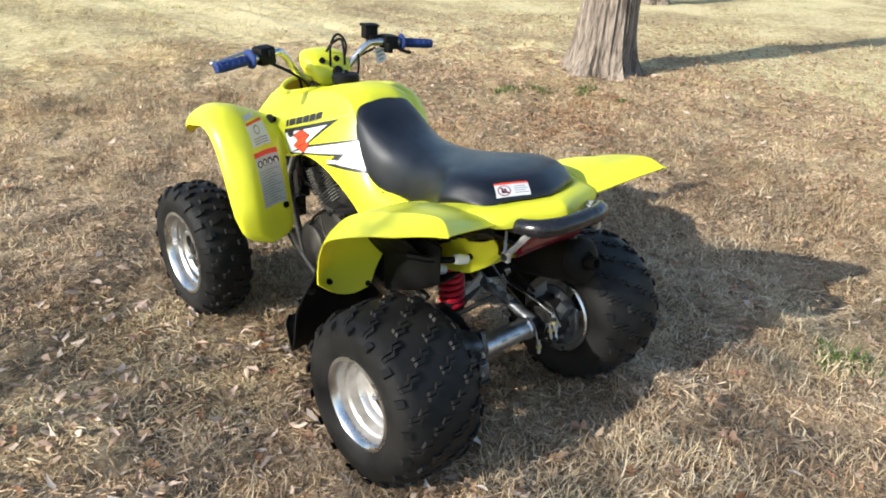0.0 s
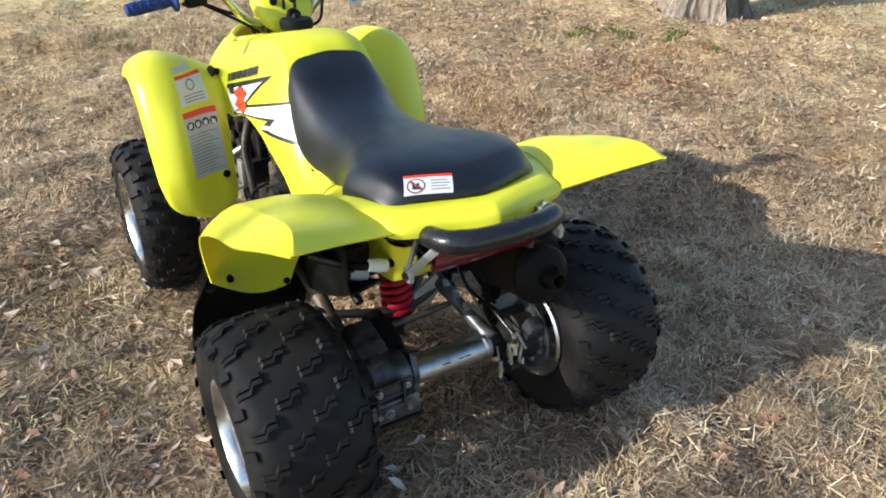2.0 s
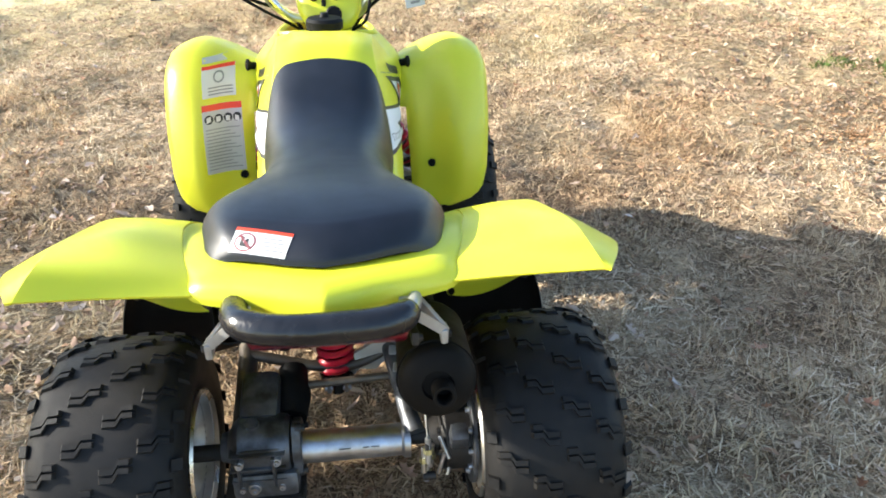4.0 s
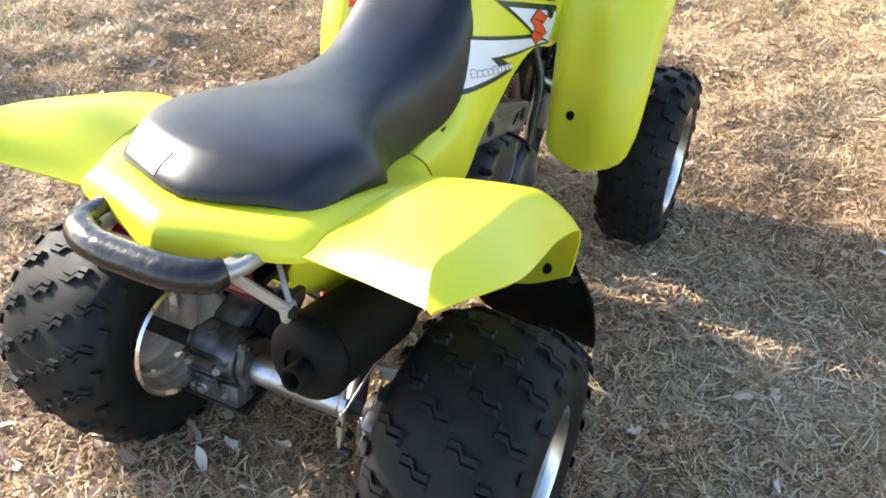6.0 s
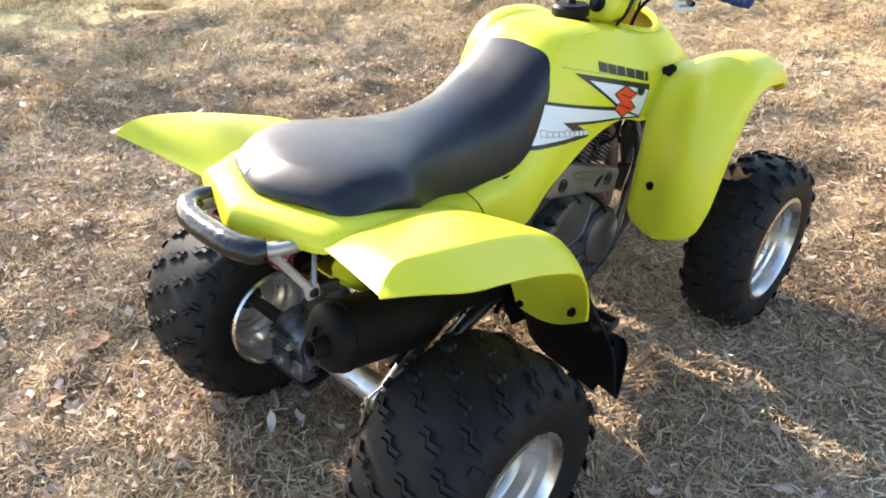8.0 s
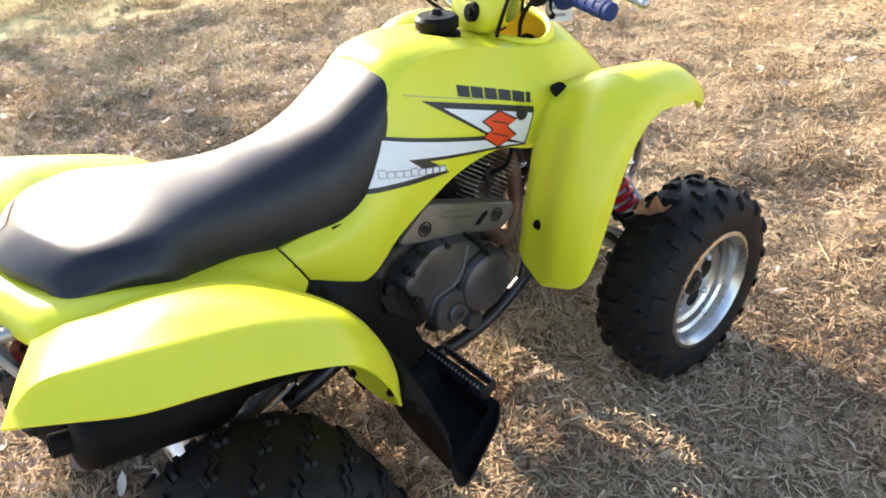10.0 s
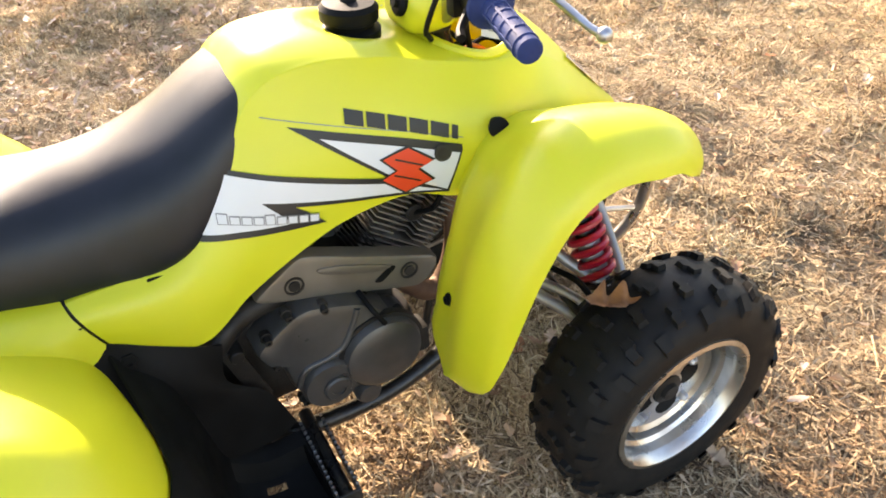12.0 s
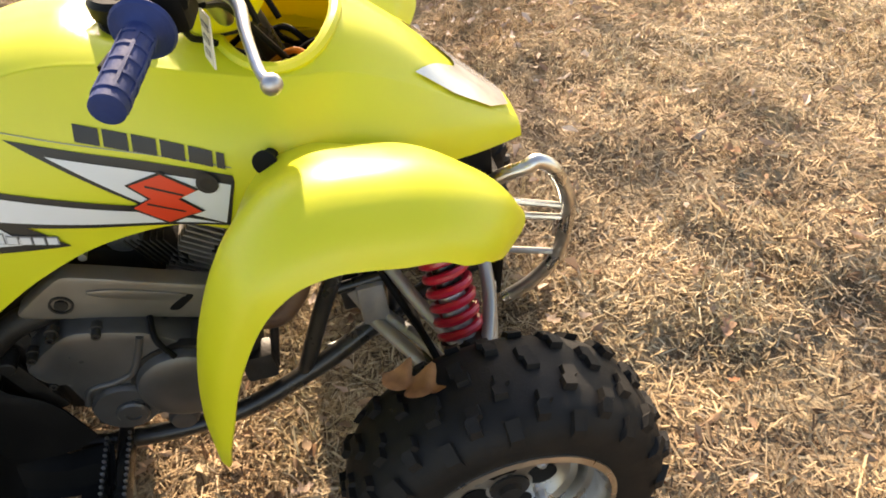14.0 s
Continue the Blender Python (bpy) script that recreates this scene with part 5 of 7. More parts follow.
def engine_cover(s):
    skin = GREY if s > 0 else DARK_METAL
    poly = round_poly(((0.479, 0.405), (0.486, 0.380), (0.494, 0.366), (0.514, 0.360), (0.522, 0.300), (0.542, 0.252), (0.568, 0.230), (0.622, 0.236), (0.700, 0.250), (0.732, 0.300), (0.716, 0.362), (0.684, 0.402), (0.654, 0.426), (0.575, 0.454), (0.548, 0.450)))
    cv = part("engine_cover", flip(plate(poly, 0.11, 0.180, 0.016), s), skin, engine, "grey cast engine side cover")
    part("cover_dome", flip(lathe_bm([(0.070, 0.12), (0.070, 0.186), (0.066, 0.197), (0.055, 0.203), (0.02, 0.206), (0, 0.206)], Matrix.Translation((0, 0.677, 0.312)), 36), s), skin, engine, "round grey generator cover")
    # a solid dark ring draws the shade of the crevice round the dome
    part("dome_shade_ring", flip(lathe_bm([(0.070, 0.17), (0.077, 0.17), (0.077, 0.1835), (0.070, 0.1835)], Matrix.Translation((0, 0.677, 0.312)), 36, close=True), s), DARK_METAL, engine)
    part("cap_boss", flip(lathe_bm([(0.048, 0.14), (0.048, 0.186), (0.044, 0.192), (0, 0.192)], Matrix.Translation((0, 0.580, 0.288)), 32), s), skin, engine)
    part("oil_cap", flip(lathe_bm([(0.024, 0.17), (0.024, 0.197), (0.021, 0.200), (0.012, 0.200), (0.012, 0.197), (0.005, 0.197), (0, 0.197)], Matrix.Translation((0, 0.588, 0.281)), 24), s), GREY, engine, "small round grey cap")
    part("cover_ridge", tube_bm([P(s, 0.179, 0.530, 0.305), P(s, 0.180, 0.546, 0.336), P(s, 0.180, 0.585, 0.341), P(s, 0.180, 0.612, 0.352), P(s, 0.180, 0.630, 0.380), P(s, 0.178, 0.647, 0.418)], 0.0055, 10), skin, cv)
    part("drain_plug", flip(lathe_bm([(0.024, 0.10), (0.024, 0.178), (0.019, 0.186), (0.010, 0.187), (0, 0.185)], Matrix.Translation((0, 0.643, 0.220)), 20), s), skin, engine)
    part("breather_pipe", tube_bm([P(s, 0.150, 0.662, 0.425), P(s, 0.186, 0.668, 0.412), P(s, 0.196, 0.684, 0.380)], 0.0045, 8), BLACK, engine)
    for y, z in ((0.502, 0.422), (0.596, 0.440), (0.540, 0.452), (0.505, 0.362), (0.535, 0.262), (0.720, 0.365)):
        part("cover_bolt", bolt_bm(P(s, 0.168, y, z), (s, 0, 0), 0.007, 0.014), DARK_METAL, cv)


both(engine_cover)
part("housing_flange", housing_flange(), HOUSING, housing)
# the cylinder leans forward; its fins are notched beside the plug
AXIS, LEAN = Vector((0, 0.62, 0.785)), -38.3
FOOT = Vector((0, 0.769, 0.438))
UPR = along(FOOT - 0.06 * AXIS, FOOT + 0.14 * AXIS)
cyl = part("cylinder", lathe_bm([(0, -0.02), (0.050, -0.02), (0.050, 0.16), (0.040, 0.19), (0, 0.19)], UPR, 24), DARK_METAL, engine, "air-cooled engine cylinder")
part("cylinder_base", box_bm((0, 0.655, 0.440), (0.15, 0.22, 0.10), 0.02, (-20, 0, 0)), DARK_METAL, engine)
ALONG = Vector((0, 0.785, -0.62))
for k in range(-4, 11):
    c = FOOT + AXIS * (0.0100 * k)
    if k < 1:
        bm = box_bm(c, (0.168, 0.136, 0.0032), 0.0012, (LEAN, 0, 0))
    else:
        bm = box_bm(c, (0.120, 0.130, 0.0032), 0.0012, (LEAN, 0, 0))
        for s in (1, -1):
            join(bm, box_bm(c + Vector((s * 0.072, 0, 0)) - ALONG * 0.043, (0.026, 0.050, 0.0032), 0.0012, (LEAN, 0, 0)))
            join(bm, box_bm(c + Vector((s * 0.072, 0, 0)) + ALONG * 0.045, (0.026, 0.044, 0.0032), 0.0012, (LEAN, 0, 0)))
    part("cooling_fin", bm, FIN, cyl)
for s in (1, -1):
    c = FOOT + AXIS * 0.055
    part("plug_boss", rod_bm(c + Vector((s * 0.05, 0, 0)), c + Vector((s * 0.086, 0, 0)), 0.016), DARK_METAL, cyl)
part("cylinder_head", box_bm(FOOT + AXIS * 0.14, (0.13, 0.12, 0.05), 0.015, (LEAN, 0, 0)), DARK_METAL, engine)
part("spark_lead", tube_bm([(0.085, 0.805, 0.482), (0.115, 0.83, 0.51), (0.10, 0.86, 0.58), (0.04, 0.84, 0.66)], 0.005, 8), BLACK, quad)
for k in range(7):
    part("intake_rib", box_bm((0.05, 0.668 + 0.0085 * k, 0.488 - 0.002 * k), (0.07, 0.0026, 0.062), 0.001, (24, 0, 0)), DARK_METAL, engine)
carb = part("carburettor", join(lathe_bm([(0, 0), (0.032, 0), (0.034, 0.05), (0.026, 0.06), (0.026, 0.10), (0, 0.10)], along((0.03, 0.66, 0.515), (0.03, 0.50, 0.53)), 20), box_bm((0.03, 0.60, 0.50), (0.05, 0.05, 0.07), 0.01)), DARK_METAL, quad, "small grey carburettor")
part("carburettor_cap", rod_bm((0.045, 0.655, 0.518), (0.082, 0.655, 0.518), 0.030, 20, 0.026), HOUSING, carb)
for y, z in ((0.575, 0.535), (0.600, 0.520), (0.622, 0.545)):
    part("throttle_link", rod_bm((0.06, y, z), (0.112, y + 0.006, z + 0.004), 0.006), CHROME, carb)
part("throttle_cable", tube_bm([(0.10, 0.60, 0.535), (0.115, 0.66, 0.565), (0.10, 0.74, 0.60), (0.05, 0.82, 0.65)], 0.004, 8), BLACK, quad)
part("intake_hose", tube_bm([(0.02, 0.52, 0.53), (0.01, 0.42, 0.53), (0, 0.33, 0.52)], 0.032, 14), BLACK, quad)


def heat_shield():
    poly = round_poly(((0.503, 0.478), (0.510, 0.487), (0.574, 0.529), (0.590, 0.529), (0.640, 0.508), (0.740, 0.464), (0.800, 0.438), (0.810, 0.428), (0.806, 0.410), (0.784, 0.388), (0.768, 0.384), (0.690, 0.410), (0.600, 0.441), (0.515, 0.469)), 3)
    bm = plate(poly, 0.122, 0.150, 0.010)
    sh = part("heat_shield", bm, SHIELD, quad, "grey-brown exhaust heat shield on the engine's side")
    part("shield_rib", plate(round_poly(((0.600, 0.500), (0.640, 0.492), (0.735, 0.449), (0.690, 0.452), (0.61, 0.486)), 3), 0.145, 0.1535, 0.004), SHIELD, sh)
    # no slot is cut: a thin black plate gives its shade
    part("slot_shade_plate", plate(round_poly(((0.690, 0.431), (0.722, 0.452), (0.734, 0.446), (0.704, 0.424)), 4), 0.146, 0.1515, 0.001), BLACK, sh, "black plate that stands for a shaded slot")
    for y, z in ((0.565, 0.484), (0.754, 0.428)):
        part("shield_bolt", lathe_bm([(0.016, 0.140), (0.016, 0.1525), (0.013, 0.1525), (0.0125, 0.149), (0.009, 0.149), (0.009, 0.1535), (0, 0.1535)], Matrix.Translation((0, y, z)), 18), DARK_METAL, sh)


heat_shield()
part("exhaust_header", tube_bm([(0.03, 0.84, 0.54), (0.060, 0.880, 0.49), (0.078, 0.880, 0.40), (0.090, 0.855, 0.338), (0.107, 0.803, 0.325), (0.125, 0.70, 0.44), (0.122, 0.58, 0.462)], 0.019, 14), RUST, quad, "heat-stained brown exhaust pipe")
# the rear part of the pipe is darker than the header
part("exhaust_midpipe", tube_bm([(0.122, 0.58, 0.462), (0.125, 0.48, 0.445), (0.150, 0.40, 0.40), (0.18, 0.30, 0.36)], 0.020, 14), DARK_METAL, quad, "dark rear part of the exhaust pipe")
# plain dark block added to close the see-through gap behind the engine
part("rear_filler_block", box_bm((0, 0.425, 0.345), (0.25, 0.13, 0.20), 0.02), DARK_METAL, quad, "dark block added to fill the gap behind the engine")


# ---- frame and front suspension ----
def frame_tubes(s):
    bm = tube_bm([P(s, 0.145, 0.36, 0.33), P(s, 0.145, 0.40, 0.22), P(s, 0.142, 0.52, 0.158), P(s, 0.135, 0.70, 0.145), P(s, 0.130, 0.86, 0.205), P(s, 0.115, 1.00, 0.275), P(s, 0.085, 1.16, 0.32)], 0.0165)
    join(bm, tube_bm([P(s, 0.05, 0.91, 0.66), P(s, 0.10, 0.942, 0.50), P(s, 0.125, 0.934, 0.42), P(s, 0.128, 0.893, 0.33), P(s, 0.13, 0.832, 0.185)], 0.014))
    join(bm, tube_bm([P(s, 0.06, 0.92, 0.58), P(s, 0.08, 1.04, 0.50), P(s, 0.085, 1.18, 0.46)], 0.014))
    join(bm, tube_bm([P(s, 0.085, 1.18, 0.47), P(s, 0.085, 1.165, 0.32)], 0.012, 10, 2))
    join(bm, tube_bm([P(s, 0.09, 1.00, 0.51), P(s, 0.115, 0.965, 0.26)], 0.012, 10, 2))
    return part("frame_rail", bm, BLACK_GLOSS, quad, "black tubular steel frame rail")


both(frame_tubes)


# brackets and rods between the engine and the front arms
def front_bracing(s):
    brace = tube_bm([P(s, 0.12, 0.925, 0.362), P(s, 0.12, 1.02, 0.370)], 0.010, 10, 2)
    join(brace, tube_bm([P(s, 0.115, 1.017, 0.42), P(s, 0.115, 1.006, 0.24)], 0.011, 10, 2))
    join(brace, box_bm(P(s, 0.085, 0.945, 0.335), (0.05, 0.036, 0.075), 0.006))
    br = part("frame_brace", brace, BLACK_GLOSS, quad, "black steel bracket on the frame")
    part("brace_rod", rod_bm(P(s, 0.112, 0.885, 0.224), P(s, 0.112, 1.003, 0.236), 0.0065), SILVER, br)
    part("brace_plate", box_bm(P(s, 0.122, 0.962, 0.330), (0.004, 0.034, 0.050), 0.0015, (18, 0, 0)), SILVER, br)
    part("engine_stay", join(rod_bm(P(s, 0.10, 0.812, 0.300), P(s, 0.10, 0.790, 0.200), 0.007), box_bm(P(s, 0.10, 0.768, 0.222), (0.045, 0.055, 0.060), 0.010)), DARK_METAL, quad, "dark steel stay in front of the engine")


both(front_bracing)


def frame_plate(s):
    """The dark gusset of the front frame that carries the arms, with its lugs."""
    poly = round_poly(((0.925, 0.505), (1.150, 0.500), (1.165, 0.470), (1.150, 0.345), (1.100, 0.330), (1.085, 0.420), (1.010, 0.430), (0.990, 0.345), (0.955, 0.350), (0.930, 0.430)), 3)
    ob = part("frame_gusset", flip(plate(poly, 0.070, 0.080, 0.004), s), BLACK_GLOSS, quad, "black steel gusset of the front frame")
    for y, z in ((0.965, 0.470), (1.060, 0.465), (1.135, 0.400)):
        part("gusset_bolt", bolt_bm(P(s, 0.080, y, z), (s, 0, 0), 0.008, 0.007), DARK_METAL, ob)
    part("gusset_lug", box_bm(P(s, 0.096, 1.045, 0.455), (0.04, 0.05, 0.035), 0.006), BLACK_GLOSS, ob)
    part("gusset_lug", box_bm(P(s, 0.096, 1.120, 0.350), (0.04, 0.04, 0.045), 0.006), DARK_METAL, ob)


both(frame_plate)
part("main_frame", join(tube_bm([(0, 0.90, 0.70), (0, 0.70, 0.66), (0, 0.50, 0.60), (0, 0.36, 0.53)], 0.02), tube_bm([(-0.14, 0.36, 0.36), (0.14, 0.36, 0.36)], 0.016, 10, 2)), BLACK_GLOSS, quad, "black main frame tube")
for z in (0.46, 0.32):
    part("front_cross", tube_bm([(-0.085, 1.17, z), (0.085, 1.17, z)], 0.012, 10, 2), BLACK_GLOSS, quad)
part("front_panel", box_bm((0, 1.13, 0.50), (0.15, 0.14, 0.07), 0.015), BLACK, quad, "black panel under the nose")


def front_arms(s):
    lower = tube_bm([P(s, 0.13, 0.97, 0.285), P(s, 0.20, 1.02, 0.255), P(s, 0.305, 1.095, 0.20)], 0.0115)
    join(lower, tube_bm([P(s, 0.11, 1.17, 0.285), P(s, 0.20, 1.145, 0.25), P(s, 0.305, 1.105, 0.20)], 0.0115))
    join(lower, tube_bm([P(s, 0.128, 0.99, 0.29), P(s, 0.21, 1.045, 0.275), P(s, 0.29, 1.09, 0.235)], 0.0095))
    part("lower_arm", lower, SILVER, quad, "silver tube suspension arm")
    upper = tube_bm([P(s, 0.105, 1.155, 0.435), P(s, 0.19, 1.150, 0.345), P(s, 0.285, 1.115, 0.30)], 0.0105)
    join(upper, tube_bm([P(s, 0.105, 1.00, 0.40), P(s, 0.19, 1.05, 0.34), P(s, 0.285, 1.105, 0.30)], 0.0105))
    part("upper_arm", upper, SILVER, quad, "silver tube upper suspension arm")
    part("arm_mount", box_bm(P(s, 0.125, 0.975, 0.325), (0.03, 0.045, 0.085), 0.008, (0, 0, 0)), SILVER, quad, "grey cast suspension mount")
    part("arm_bush", rod_bm(P(s, 0.105, 1.155, 0.45), P(s, 0.145, 1.155, 0.44), 0.018), SILVER, quad, "grey round suspension bush")
    part("knuckle", join(rod_bm(P(s, 0.30, 1.10, 0.32), P(s, 0.31, 1.105, 0.17), 0.016), rod_bm(P(s, 0.30, 1.11, FRONT_Z), P(s, 0.38, 1.11, FRONT_Z), 0.024)), DARK_METAL, quad)
    part("tie_rod", rod_bm(P(s, 0.03, 1.02, 0.33), P(s, 0.30, 1.05, 0.235), 0.008), DARK_METAL, quad)
    part("brake_hose", tube_bm([P(s, 0.10, 0.98, 0.42), P(s, 0.16, 1.02, 0.33), P(s, 0.24, 1.04, 0.33), P(s, 0.29, 1.06, 0.27)], 0.006, 8), BLACK, quad)


both(front_arms)
for s in (1, -1):
    shock(P(s, 0.135, 1.085, 0.475), P(s, 0.235, 1.095, 0.300), 0.031, 8.0, True, 0.0074)


def front_bumper():
    bm = tube_bm([(0.085, 1.170, 0.460), (0.100, 1.205, 0.492), (0.110, 1.238, 0.506), (0.110, 1.258, 0.512), (0.110, 1.286, 0.484), (0.110, 1.306, 0.420), (0.110, 1.300, 0.350), (0.106, 1.284, 0.296), (0.098, 1.245, 0.248), (0.09, 1.200, 0.214)], 0.0120, 12)
    bu = part("front_bumper", bm, ALU, quad, "bent bright tube front bumper")
    for y0, z0, y1, z1 in ((1.19, 0.440, 1.302, 0.412), (1.19, 0.410, 1.302, 0.388), (1.185, 0.335, 1.292, 0.315)):
        part("bumper_strut", tube_bm([(0.085, y0, z0), (0.108, y1, z1)], 0.0055, 8, 2), ALU, bu)
    part("bumper_plate", box_bm((0.03, 1.195, 0.36), (0.16, 0.012, 0.22), 0.004, (-6, 0, 0)), BLACK, bu, "black plate behind the bumper")


front_bumper()


def headlight():
    poly = ((-0.088, 1.098), (-0.045, 1.135), (-0.014, 1.166), (0.014, 1.166), (0.045, 1.135), (0.088, 1.098), (0.081, 1.150), (0.060, 1.204), (0.024, 1.240), (-0.024, 1.240), (-0.060, 1.204), (-0.081, 1.150))
    bm = lay_on(outline_bm(poly, 0.014), Matrix.Translation((0, 0, 0.9)), (0, 0, -1), tree_of(TANK), 0.006)
    return part("headlight", bm, LENS, quad, "clear headlight lens set in the nose")


headlight()

# ---- handlebar and controls ----
hb = part("handlebar", tube_bm([(-0.395, 0.835, 0.866), (-0.30, 0.842, 0.876), (-0.20, 0.856, 0.890), (-0.165, 0.862, 0.882), (-0.115, 0.875, 0.825), (-0.075, 0.885, 0.795), (0.0, 0.888, 0.790), (0.075, 0.885, 0.800), (0.105, 0.878, 0.835), (0.155, 0.862, 0.888), (0.195, 0.852, 0.895), (0.30, 0.832, 0.888), (0.390, 0.812, 0.881)], 0.0112, 14), ALU, quad, "bright bent steel handlebar")


def grip(s, p, q):
    bm = lathe_bm([(0, 0), (0.012, 0), (0.0148, 0.002), (0.0148, 0.108), (0.018, 0.112), (0.028, 0.115), (0.030, 0.119), (0.028, 0.123), (0.014, 0.125), (0, 0.125)], along(p, q), 24)
    gr = part("grip", bm, BLUE, hb, "dark blue rubber handlebar grip")
    ribs = bmesh.new()
    for k in range(5):
        join(ribs, lathe_bm([(0.0144, 0.012 + k * 0.020), (0.0161, 0.013 + k * 0.020), (0.0161, 0.017 + k * 0.020), (0.0144, 0.018 + k * 0.020)], along(p, q), 20))
    for k in range(6):
        a = k * math.pi / 3
        join(ribs, box_bm((0.056, 0.0148 * math.cos(a), 0.0148 * math.sin(a)), (0.088, 0.003, 0.003), 0.0, (math.degrees(a), 0, 0)), along(p, q))
    part("grip_rib", ribs, BLUE, gr)


grip(1, (0.394, 0.811, 0.8805), (0.20, 0.851, 0.8945))
grip(-1, (-0.402, 0.834, 0.8650), (-0.20, 0.856, 0.8900))
part("throttle_box", join(box_bm((0.235, 0.850, 0.893), (0.05, 0.055, 0.045), 0.008, (0, 3, -10)), box_bm((0.218, 0.828, 0.878), (0.02, 0.03, 0.035), 0.005)), BLACK, quad, "black throttle control box")
part("thumb_lever", tube_bm([(0.245, 0.828, 0.880), (0.268, 0.800, 0.866), (0.285, 0.790, 0.862)], 0.006, 8), BLACK, quad)
res = part("brake_reservoir", join(box_bm((0.180, 0.885, 0.922), (0.045, 0.045, 0.04), 0.006, (0, 0, -12)), box_bm((0.180, 0.885, 0.945), (0.052, 0.052, 0.010), 0.003, (0, 0, -12))), BLACK, quad, "black brake fluid reservoir")
part("reservoir_clamp", box_bm((0.183, 0.872, 0.902), (0.034, 0.040, 0.030), 0.006, (0, 0, -12)), BLACK, res)
part("reservoir_arm", tube_bm([(0.19, 0.878, 0.90), (0.225, 0.874, 0.905), (0.262, 0.868, 0.900)], 0.010, 10), BLACK, res)
part("switch_box", join(box_bm((-0.235, 0.853, 0.886), (0.055, 0.05, 0.055), 0.010, (0, -5, 8)), box_bm((-0.225, 0.825, 0.895), (0.02, 0.015, 0.02), 0.004)), BLACK, quad, "black switch box by the left grip")


def hand_lever(s):
    bm = tube_bm([P(s, 0.205, 0.895, 0.890), P(s, 0.25, 0.918, 0.886), P(s, 0.30, 0.922, 0.876), P(s, 0.345, 0.928, 0.862), P(s, 0.362, 0.936, 0.857)], (0.009, 0.007, 0.0055, 0.0050, 0.0060), 10)
    ball = bmesh.new()
    bmesh.ops.create_uvsphere(ball, u_segments=14, v_segments=10, radius=0.0100)
    join(bm, ball, Matrix.Translation(P(s, 0.362, 0.936, 0.857)))
    join(bm, box_bm(P(s, 0.205, 0.882, 0.890), (0.035, 0.035, 0.022), 0.005))
    return part("hand_lever", bm, CHROME, quad, "bright aluminium hand lever with ball end")


both(hand_lever)


def pod():
    rows = []
    for z, w, d, y in ((0.770, 0.040, 0.030, 0.872), (0.785, 0.062, 0.045, 0.878), (0.820, 0.080, 0.052, 0.895), (0.850, 0.078, 0.050, 0.912), (0.868, 0.060, 0.040, 0.925), (0.875, 0.03, 0.02, 0.93)):
        rows.append([(w * math.copysign(abs(math.cos(a)) ** 0.6, math.cos(a)) + 0.012, y + d * math.copysign(abs(math.sin(a)) ** 0.6, math.sin(a)), z) for a in np.linspace(0, 2 * math.pi, 21)[:-1]])
    g = np.array([curve_points(c, 3) for c in np.array(rows).transpose(1, 0, 2)]).transpose(1, 0, 2)
    bm = grid_bm(g, close_v=True)
    for r in (g[0], g[-1]):
        bm.faces.new([bm.verts.new(p) for p in r])
    return part("handlebar_pod", clean(bm, 1e-4), YELLOW, quad, "yellow plastic handlebar cover with key switch")


PODO = pod()
part("key_switch", lathe_bm([(0, -0.02), (0.020, -0.02), (0.020, 0.006), (0.016, 0.010), (0.008, 0.010), (0.008, 0.016), (0, 0.016)], along((0.022, 0.842, 0.812), (0.022, 0.70, 0.86)), 20), BLACK, PODO, "black key switch")
for x, z in ((-0.025, 0.850), (0.030, 0.852)):
    part("indicator", lathe_bm([(0, -0.02), (0.010, -0.02), (0.010, 0.004), (0.007, 0.006), (0, 0.006)], along((x, 0.860, z), (x, 0.78, z + 0.07)), 16), BLACK, PODO, "small dark indicator lamp")
part("control_cable", tube_bm([(0.0, 0.85, 0.83), (0.005, 0.855, 0.90), (0.05, 0.88, 0.925), (0.095, 0.90, 0.88), (0.085, 0.92, 0.79)], 0.004, 8), BLACK, quad)
part("control_cable", tube_bm([(-0.22, 0.865, 0.865), (-0.16, 0.88, 0.835), (-0.09, 0.91, 0.80), (-0.05, 0.94, 0.73)], 0.0045, 8), BLACK, quad)
part("control_cable", tube_bm([(-0.21, 0.86, 0.858), (-0.14, 0.845, 0.82), (-0.08, 0.87, 0.78), (-0.03, 0.92, 0.73)], 0.004, 8), BLACK, quad)
part("control_cable", tube_bm([(0.20, 0.88, 0.87), (0.14, 0.895, 0.84), (0.09, 0.91, 0.79), (0.05, 0.94, 0.72)], 0.0045, 8), BLACK, quad)
part("control_cable", tube_bm([(0.115, 0.858, 0.86), (0.10, 0.84, 0.80), (0.07, 0.86, 0.77), (0.03, 0.90, 0.72)], 0.004, 8), BLACK, quad)
part("bar_clamp", box_bm((0, 0.885, 0.785), (0.10, 0.05, 0.045), 0.008), BLACK_GLOSS, quad)

# fuel cap with its breather hose, and the paper tag
cap = part("fuel_cap", lathe_bm([(0, -0.03), (0.046, -0.03), (0.046, -0.010), (0.036, -0.006), (0.037, 0.0), (0.043, 0.003), (0.044, 0.020), (0.038, 0.027), (0.012, 0.029), (0.008, 0.038), (0, 0.038)], along((0.0, 0.765, 0.797), (0.0, 0.775, 0.95)), 28), BLACK, quad, "black ribbed fuel cap")
part("breather_hose", tube_bm([(0, 0.768, 0.85), (0, 0.775, 0.90), (0.005, 0.80, 0.925), (0.01, 0.86, 0.90), (0.012, 0.90, 0.86)], 0.0042, 8), BLACK, cap)
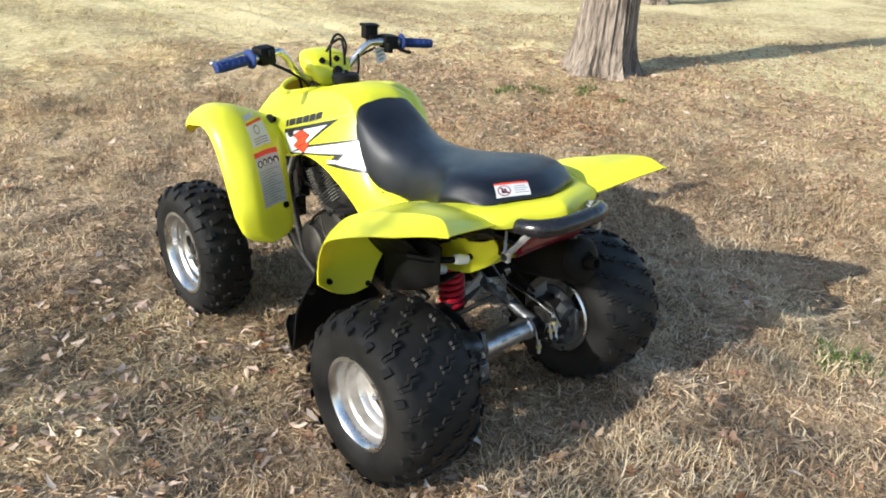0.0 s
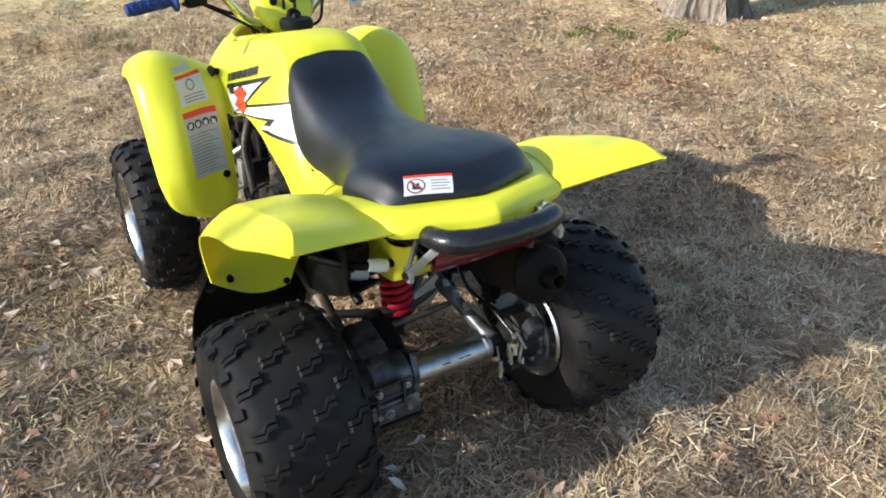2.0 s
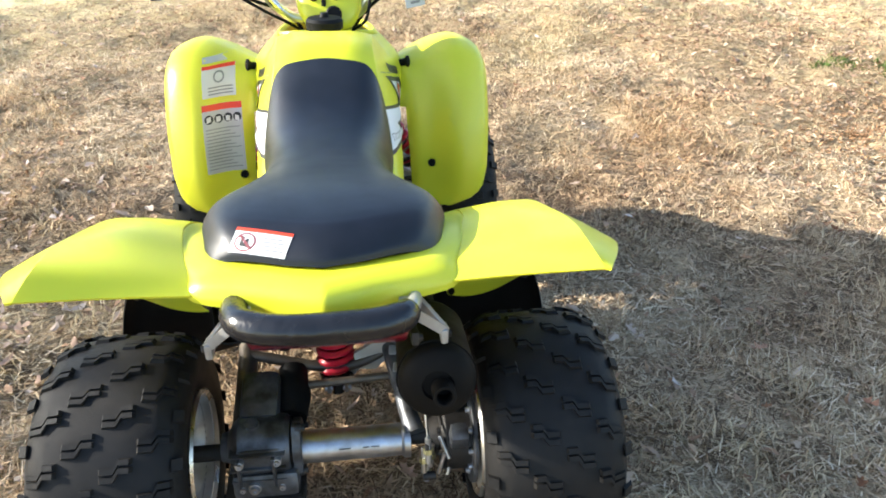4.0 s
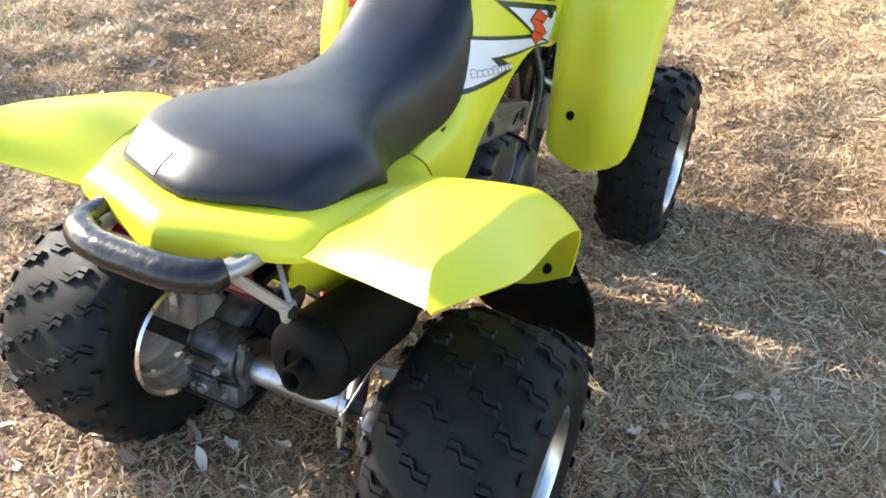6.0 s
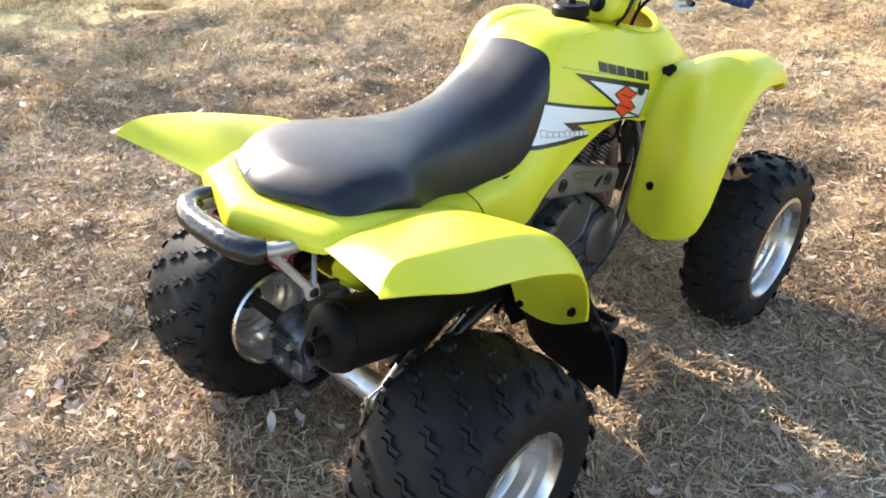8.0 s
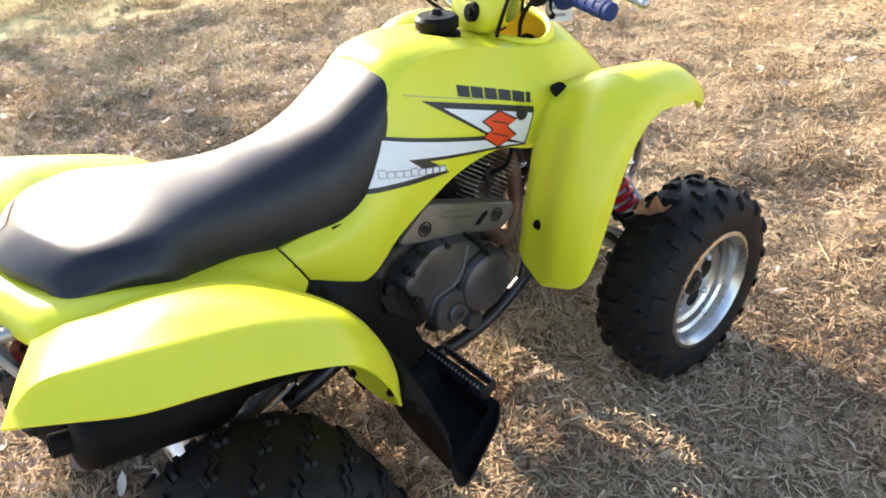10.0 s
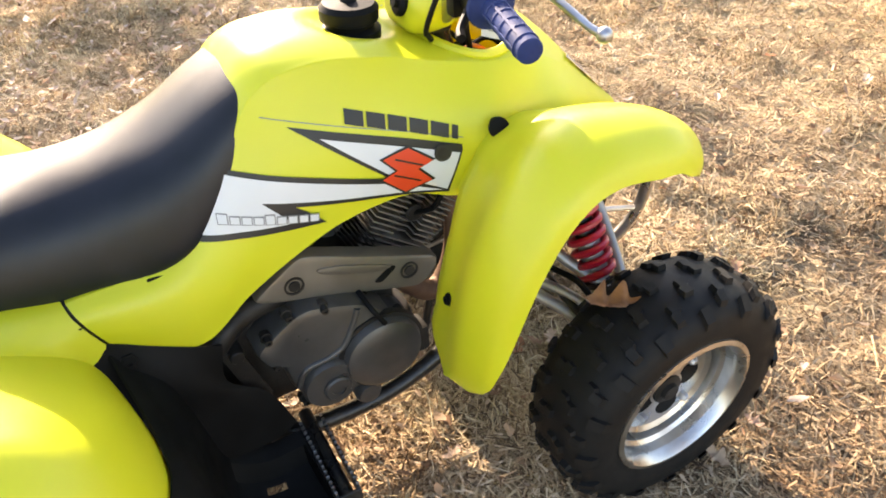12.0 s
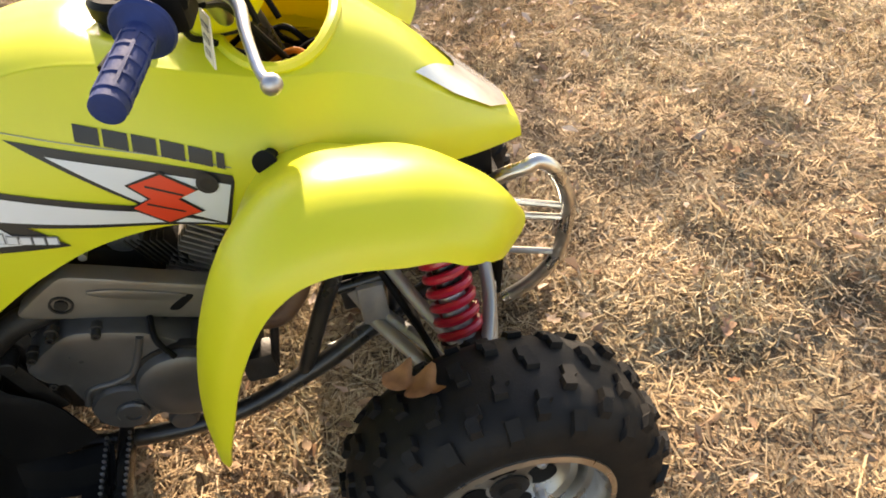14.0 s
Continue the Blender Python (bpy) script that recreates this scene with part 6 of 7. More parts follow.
tagm = part("paper_tag", box_bm((0.222, 0.878, 0.845), (0.050, 0.0016, 0.050), 0.0, (-12, -8, 14)), LABEL, quad, "small white printed tag hung from the handlebar")
for k in range(3):
    part("tag_print", join(bmesh.new(), box_bm((0, -0.0014, 0.012 - k * 0.013), (0.036 - 0.006 * k, 0.0008, 0.006), 0.0), pose(0.222, 0.878, 0.845, -12, -8, 14)), INK_GREY, tagm)

# ---- bolts, plugs and prints on the bodywork ----
for s in (1, -1):
    part("fender_bolt", bolt_bm((0.298, 0.822, 0.599) if s > 0 else (-0.319, 0.826, 0.625), (0, -1, 0.45), 0.009, 0.008), CHROME, quad)
    part("fender_bolt", bolt_bm((0.258, 0.768, 0.440) if s > 0 else (-0.231, 0.768, 0.428), (0, -1, 0.2), 0.008, 0.006), BLACK, quad)
    part("rubber_plug", lathe_bm([(0, -0.02), (0.009, -0.02), (0.010, 0.010), (0.015, 0.015), (0.0155, 0.020), (0.008, 0.022), (0, 0.022)], along(P(s, 0.190, 0.897, 0.672), P(s, 0.30, 0.86, 0.70)), 18), BLACK, quad, "black rubber plug")

TREE_TANK = tree_of(TANK)


def side_print(name, poly, mat, s, lift, label=""):
    m = Matrix(((0, 0, 1, s * 0.20), (1, 0, 0, 0), (0, 1, 0, 0), (0, 0, 0, 1)))
    bm = lay_on(outline_bm(poly, 0.007), m, (-s, 0, 0), TREE_TANK, lift + 0.0006)
    return part(name, bm, mat, TANK, label)


for s in (1, -1):
    # black strip added inside the joint so that the gap reads dark
    part("joint_backing", tube_bm([P(s, 0.1455, 0.3035, 0.510), P(s, 0.1465, 0.291, 0.538), P(s, 0.139, 0.2795, 0.563), P(s, 0.118, 0.272, 0.574)], 0.0045, 8), INK, TANK, "black strip added behind the gap between the tank and tail covers to keep it dark")
    side_print("dart_outline", ((0.607, 0.733), (0.846, 0.650), (0.846, 0.641), (0.822, 0.575), (0.735, 0.623)), INK, s, 0.0010, "black outline of the side stripe")
    side_print("dart_fill", ((0.645, 0.709), (0.841, 0.6385), (0.8185, 0.580), (0.738, 0.6265)), WHITE, s, 0.0026, "white side stripe")
    side_print("band_outline", ((0.517, 0.6945), (0.732, 0.6260), (0.822, 0.5860), (0.822, 0.5740), (0.590, 0.6265), (0.605, 0.6150), (0.628, 0.5900), (0.428, 0.609)), INK, s, 0.0014, "black outline of the side stripe")
    side_print("band_fill", ((0.514, 0.6885), (0.724, 0.6205), (0.812, 0.5810), (0.548, 0.6440), (0.583, 0.6050), (0.436, 0.6175)), WHITE, s, 0.0030, "white side stripe")
    side_print("emblem_outline", ((0.764, 0.669), (0.803, 0.639), (0.778, 0.631), (0.800, 0.606), (0.752, 0.593), (0.714, 0.629), (0.739, 0.637), (0.719, 0.660)), INK, s, 0.0038)
    for a, b in (((0.741, 0.6535), (0.781, 0.6335)), ((0.736, 0.6300), (0.776, 0.6085))):
        side_print("emblem_slit", (a, (a[0] + 0.0015, a[1] + 0.0022), (b[0] + 0.0015, b[1] + 0.0022), b), INK, s, 0.0050)
    side_print("emblem", ((0.764, 0.6655), (0.798, 0.638), (0.774, 0.630), (0.795, 0.606), (0.752, 0.597), (0.719, 0.6285), (0.743, 0.637), (0.724, 0.6585)), ORANGE, s, 0.0044, "orange-red angular emblem")
    for r, mat, lift in ((0.0135, INK, 0.0052), (0.0085, DARK_METAL, 0.0060)):
        side_print("panel_screw", [(0.814 + r * math.cos(math.pi * k / 8), 0.6455 + r * math.sin(math.pi * k / 8)) for k in range(16)], mat, s, lift)
    for k in range(6):
        y0 = 0.684 + 0.0295 * k
        z0 = 0.7185 - 0.0112 * k
        w = 0.0255 if k < 5 else 0.009
        side_print("letter_bar", ((y0, z0), (y0 + w, z0 - 0.0095 * w / 0.024), (y0 + w + 0.004, z0 + 0.0195 - 0.0095 * w / 0.024), (y0 + 0.004, z0 + 0.0195)), INK, s, 0.0012)
    for k in range(9):
        y0, z0, w = 0.4875 + 0.0147 * k, 0.6285 - 0.0034 * k, 0.0123
        h = 0.0125 if k in (0, 4) else 0.0095
        side_print("name_bar", ((y0 - 0.0012, z0 - 0.0014), (y0 + w + 0.0004, z0 - 0.0042), (y0 + w + 0.0022, z0 + h - 0.0012), (y0 + 0.0010, z0 + h + 0.0016)), INK_GREY, s, 0.0038)
        side_print("name_bar", ((y0, z0), (y0 + w - 0.0012, z0 - 0.0026), (y0 + w + 0.0006, z0 + h - 0.0026), (y0 + 0.0018, z0 + h)), WHITE, s, 0.0046)

TREE_FL = tree_of(FFL)


def back_print(name, x0, x1, z0, z1, mat, tree, parent, lift, label="", slant=0.0, y=0.5, round_n=0):
    if round_n:
        c = ((x0 + x1) / 2, (z0 + z1) / 2)
        r = (x1 - x0) / 2
        poly = [(c[0] + r * math.cos(2 * math.pi * k / round_n), c[1] + r * math.sin(2 * math.pi * k / round_n)) for k in range(round_n)]
    else:
        poly = [(x0, z0), (x1, z0 + slant), (x1, z1 + slant), (x0, z1)]
    m = Matrix(((1, 0, 0, 0), (0, 0, -1, y), (0, 1, 0, 0), (0, 0, 0, 1)))
    bm = lay_on(outline_bm(poly, 0.02), m, (0, 1, 0), tree, lift)
    return part(name, bm, mat, parent, label)


lb = back_print("warning_label", -0.314, -0.236, 0.618, 0.684, LABEL, TREE_FL, FFL, 0.0012, "white warning label on the fender", y=0.6)
back_print("label_ring", -0.288, -0.262, 0.648, 0.674, INK_GREY, TREE_FL, lb, 0.002, round_n=18, y=0.6)
back_print("label_ring", -0.284, -0.266, 0.652, 0.670, LABEL, TREE_FL, lb, 0.0026, round_n=18, y=0.6)
back_print("label_header", -0.313, -0.237, 0.678, 0.685, ORANGE, TREE_FL, lb, 0.002, y=0.6)
for k in range(3):
    back_print("label_line", -0.300, -0.243, 0.624 + k * 0.007, 0.627 + k * 0.007, INK_GREY, TREE_FL, lb, 0.002, y=0.6)
back_print("small_label", -0.312, -0.256, 0.690, 0.702, LABEL_GREY, TREE_FL, FFL, 0.0012, "small silver label on the fender", y=0.6)
lb = back_print("warning_label", -0.318, -0.224, 0.440, 0.604, LABEL_GREY, TREE_FL, FFL, 0.0012, "grey printed warning label on the fender", y=0.6)
back_print("label_header", -0.318, -0.224, 0.590, 0.604, ORANGE, TREE_FL, lb, 0.002, y=0.6)
for k in range(4):
    back_print("label_ring", -0.3135 + 0.0222 * k, -0.2925 + 0.0222 * k, 0.560, 0.581, INK, TREE_FL, lb, 0.002, round_n=14, y=0.6)
    back_print("label_symbol", -0.3085 + 0.0222 * k, -0.2985 + 0.0222 * k, 0.563, 0.575, LABEL, TREE_FL, lb, 0.0026, y=0.6, slant=0.003 - 0.002 * k)
for k in range(13):
    back_print("label_line", -0.312, -0.232 - 0.012 * ((k * 7) % 3), 0.450 + k * 0.008, 0.4525 + k * 0.008, INK_GREY, TREE_FL, lb, 0.002, y=0.6)

TREE_SEAT = tree_of(SEAT)


def seat_print(name, f0, f1, g0, g1, mat, parent, lift, label="", round_n=0):
    """A print on the sloping back of the seat; f runs along the label, g up it."""
    def at(f, g):
        low, high = (-0.138 + 0.083 * f, 0.3690 - 0.025 * f), (-0.124 + 0.083 * f, 0.4066 - 0.025 * f)
        return (low[0] * (1 - g) + high[0] * g, low[1] * (1 - g) + high[1] * g)
    if round_n:
        poly = [at((f0 + f1) / 2 + (f1 - f0) / 2 * math.cos(2 * math.pi * k / round_n), (g0 + g1) / 2 + (g1 - g0) / 2 * math.sin(2 * math.pi * k / round_n)) for k in range(round_n)]
    else:
        poly = [at(f0, g0), at(f1, g0), at(f1, g1), at(f0, g1)]
    m = Matrix(((1, 0, 0, 0), (0, 0.8, -0.6, 0), (0, 0.6, 0.8, 0), (0, 0, 0, 1)))
    m = Matrix.Translation(Vector((0, -0.6, 0.8)) * 0.62) @ m
    return part(name, lay_on(outline_bm(poly, 0.005), m, (0, 0.6, -0.8), TREE_SEAT, lift), mat, parent, label)


def seat_slash(a, b, half, mat, parent, lift):
    """A slanting bar on the seat label, from a to b in the label's own measure."""
    steps = [(a[0] + (b[0] - a[0]) * k / 6, a[1] + (b[1] - a[1]) * k / 6) for k in range(7)]
    for (f0, g0), (f1, g1) in zip(steps, steps[1:]):
        seat_print("label_slash", min(f0, f1) - half * 0.5, max(f0, f1) + half * 0.5, min(g0, g1), max(g0, g1), mat, parent, lift)


lb = seat_print("seat_label", 0, 1, 0, 1, LABEL, SEAT, 0.0011, "white warning label on the back of the seat")
seat_print("label_header", 0, 1, 0.86, 1, ORANGE, lb, 0.0014)
seat_print("label_ring", 0.05, 0.43, 0.06, 0.80, MAROON, lb, 0.0014, round_n=24)
seat_print("label_ring", 0.082, 0.398, 0.122, 0.738, LABEL, lb, 0.0017, round_n=24)
for f0, f1, g0, g1 in ((0.16, 0.21, 0.26, 0.62), (0.20, 0.31, 0.24, 0.40), (0.25, 0.30, 0.38, 0.56), (0.29, 0.345, 0.22, 0.32)):
    seat_print("label_symbol", f0, f1, g0, g1, INK, lb, 0.0020)
seat_slash((0.125, 0.66), (0.355, 0.20), 0.026, MAROON, lb, 0.0023)
for k in range(4):
    seat_print("label_line", 0.54, 0.94 - 0.06 * (k % 2), 0.18 + 0.15 * k, 0.24 + 0.15 * k, INK_GREY, lb, 0.0014)
for s in (1, -1):
    side_print("panel_seam", ((0.578, 0.7500), (0.700, 0.7085), (0.848, 0.6595), (0.848, 0.6608), (0.700, 0.7098), (0.578, 0.7513)), INK_GREY, s, 0.0008)


# ---- the ground: one sheet to the horizon, then thatch, grass and leaves ----
CELLS = np.random.default_rng(9).random((97, 97))


def lumps(x, y, size):
    """Smooth random lumps between 0 and 1, about size metres across."""
    u, w = x / size + 4850.3, y / size + 4850.7
    i, j = np.floor(u).astype(int), np.floor(w).astype(int)
    f, h = u - i, w - j
    f, h = f * f * (3 - 2 * f), h * h * (3 - 2 * h)
    a, b = CELLS[i % 97, j % 97], CELLS[(i + 1) % 97, j % 97]
    c, d = CELLS[i % 97, (j + 1) % 97], CELLS[(i + 1) % 97, (j + 1) % 97]
    return (a * (1 - f) + b * f) * (1 - h) + (c * (1 - f) + d * f) * h


def lie(x, y):
    """Height of the ground: tussocky turf, flat where the tyres press it, rising gently towards the big tree."""
    x, y = np.asarray(x, float), np.asarray(y, float)
    rough = 0.050 * (lumps(x, y, 0.46) - 0.5) + 0.048 * (lumps(x + 7, y - 3, 0.18) - 0.5) + 0.018 * (lumps(x - 5, y + 9, 0.075) - 0.5)
    near = np.ones_like(x)
    pressed = np.zeros_like(x)
    for wx, wy, sink in ((0.374, 0.02, 0.0), (-0.374, 0.02, 0.0), (0.392, 1.105, 0.018), (-0.380, 1.105, 0.018)):
        spot = np.exp(-((x - wx) ** 2 + (y - wy) ** 2) / 0.04)
        near, pressed = near * (1 - spot), pressed + sink * spot
    far = np.clip(1.5 - np.hypot(x, y) / 14, 0.15, 1)
    t = np.clip((0.85 * x + 0.53 * y - 1.1) / 2.6, 0, 1)
    return -0.030 - pressed + rough * near * far + 0.13 * t * t * (3 - 2 * t)


def ground():
    out = 4.2 * np.exp(np.linspace(0, math.log(110), 46))[1:]
    c = np.concatenate([-out[::-1], np.linspace(-4.2, 4.2, 193), out])
    n = len(c)
    xx, yy = np.meshgrid(c + 0.3, c + 0.8, indexing="ij")
    v = np.stack([xx, yy, lie(xx, yy)], axis=-1).reshape(-1, 3)
    f = [(i * n + j, (i + 1) * n + j, (i + 1) * n + j + 1, i * n + j + 1) for i in range(n - 1) for j in range(n - 1)]
    ob = part("ground", (v, f), SOIL)
    return tagged(ob, "dry winter lawn of straw-coloured thatch over brown soil", "ground", kind="structure")


ground()
TINTS = ((0.9, 0.50, 0.66, (0.95, 0.82, 0.68), 0.7), (1.7, 0.52, 0.68, (0.80, 0.75, 0.72), 0.7), (3.4, 0.54, 0.70, (0.70, 0.63, 0.58), 0.75), (0.5, 0.57, 0.72, (0.80, 0.95, 0.58), 0.35))
STRAW = random_mix("dry_grass", ((0.11, 0.074, 0.046), (0.28, 0.192, 0.116), (0.50, 0.37, 0.228), (0.70, 0.565, 0.375), (0.46, 0.36, 0.205), (0.83, 0.71, 0.52)), 0.7, translucent=0.2, patch=0.22, tints=TINTS)
PALE = random_mix("pale_dry_grass", ((0.24, 0.17, 0.10), (0.44, 0.335, 0.205), (0.60, 0.485, 0.305), (0.70, 0.59, 0.39), (0.52, 0.435, 0.245), (0.78, 0.68, 0.48)), 0.7, translucent=0.2, patch=0.22, tints=TINTS[:3])
rng = np.random.default_rng(5)


def blades(name, count, x0, x1, y0, y1, length, width, mat, label, keep=None, flat=0.5, clump=0.07):
    """Grass blades as one mesh: bent strips, most of them lying over."""
    x, y = rng.uniform(x0, x1, count), rng.uniform(y0, y1, count)
    if keep is not None:
        ok = keep(x, y)
        x, y = x[ok], y[ok]
    # clumps: taller and denser tufts with thin places between
    tuft = np.clip(1.5 * (0.6 * lumps(x + 3, y + 1, clump) + 0.4 * lumps(x, y, clump * 2.7)) - 0.25, 0, 1)
    ok = rng.random(len(x)) < 0.22 + 0.95 * tuft
    x, y, tuft = x[ok], y[ok], tuft[ok]
    n = len(x)
    base = np.stack([x, y, lie(x, y) - 0.003], 1)
    az = rng.uniform(0, 2 * np.pi, n)
    ln = length * rng.uniform(0.45, 1.3, n) * (0.4 + 1.2 * tuft)
    el = np.clip(rng.normal(flat - 0.15 + 0.45 * tuft, 0.35, n), 0.05, 1.45)
    d1 = np.stack([np.cos(az) * np.cos(el), np.sin(az) * np.cos(el), np.sin(el)], 1)
    az2, el2 = az + rng.normal(0, 0.5, n), el - rng.uniform(0.1, 0.9, n)
    d2 = np.stack([np.cos(az2) * np.cos(el2), np.sin(az2) * np.cos(el2), np.sin(el2)], 1)
    side = np.stack([-np.sin(az), np.cos(az), rng.normal(0, 0.3, n)], 1) * (width * rng.uniform(0.6, 1.3, n))[:, None]
    mid = base + d1 * (ln * 0.5)[:, None]
    tip = mid + d2 * (ln * 0.5)[:, None]
    tip[:, 2] = np.maximum(tip[:, 2], base[:, 2] + 0.004)
    v = np.stack([base - side, base + side, mid + side * 0.8, mid - side * 0.8, tip], 1).reshape(-1, 3)
    me = bpy.data.meshes.new(name)
    me.vertices.add(n * 5)
    me.vertices.foreach_set("co", v.astype(np.float32).ravel())
    loops = (np.arange(n)[:, None] * 5 + np.array([0, 1, 2, 3, 3, 2, 4])).ravel().astype(np.int32)
    me.loops.add(len(loops))
    me.loops.foreach_set("vertex_index", loops)
    me.polygons.add(n * 2)
    start = (np.arange(n)[:, None] * 7 + np.array([0, 4])).ravel().astype(np.int32)
    me.polygons.foreach_set("loop_start", start)
    me.update(calc_edges=True)
    me.validate()
    me.materials.append(mat)
    return tagged(new(name, me), label, "grass", kind="stuff")


def fade(r0, r1, r2, r3):
    """Keeps a ring whose two borders are ragged."""
    def keep(x, y):
        r = np.hypot(x - 0.2, y - 0.8) + 0.35 * np.sin(2.3 * x + 1.1 * y) + 0.2 * np.sin(5.1 * y - 3.3 * x)
        p = np.clip((r - r0) / (r1 - r0), 0, 1) * np.clip((r3 - r) / (r3 - r2), 0, 1)
        # trodden, thinner turf round the big tree
        p *= 0.35 + 0.65 * np.clip((np.hypot(x - 3.9, y - 2.4) + 0.5 * np.sin(1.9 * x + 2.3 * y) - 1.2) / 1.4, 0, 1)
        return rng.random(len(x)) < p
    return keep


blades("short_grass", 470000, -3.4, 3.8, -2.7, 4.3, 0.048, 0.0017, STRAW, "short dry matted straw-coloured grass", fade(-2, -1, 2.0, 3.9), flat=0.42, clump=0.11)
GREENISH = random_mix("pale_green_grass", ((0.32, 0.25, 0.13), (0.47, 0.385, 0.215), (0.60, 0.505, 0.29), (0.67, 0.58, 0.36), (0.46, 0.43, 0.20), (0.72, 0.63, 0.42)), 0.8, translucent=0.2, patch=0.25, tints=((0.55, 0.50, 0.68, (0.74, 0.92, 0.48), 0.6), (0.8, 0.56, 0.70, (0.84, 0.68, 0.55), 0.6), (5.0, 0.50, 0.66, (0.58, 0.52, 0.42), 0.8), (11.0, 0.52, 0.66, (0.55, 0.50, 0.42), 0.7)))


THATCH = random_mix("thatch", ((0.12, 0.078, 0.050), (0.27, 0.180, 0.110), (0.47, 0.335, 0.202), (0.63, 0.48, 0.305), (0.38, 0.268, 0.160), (0.75, 0.60, 0.42)), 0.8, patch=0.25, tints=TINTS)


def thatch(count, cx, cy, reach, length, width):
    """Dead stalks lying flat in a mat, as one mesh of thin strips."""
    r = reach * rng.random(count) ** 0.62
    a = rng.uniform(0, 2 * np.pi, count)
    x, y = cx + r * np.cos(a), cy + r * np.sin(a)
    z = lie(x, y) + rng.uniform(0.001, 0.014, count)
    az = rng.uniform(0, 2 * np.pi, count)
    ln = length * rng.uniform(0.4, 1.3, count) / 2
    wd = width * rng.uniform(0.6, 1.4, count) / 2
    rise, roll = rng.normal(0, 0.22, count), rng.normal(0, 0.4, count)
    d = np.stack([np.cos(az) * ln, np.sin(az) * ln, rise * ln], 1)
    e = np.stack([-np.sin(az) * wd, np.cos(az) * wd, roll * wd], 1)
    c = np.stack([x, y, z], 1)
    v = np.stack([c - d - e, c - d + e, c + d + 0.4 * e, c + d - 0.4 * e], 1).reshape(-1, 3)
    me = bpy.data.meshes.new("thatch")
    me.vertices.add(count * 4)
    me.vertices.foreach_set("co", v.astype(np.float32).ravel())
    me.loops.add(count * 4)
    me.loops.foreach_set("vertex_index", np.arange(count * 4, dtype=np.int32))
    me.polygons.add(count)
    me.polygons.foreach_set("loop_start", np.arange(0, count * 4, 4, dtype=np.int32))
    me.update(calc_edges=True)
    me.validate()
    me.materials.append(THATCH)
    return tagged(new("thatch", me), "matted dead straw stalks lying between the grass", "thatch", kind="stuff")


thatch(380000, 0.3, 0.8, 4.6, 0.041, 0.0034)
# where pale blades put the sunlit brightness of the left lawn into colour
def sunny_side(x, y):
    edge = x + 1.15 + 0.35 * np.sin(2.1 * y) + 0.25 * np.sin(5.3 * y + 1.0) + 0.5 * (lumps(x, y, 0.35) - 0.5)
    return rng.random(len(x)) < np.clip(-edge / 0.9, 0, 1) * np.clip((4.6 + edge) / 1.0, 0, 1)


blades("pale_tufts", 190000, -5.2, -0.6, -1.6, 4.2, 0.050, 0.0021, PALE, "pale straw tufts that lighten the sunny left of the lawn", sunny_side, flat=0.34, clump=0.15)
blades("lawn_grass", 240000, -5.5, 6, -5, 6.5, 0.046, 0.0024, PALE, "dry straw-coloured lawn grass", fade(1.4, 3.2, 3.9, 5.4), flat=0.34, clump=0.16)
blades("pale_lawn_grass", 270000, -8, 8.5, -7, 9, 0.046, 0.0026, GREENISH, "pale yellow-green lawn grass", fade(3.6, 5.0, 7.2, 8.0), flat=0.3, clump=0.22)
blades("far_grass", 230000, -14, 14.5, -13, 15, 0.065, 0.0048, GREENISH, "pale yellow-green lawn grass farther off", fade(6.8, 7.6, 12.5, 14), flat=0.25, clump=0.45)


GREEN = random_mix("green_grass", ((0.12, 0.13, 0.04), (0.24, 0.25, 0.08), (0.40, 0.38, 0.15), (0.20, 0.24, 0.07), (0.52, 0.46, 0.22)), 0.8, translucent=0.2, patch=0.25, tints=((5.5, 0.48, 0.64, (0.60, 0.55, 0.45), 0.8), (12.0, 0.52, 0.66, (0.55, 0.55, 0.45), 0.7)))
blades("green_grass", 150000, -14, -3.6, -2, 8.5, 0.055, 0.0036, GREEN, "short green lawn grass among straw", lambda x, y: np.hypot(x + 9, y - 3) + 0.5 * np.sin(3 * y) < 5.0 + 0.8 * (rng.random(len(x)) - 0.5), clump=0.4)


WEED = random_mix("green_weed", ((0.045, 0.085, 0.02), (0.09, 0.15, 0.035), (0.16, 0.21, 0.06), (0.07, 0.12, 0.03)), 0.6, translucent=0.25)
for wx, wy, reach, count in ((2.60, 2.48, 0.16, 420), (2.88, 2.36, 0.20, 700), (3.10, 2.18, 0.15, 480), (3.12, 1.80, 0.10, 380), (1.15, -0.55, 0.16, 260)):
    blades("weed", count * 3, wx - reach, wx + reach, wy - reach, wy + reach, 0.045, 0.0032, WEED, "low green weeds in the dry lawn", lambda x, y: np.hypot(x - wx, (y - wy) * 1.3) < reach * (0.5 + 0.5 * rng.random(len(x))), flat=0.6, clump=0.05)


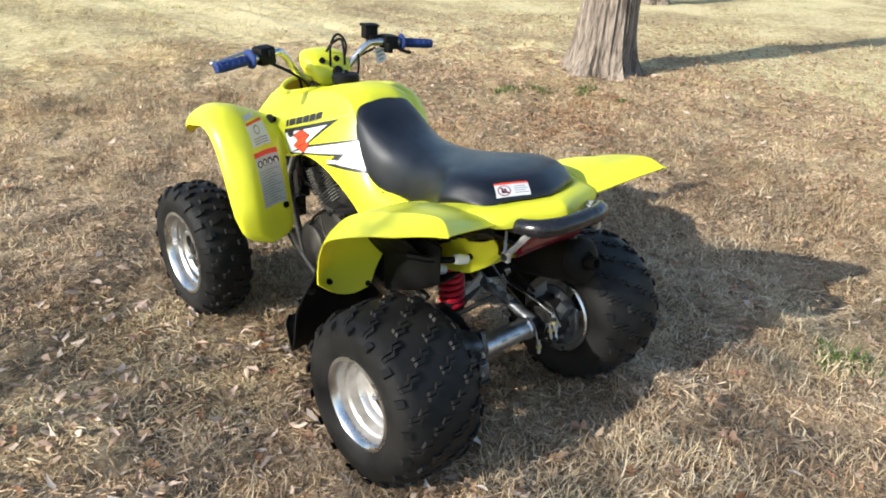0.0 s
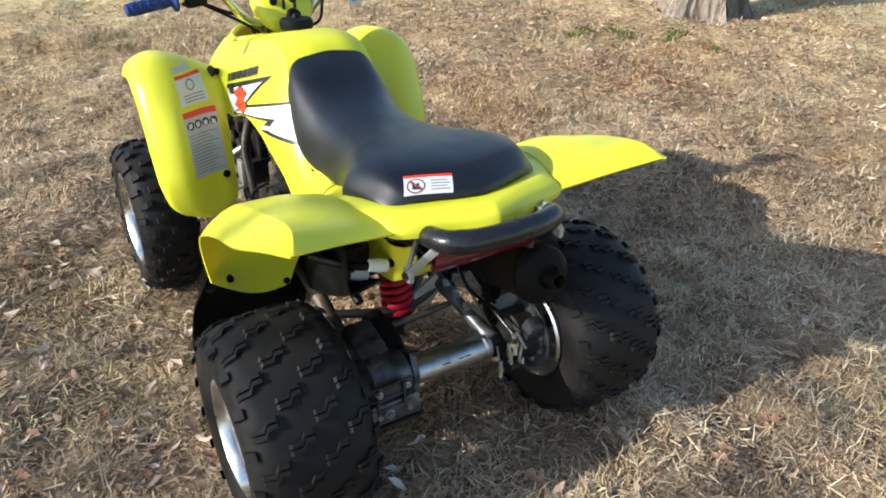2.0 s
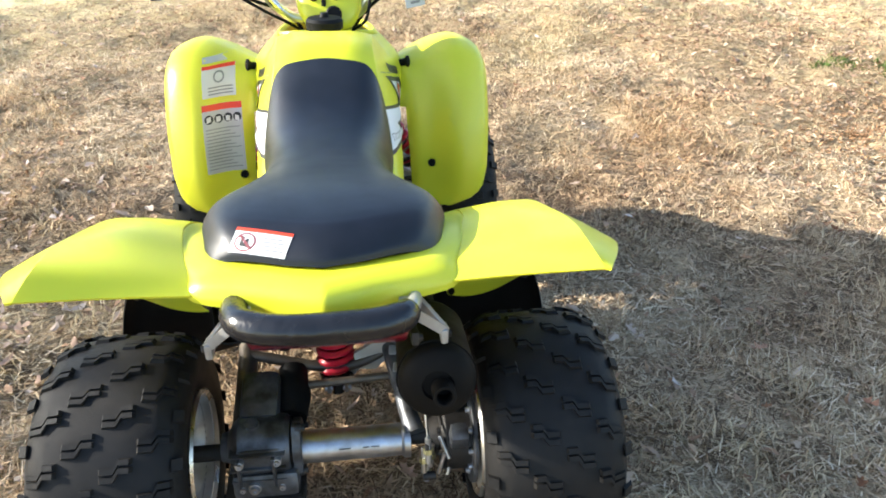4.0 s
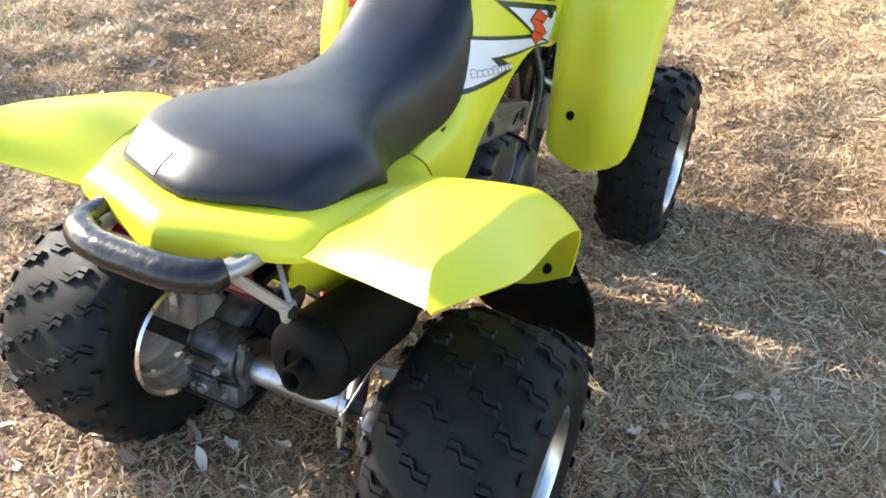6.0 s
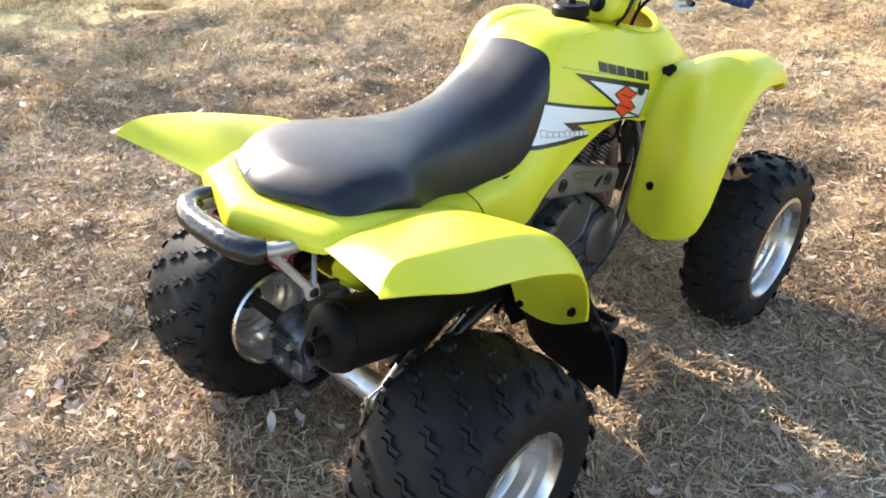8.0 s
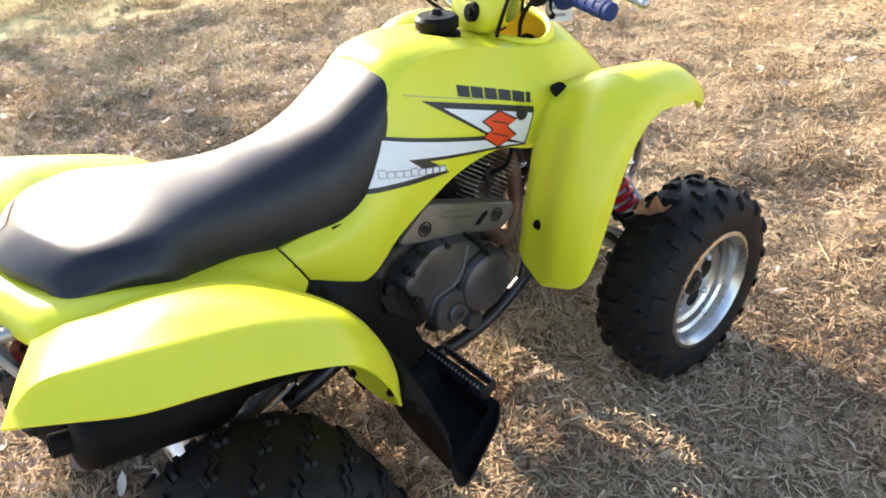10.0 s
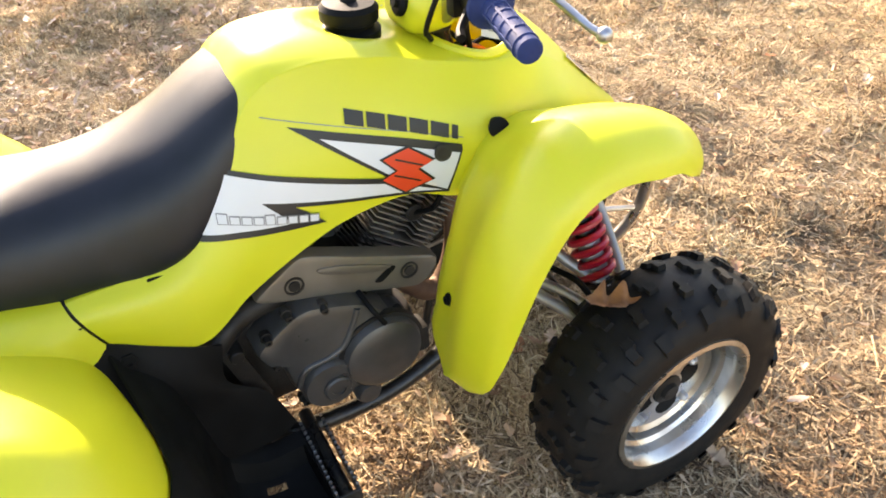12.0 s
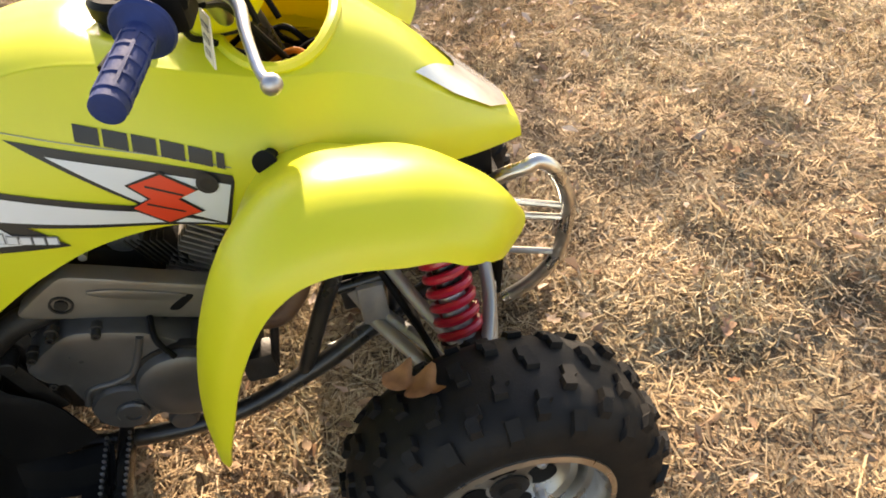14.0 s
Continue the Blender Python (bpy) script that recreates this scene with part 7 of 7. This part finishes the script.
def litter(name, count, mat, label, cx=0.1, cy=0.6, reach=3.6, s0=0.004, s1=0.013, power=0.6, curl=0.5):
    """Torn and curled bits of leaf, as one mesh: five points along the rib and one to each side."""
    r = reach * rng.random(count) ** power
    a = rng.uniform(0, 2 * np.pi, count)
    x, y = cx + r * np.cos(a), cy + r * np.sin(a)
    size = rng.uniform(s0, s1, count)
    z = lie(x, y) + rng.uniform(0.008, 0.022, count) + 0.25 * size
    turn = rng.uniform(0, 2 * np.pi, count)
    tilt = rng.normal(0, 0.30, (count, 2))
    roll, bend, twist = rng.normal(0.1, curl, count), rng.normal(0.1, curl, count), rng.normal(0, curl, count)
    v = []
    for u, wide in ((-1.0, 0.10), (-0.5, 0.75), (0.0, 1.0), (0.5, 0.8), (1.0, 0.06)):
        for k in (-1, 0, 1):
            jx = 1.7 * size * u * rng.uniform(0.9, 1.1, count)
            jy = 0.66 * size * k * wide * rng.uniform(0.25, 1.6, count)
            h = size * (bend * u * u + roll * (k * wide) ** 2 + 0.6 * twist * u * k * wide)
            v.append(np.stack([x + jx * np.cos(turn) - jy * np.sin(turn), y + jx * np.sin(turn) + jy * np.cos(turn), z + h + jx * tilt[:, 0] + jy * tilt[:, 1]], 1))
    v = np.stack(v, 1).reshape(-1, 3)
    f = [(15 * n + 3 * i + j, 15 * n + 3 * i + 3 + j, 15 * n + 3 * i + 4 + j, 15 * n + 3 * i + 1 + j) for n in range(count) for i in range(4) for j in range(2)]
    return tagged(part(name, (v, f), mat), label, "leaf litter", kind="stuff")


BITS = random_mix("leaf_bits", ((0.16, 0.09, 0.05), (0.36, 0.23, 0.145), (0.52, 0.39, 0.27), (0.27, 0.15, 0.085), (0.46, 0.34, 0.24)), 0.8, translucent=0.15)
litter("leaf_litter", 5200, BITS, "torn brown and tan leaf bits scattered in grass", 0.1, 0.7, 4.2)
litter("tree_leaf_litter", 9000, BITS, "brown leaf bits gathered on the lawn round the tree trunk", 4.7, 2.3, 3.3, 0.006, 0.014)
FLAKES = random_mix("pale_leaf_flakes", ((0.36, 0.22, 0.14), (0.58, 0.44, 0.34), (0.68, 0.55, 0.44), (0.46, 0.31, 0.215), (0.78, 0.68, 0.58)), 0.62, translucent=0.2)
litter("pale_leaf_litter", 2600, FLAKES, "pale curled leaf flakes scattered over the grass", -2.1, 0.15, 2.0, 0.005, 0.017)
NEEDLES = random_mix("orange_brown_bits", ((0.22, 0.12, 0.06), (0.36, 0.20, 0.10), (0.44, 0.28, 0.15), (0.30, 0.17, 0.08)), 0.85)
litter("brown_litter", 900, NEEDLES, "orange-brown rotted bits on a bare patch of lawn", 2.2, 1.68, 0.42, 0.003, 0.008, 0.8)
litter("brown_litter", 700, NEEDLES, "orange-brown rotted bits on bare ground before the tree", 2.85, 1.95, 0.40, 0.003, 0.008, 0.8)
litter("scattered_leaf_litter", 900, FLAKES, "pale curled leaf flakes scattered over the grass", 0.0, 1.6, 4.6, 0.006, 0.017, 0.5)


# ---- trees ----
def tree(x, y, r, height, seed, label, limbs=9, lean=-0.01):
    rs = random.Random(seed)
    z0 = float(lie(np.array(x), np.array(y))) - 0.03
    ob = new("tree")
    ob.location = (x, y, z0)
    tagged(ob, label, "tree")
    zs = [0, 0.05, 0.12, 0.22, 0.36, 0.55, 0.8, 1.1, 1.5, 2.1, 3.0, height]
    seg = 72
    rows = []
    for z in zs:
        flare = 1 + 0.36 * math.exp(-z / 0.11) + 0.12 * math.exp(-z / 0.8)
        taper = 1 - 0.55 * (z / height)
        ring_pts = []
        for k in range(seg):
            a = 2 * math.pi * k / seg
            root = 1 + 0.26 * math.exp(-z / 0.2) * math.cos(5 * a + seed) + 0.05 * math.cos(3 * a + 1.7 + z)
            ridge = 0.018 * noise.noise(Vector((math.cos(a) * 9 * r / 0.27, math.sin(a) * 9 * r / 0.27, z * 1.3 + seed))) / 0.27
            rr = r * flare * taper * (root + ridge + 0.10 * abs(noise.noise(Vector((math.cos(a) * 4.5, math.sin(a) * 4.5, z * 0.7 + seed * 3))) ) - 0.04 * (k % 2))
            ring_pts.append((rr * math.cos(a) + 0.03 * z, rr * math.sin(a) + lean * z, z))
        rows.append(ring_pts)
    dense = curve_points(np.array(rows).reshape(len(rows), -1), 4).reshape(-1, seg, 3)
    bm = grid_bm(dense, close_v=True)
    part("trunk", bm, BARK, ob)
    for k in range(limbs):
        z = height * (0.55 + 0.45 * k / limbs)
        a = k * 2.4 + seed
        ln = height * rs.uniform(0.35, 0.6)
        p0 = Vector((0.03 * z, lean * (z - 0.2), z - 0.2))
        pts = [p0]
        for j in range(1, 5):
            pts.append(p0 + Vector((math.cos(a) * ln * j / 4 + rs.uniform(-0.15, 0.15), math.sin(a) * ln * j / 4 + rs.uniform(-0.15, 0.15), ln * 0.55 * (j / 4) ** 0.8)))
        bm = tube_bm(pts, [r * 0.32, r * 0.25, r * 0.17, r * 0.1, r * 0.04], 8, 3)
        for q in range(10):
            j = rs.randint(1, 4)
            st = pts[j]
            d = Vector((math.cos(a + rs.uniform(-1.2, 1.2)), math.sin(a + rs.uniform(-1.2, 1.2)), rs.uniform(0.1, 0.9))) * ln * rs.uniform(0.15, 0.4)
            tube_bm([st, st + d * 0.5 + Vector((0, 0, 0.05)), st + d], [r * 0.07, r * 0.05, r * 0.02], 5, 2, bm)
        part("limb", bm, BARK, ob)
    return ob


tree(3.82, 2.58, 0.228, 5.5, 3, "thick grey-brown tree trunk with ridged bark on the lawn")
tree(9.05, 5.55, 0.17, 5.0, 8, "slim tree trunk farther back on the lawn", 7)


def bare_tree(x, y, r, height, seed):
    """A leafless tree beyond the view, whose twigs dapple the lawn."""
    ob = tree(x, y, r, height, seed, "leaning bare winter tree with many thin twigs", 12, 0.5)
    rs = random.Random(seed + 50)
    bm = bmesh.new()
    for k in range(420):
        a, rad, z = rs.uniform(0, 2 * math.pi), 2.6 * rs.random() ** 0.5, height * rs.uniform(0.55, 1.25)
        p = Vector((rad * math.cos(a), 0.5 + rad * math.sin(a), z))
        d = Vector((rs.uniform(-1, 1), rs.uniform(-1, 1), rs.uniform(-0.3, 0.8))).normalized() * rs.uniform(0.5, 1.3)
        tube_bm([p, p + d * 0.5 + Vector((0, 0, rs.uniform(-0.1, 0.1))), p + d], [0.016, 0.011, 0.005], 4, 1, bm)
    tagged(part("twig", bm, BARK, ob), kind="stuff")


bare_tree(-9.6, -0.12, 0.06, 4.0, 12)


# ---- fallen leaves ----
LEAF = random_mix("dead_leaf", ((0.18, 0.08, 0.04), (0.36, 0.20, 0.11), (0.48, 0.32, 0.20), (0.58, 0.44, 0.32), (0.42, 0.19, 0.10), (0.66, 0.54, 0.43)), 0.75, "object", translucent=0.15)


def leaf_mesh(seed):
    rs = random.Random(seed)
    n = 22
    bm = bmesh.new()
    length, half = 0.042, 0.014
    mid = [bm.verts.new((0, length * (2 * k / n - 1), 0)) for k in range(n + 1)]
    for sd in (1, -1):
        edge = []
        for k in range(n + 1):
            f = k / n
            w = half * math.sin(math.pi * min(1, f * 1.05)) ** 0.8 * (1 + 0.55 * math.sin(f * 17 + sd + seed)) + 0.0006
            edge.append(bm.verts.new((sd * w, length * (2 * f - 1) + 0.004 * math.sin(f * 17), 0)))
        for k in range(n):
            q = (mid[k], mid[k + 1], edge[k + 1], edge[k])
            bm.faces.new(q if sd < 0 else q[::-1])
    curl, bend = rs.uniform(15, 50), rs.uniform(4, 18)
    for v in bm.verts:
        v.co.z = curl * v.co.x ** 2 + bend * v.co.y ** 2 * 0.4 + 0.0015 * math.sin(v.co.y * 260 + v.co.x * 300)
    me = bpy.data.meshes.new("fallen_leaf")
    bm.to_mesh(me)
    bm.free()
    me.materials.append(LEAF)
    me.shade_smooth()
    return me


LEAVES = [leaf_mesh(k) for k in range(7)]
rl = random.Random(21)


def drop_leaf(x, y, size, z=None, tilt=14, yaw=None):
    ob = new("fallen_leaf", LEAVES[rl.randrange(7)])
    zz = float(lie(np.array(x), np.array(y))) + 0.020 if z is None else z
    ob.matrix_basis = pose(x, y, zz, rl.uniform(-tilt, tilt), rl.uniform(-tilt, tilt), rl.uniform(0, 360) if yaw is None else yaw) @ Matrix.Diagonal((size * rl.uniform(0.8, 1.4), size, size, 1))
    return tagged(ob, "curled dead brown oak leaf lying on dry grass", "leaf", "fallen leaves on the lawn")


for k in range(285):
    a, r = rl.uniform(0, 2 * math.pi), 3.6 * rl.random() ** 0.6
    if k % 5 == 0:
        drop_leaf(-0.9 + rl.gauss(0, 0.8), 0.1 + rl.gauss(0, 0.7), rl.uniform(0.35, 0.75))
    else:
        drop_leaf(0.1 + r * math.cos(a), 0.6 + r * math.sin(a), rl.uniform(0.3, 0.8))
for x, y, sz in ((0.113, -0.227, 0.9), (-0.78, -0.25, 1.1), (-0.63, -0.42, 0.9), (-0.57, -0.40, 0.8), (0.42, -0.52, 0.9), (-0.918, 0.24, 0.9)):
    drop_leaf(x, y, sz)
caught = drop_leaf(0.362, 1.000, 1.1, 0.4010, 8, 150)
caught.data = LEAVES[2].copy()
caught.data.materials[0] = material("orange_leaf", (0.34, 0.15, 0.05), 0.7, noise_scale=60, dark=(0.20, 0.085, 0.03))
tagged(caught, "curled orange-brown oak leaf caught on the front tyre", "leaf")
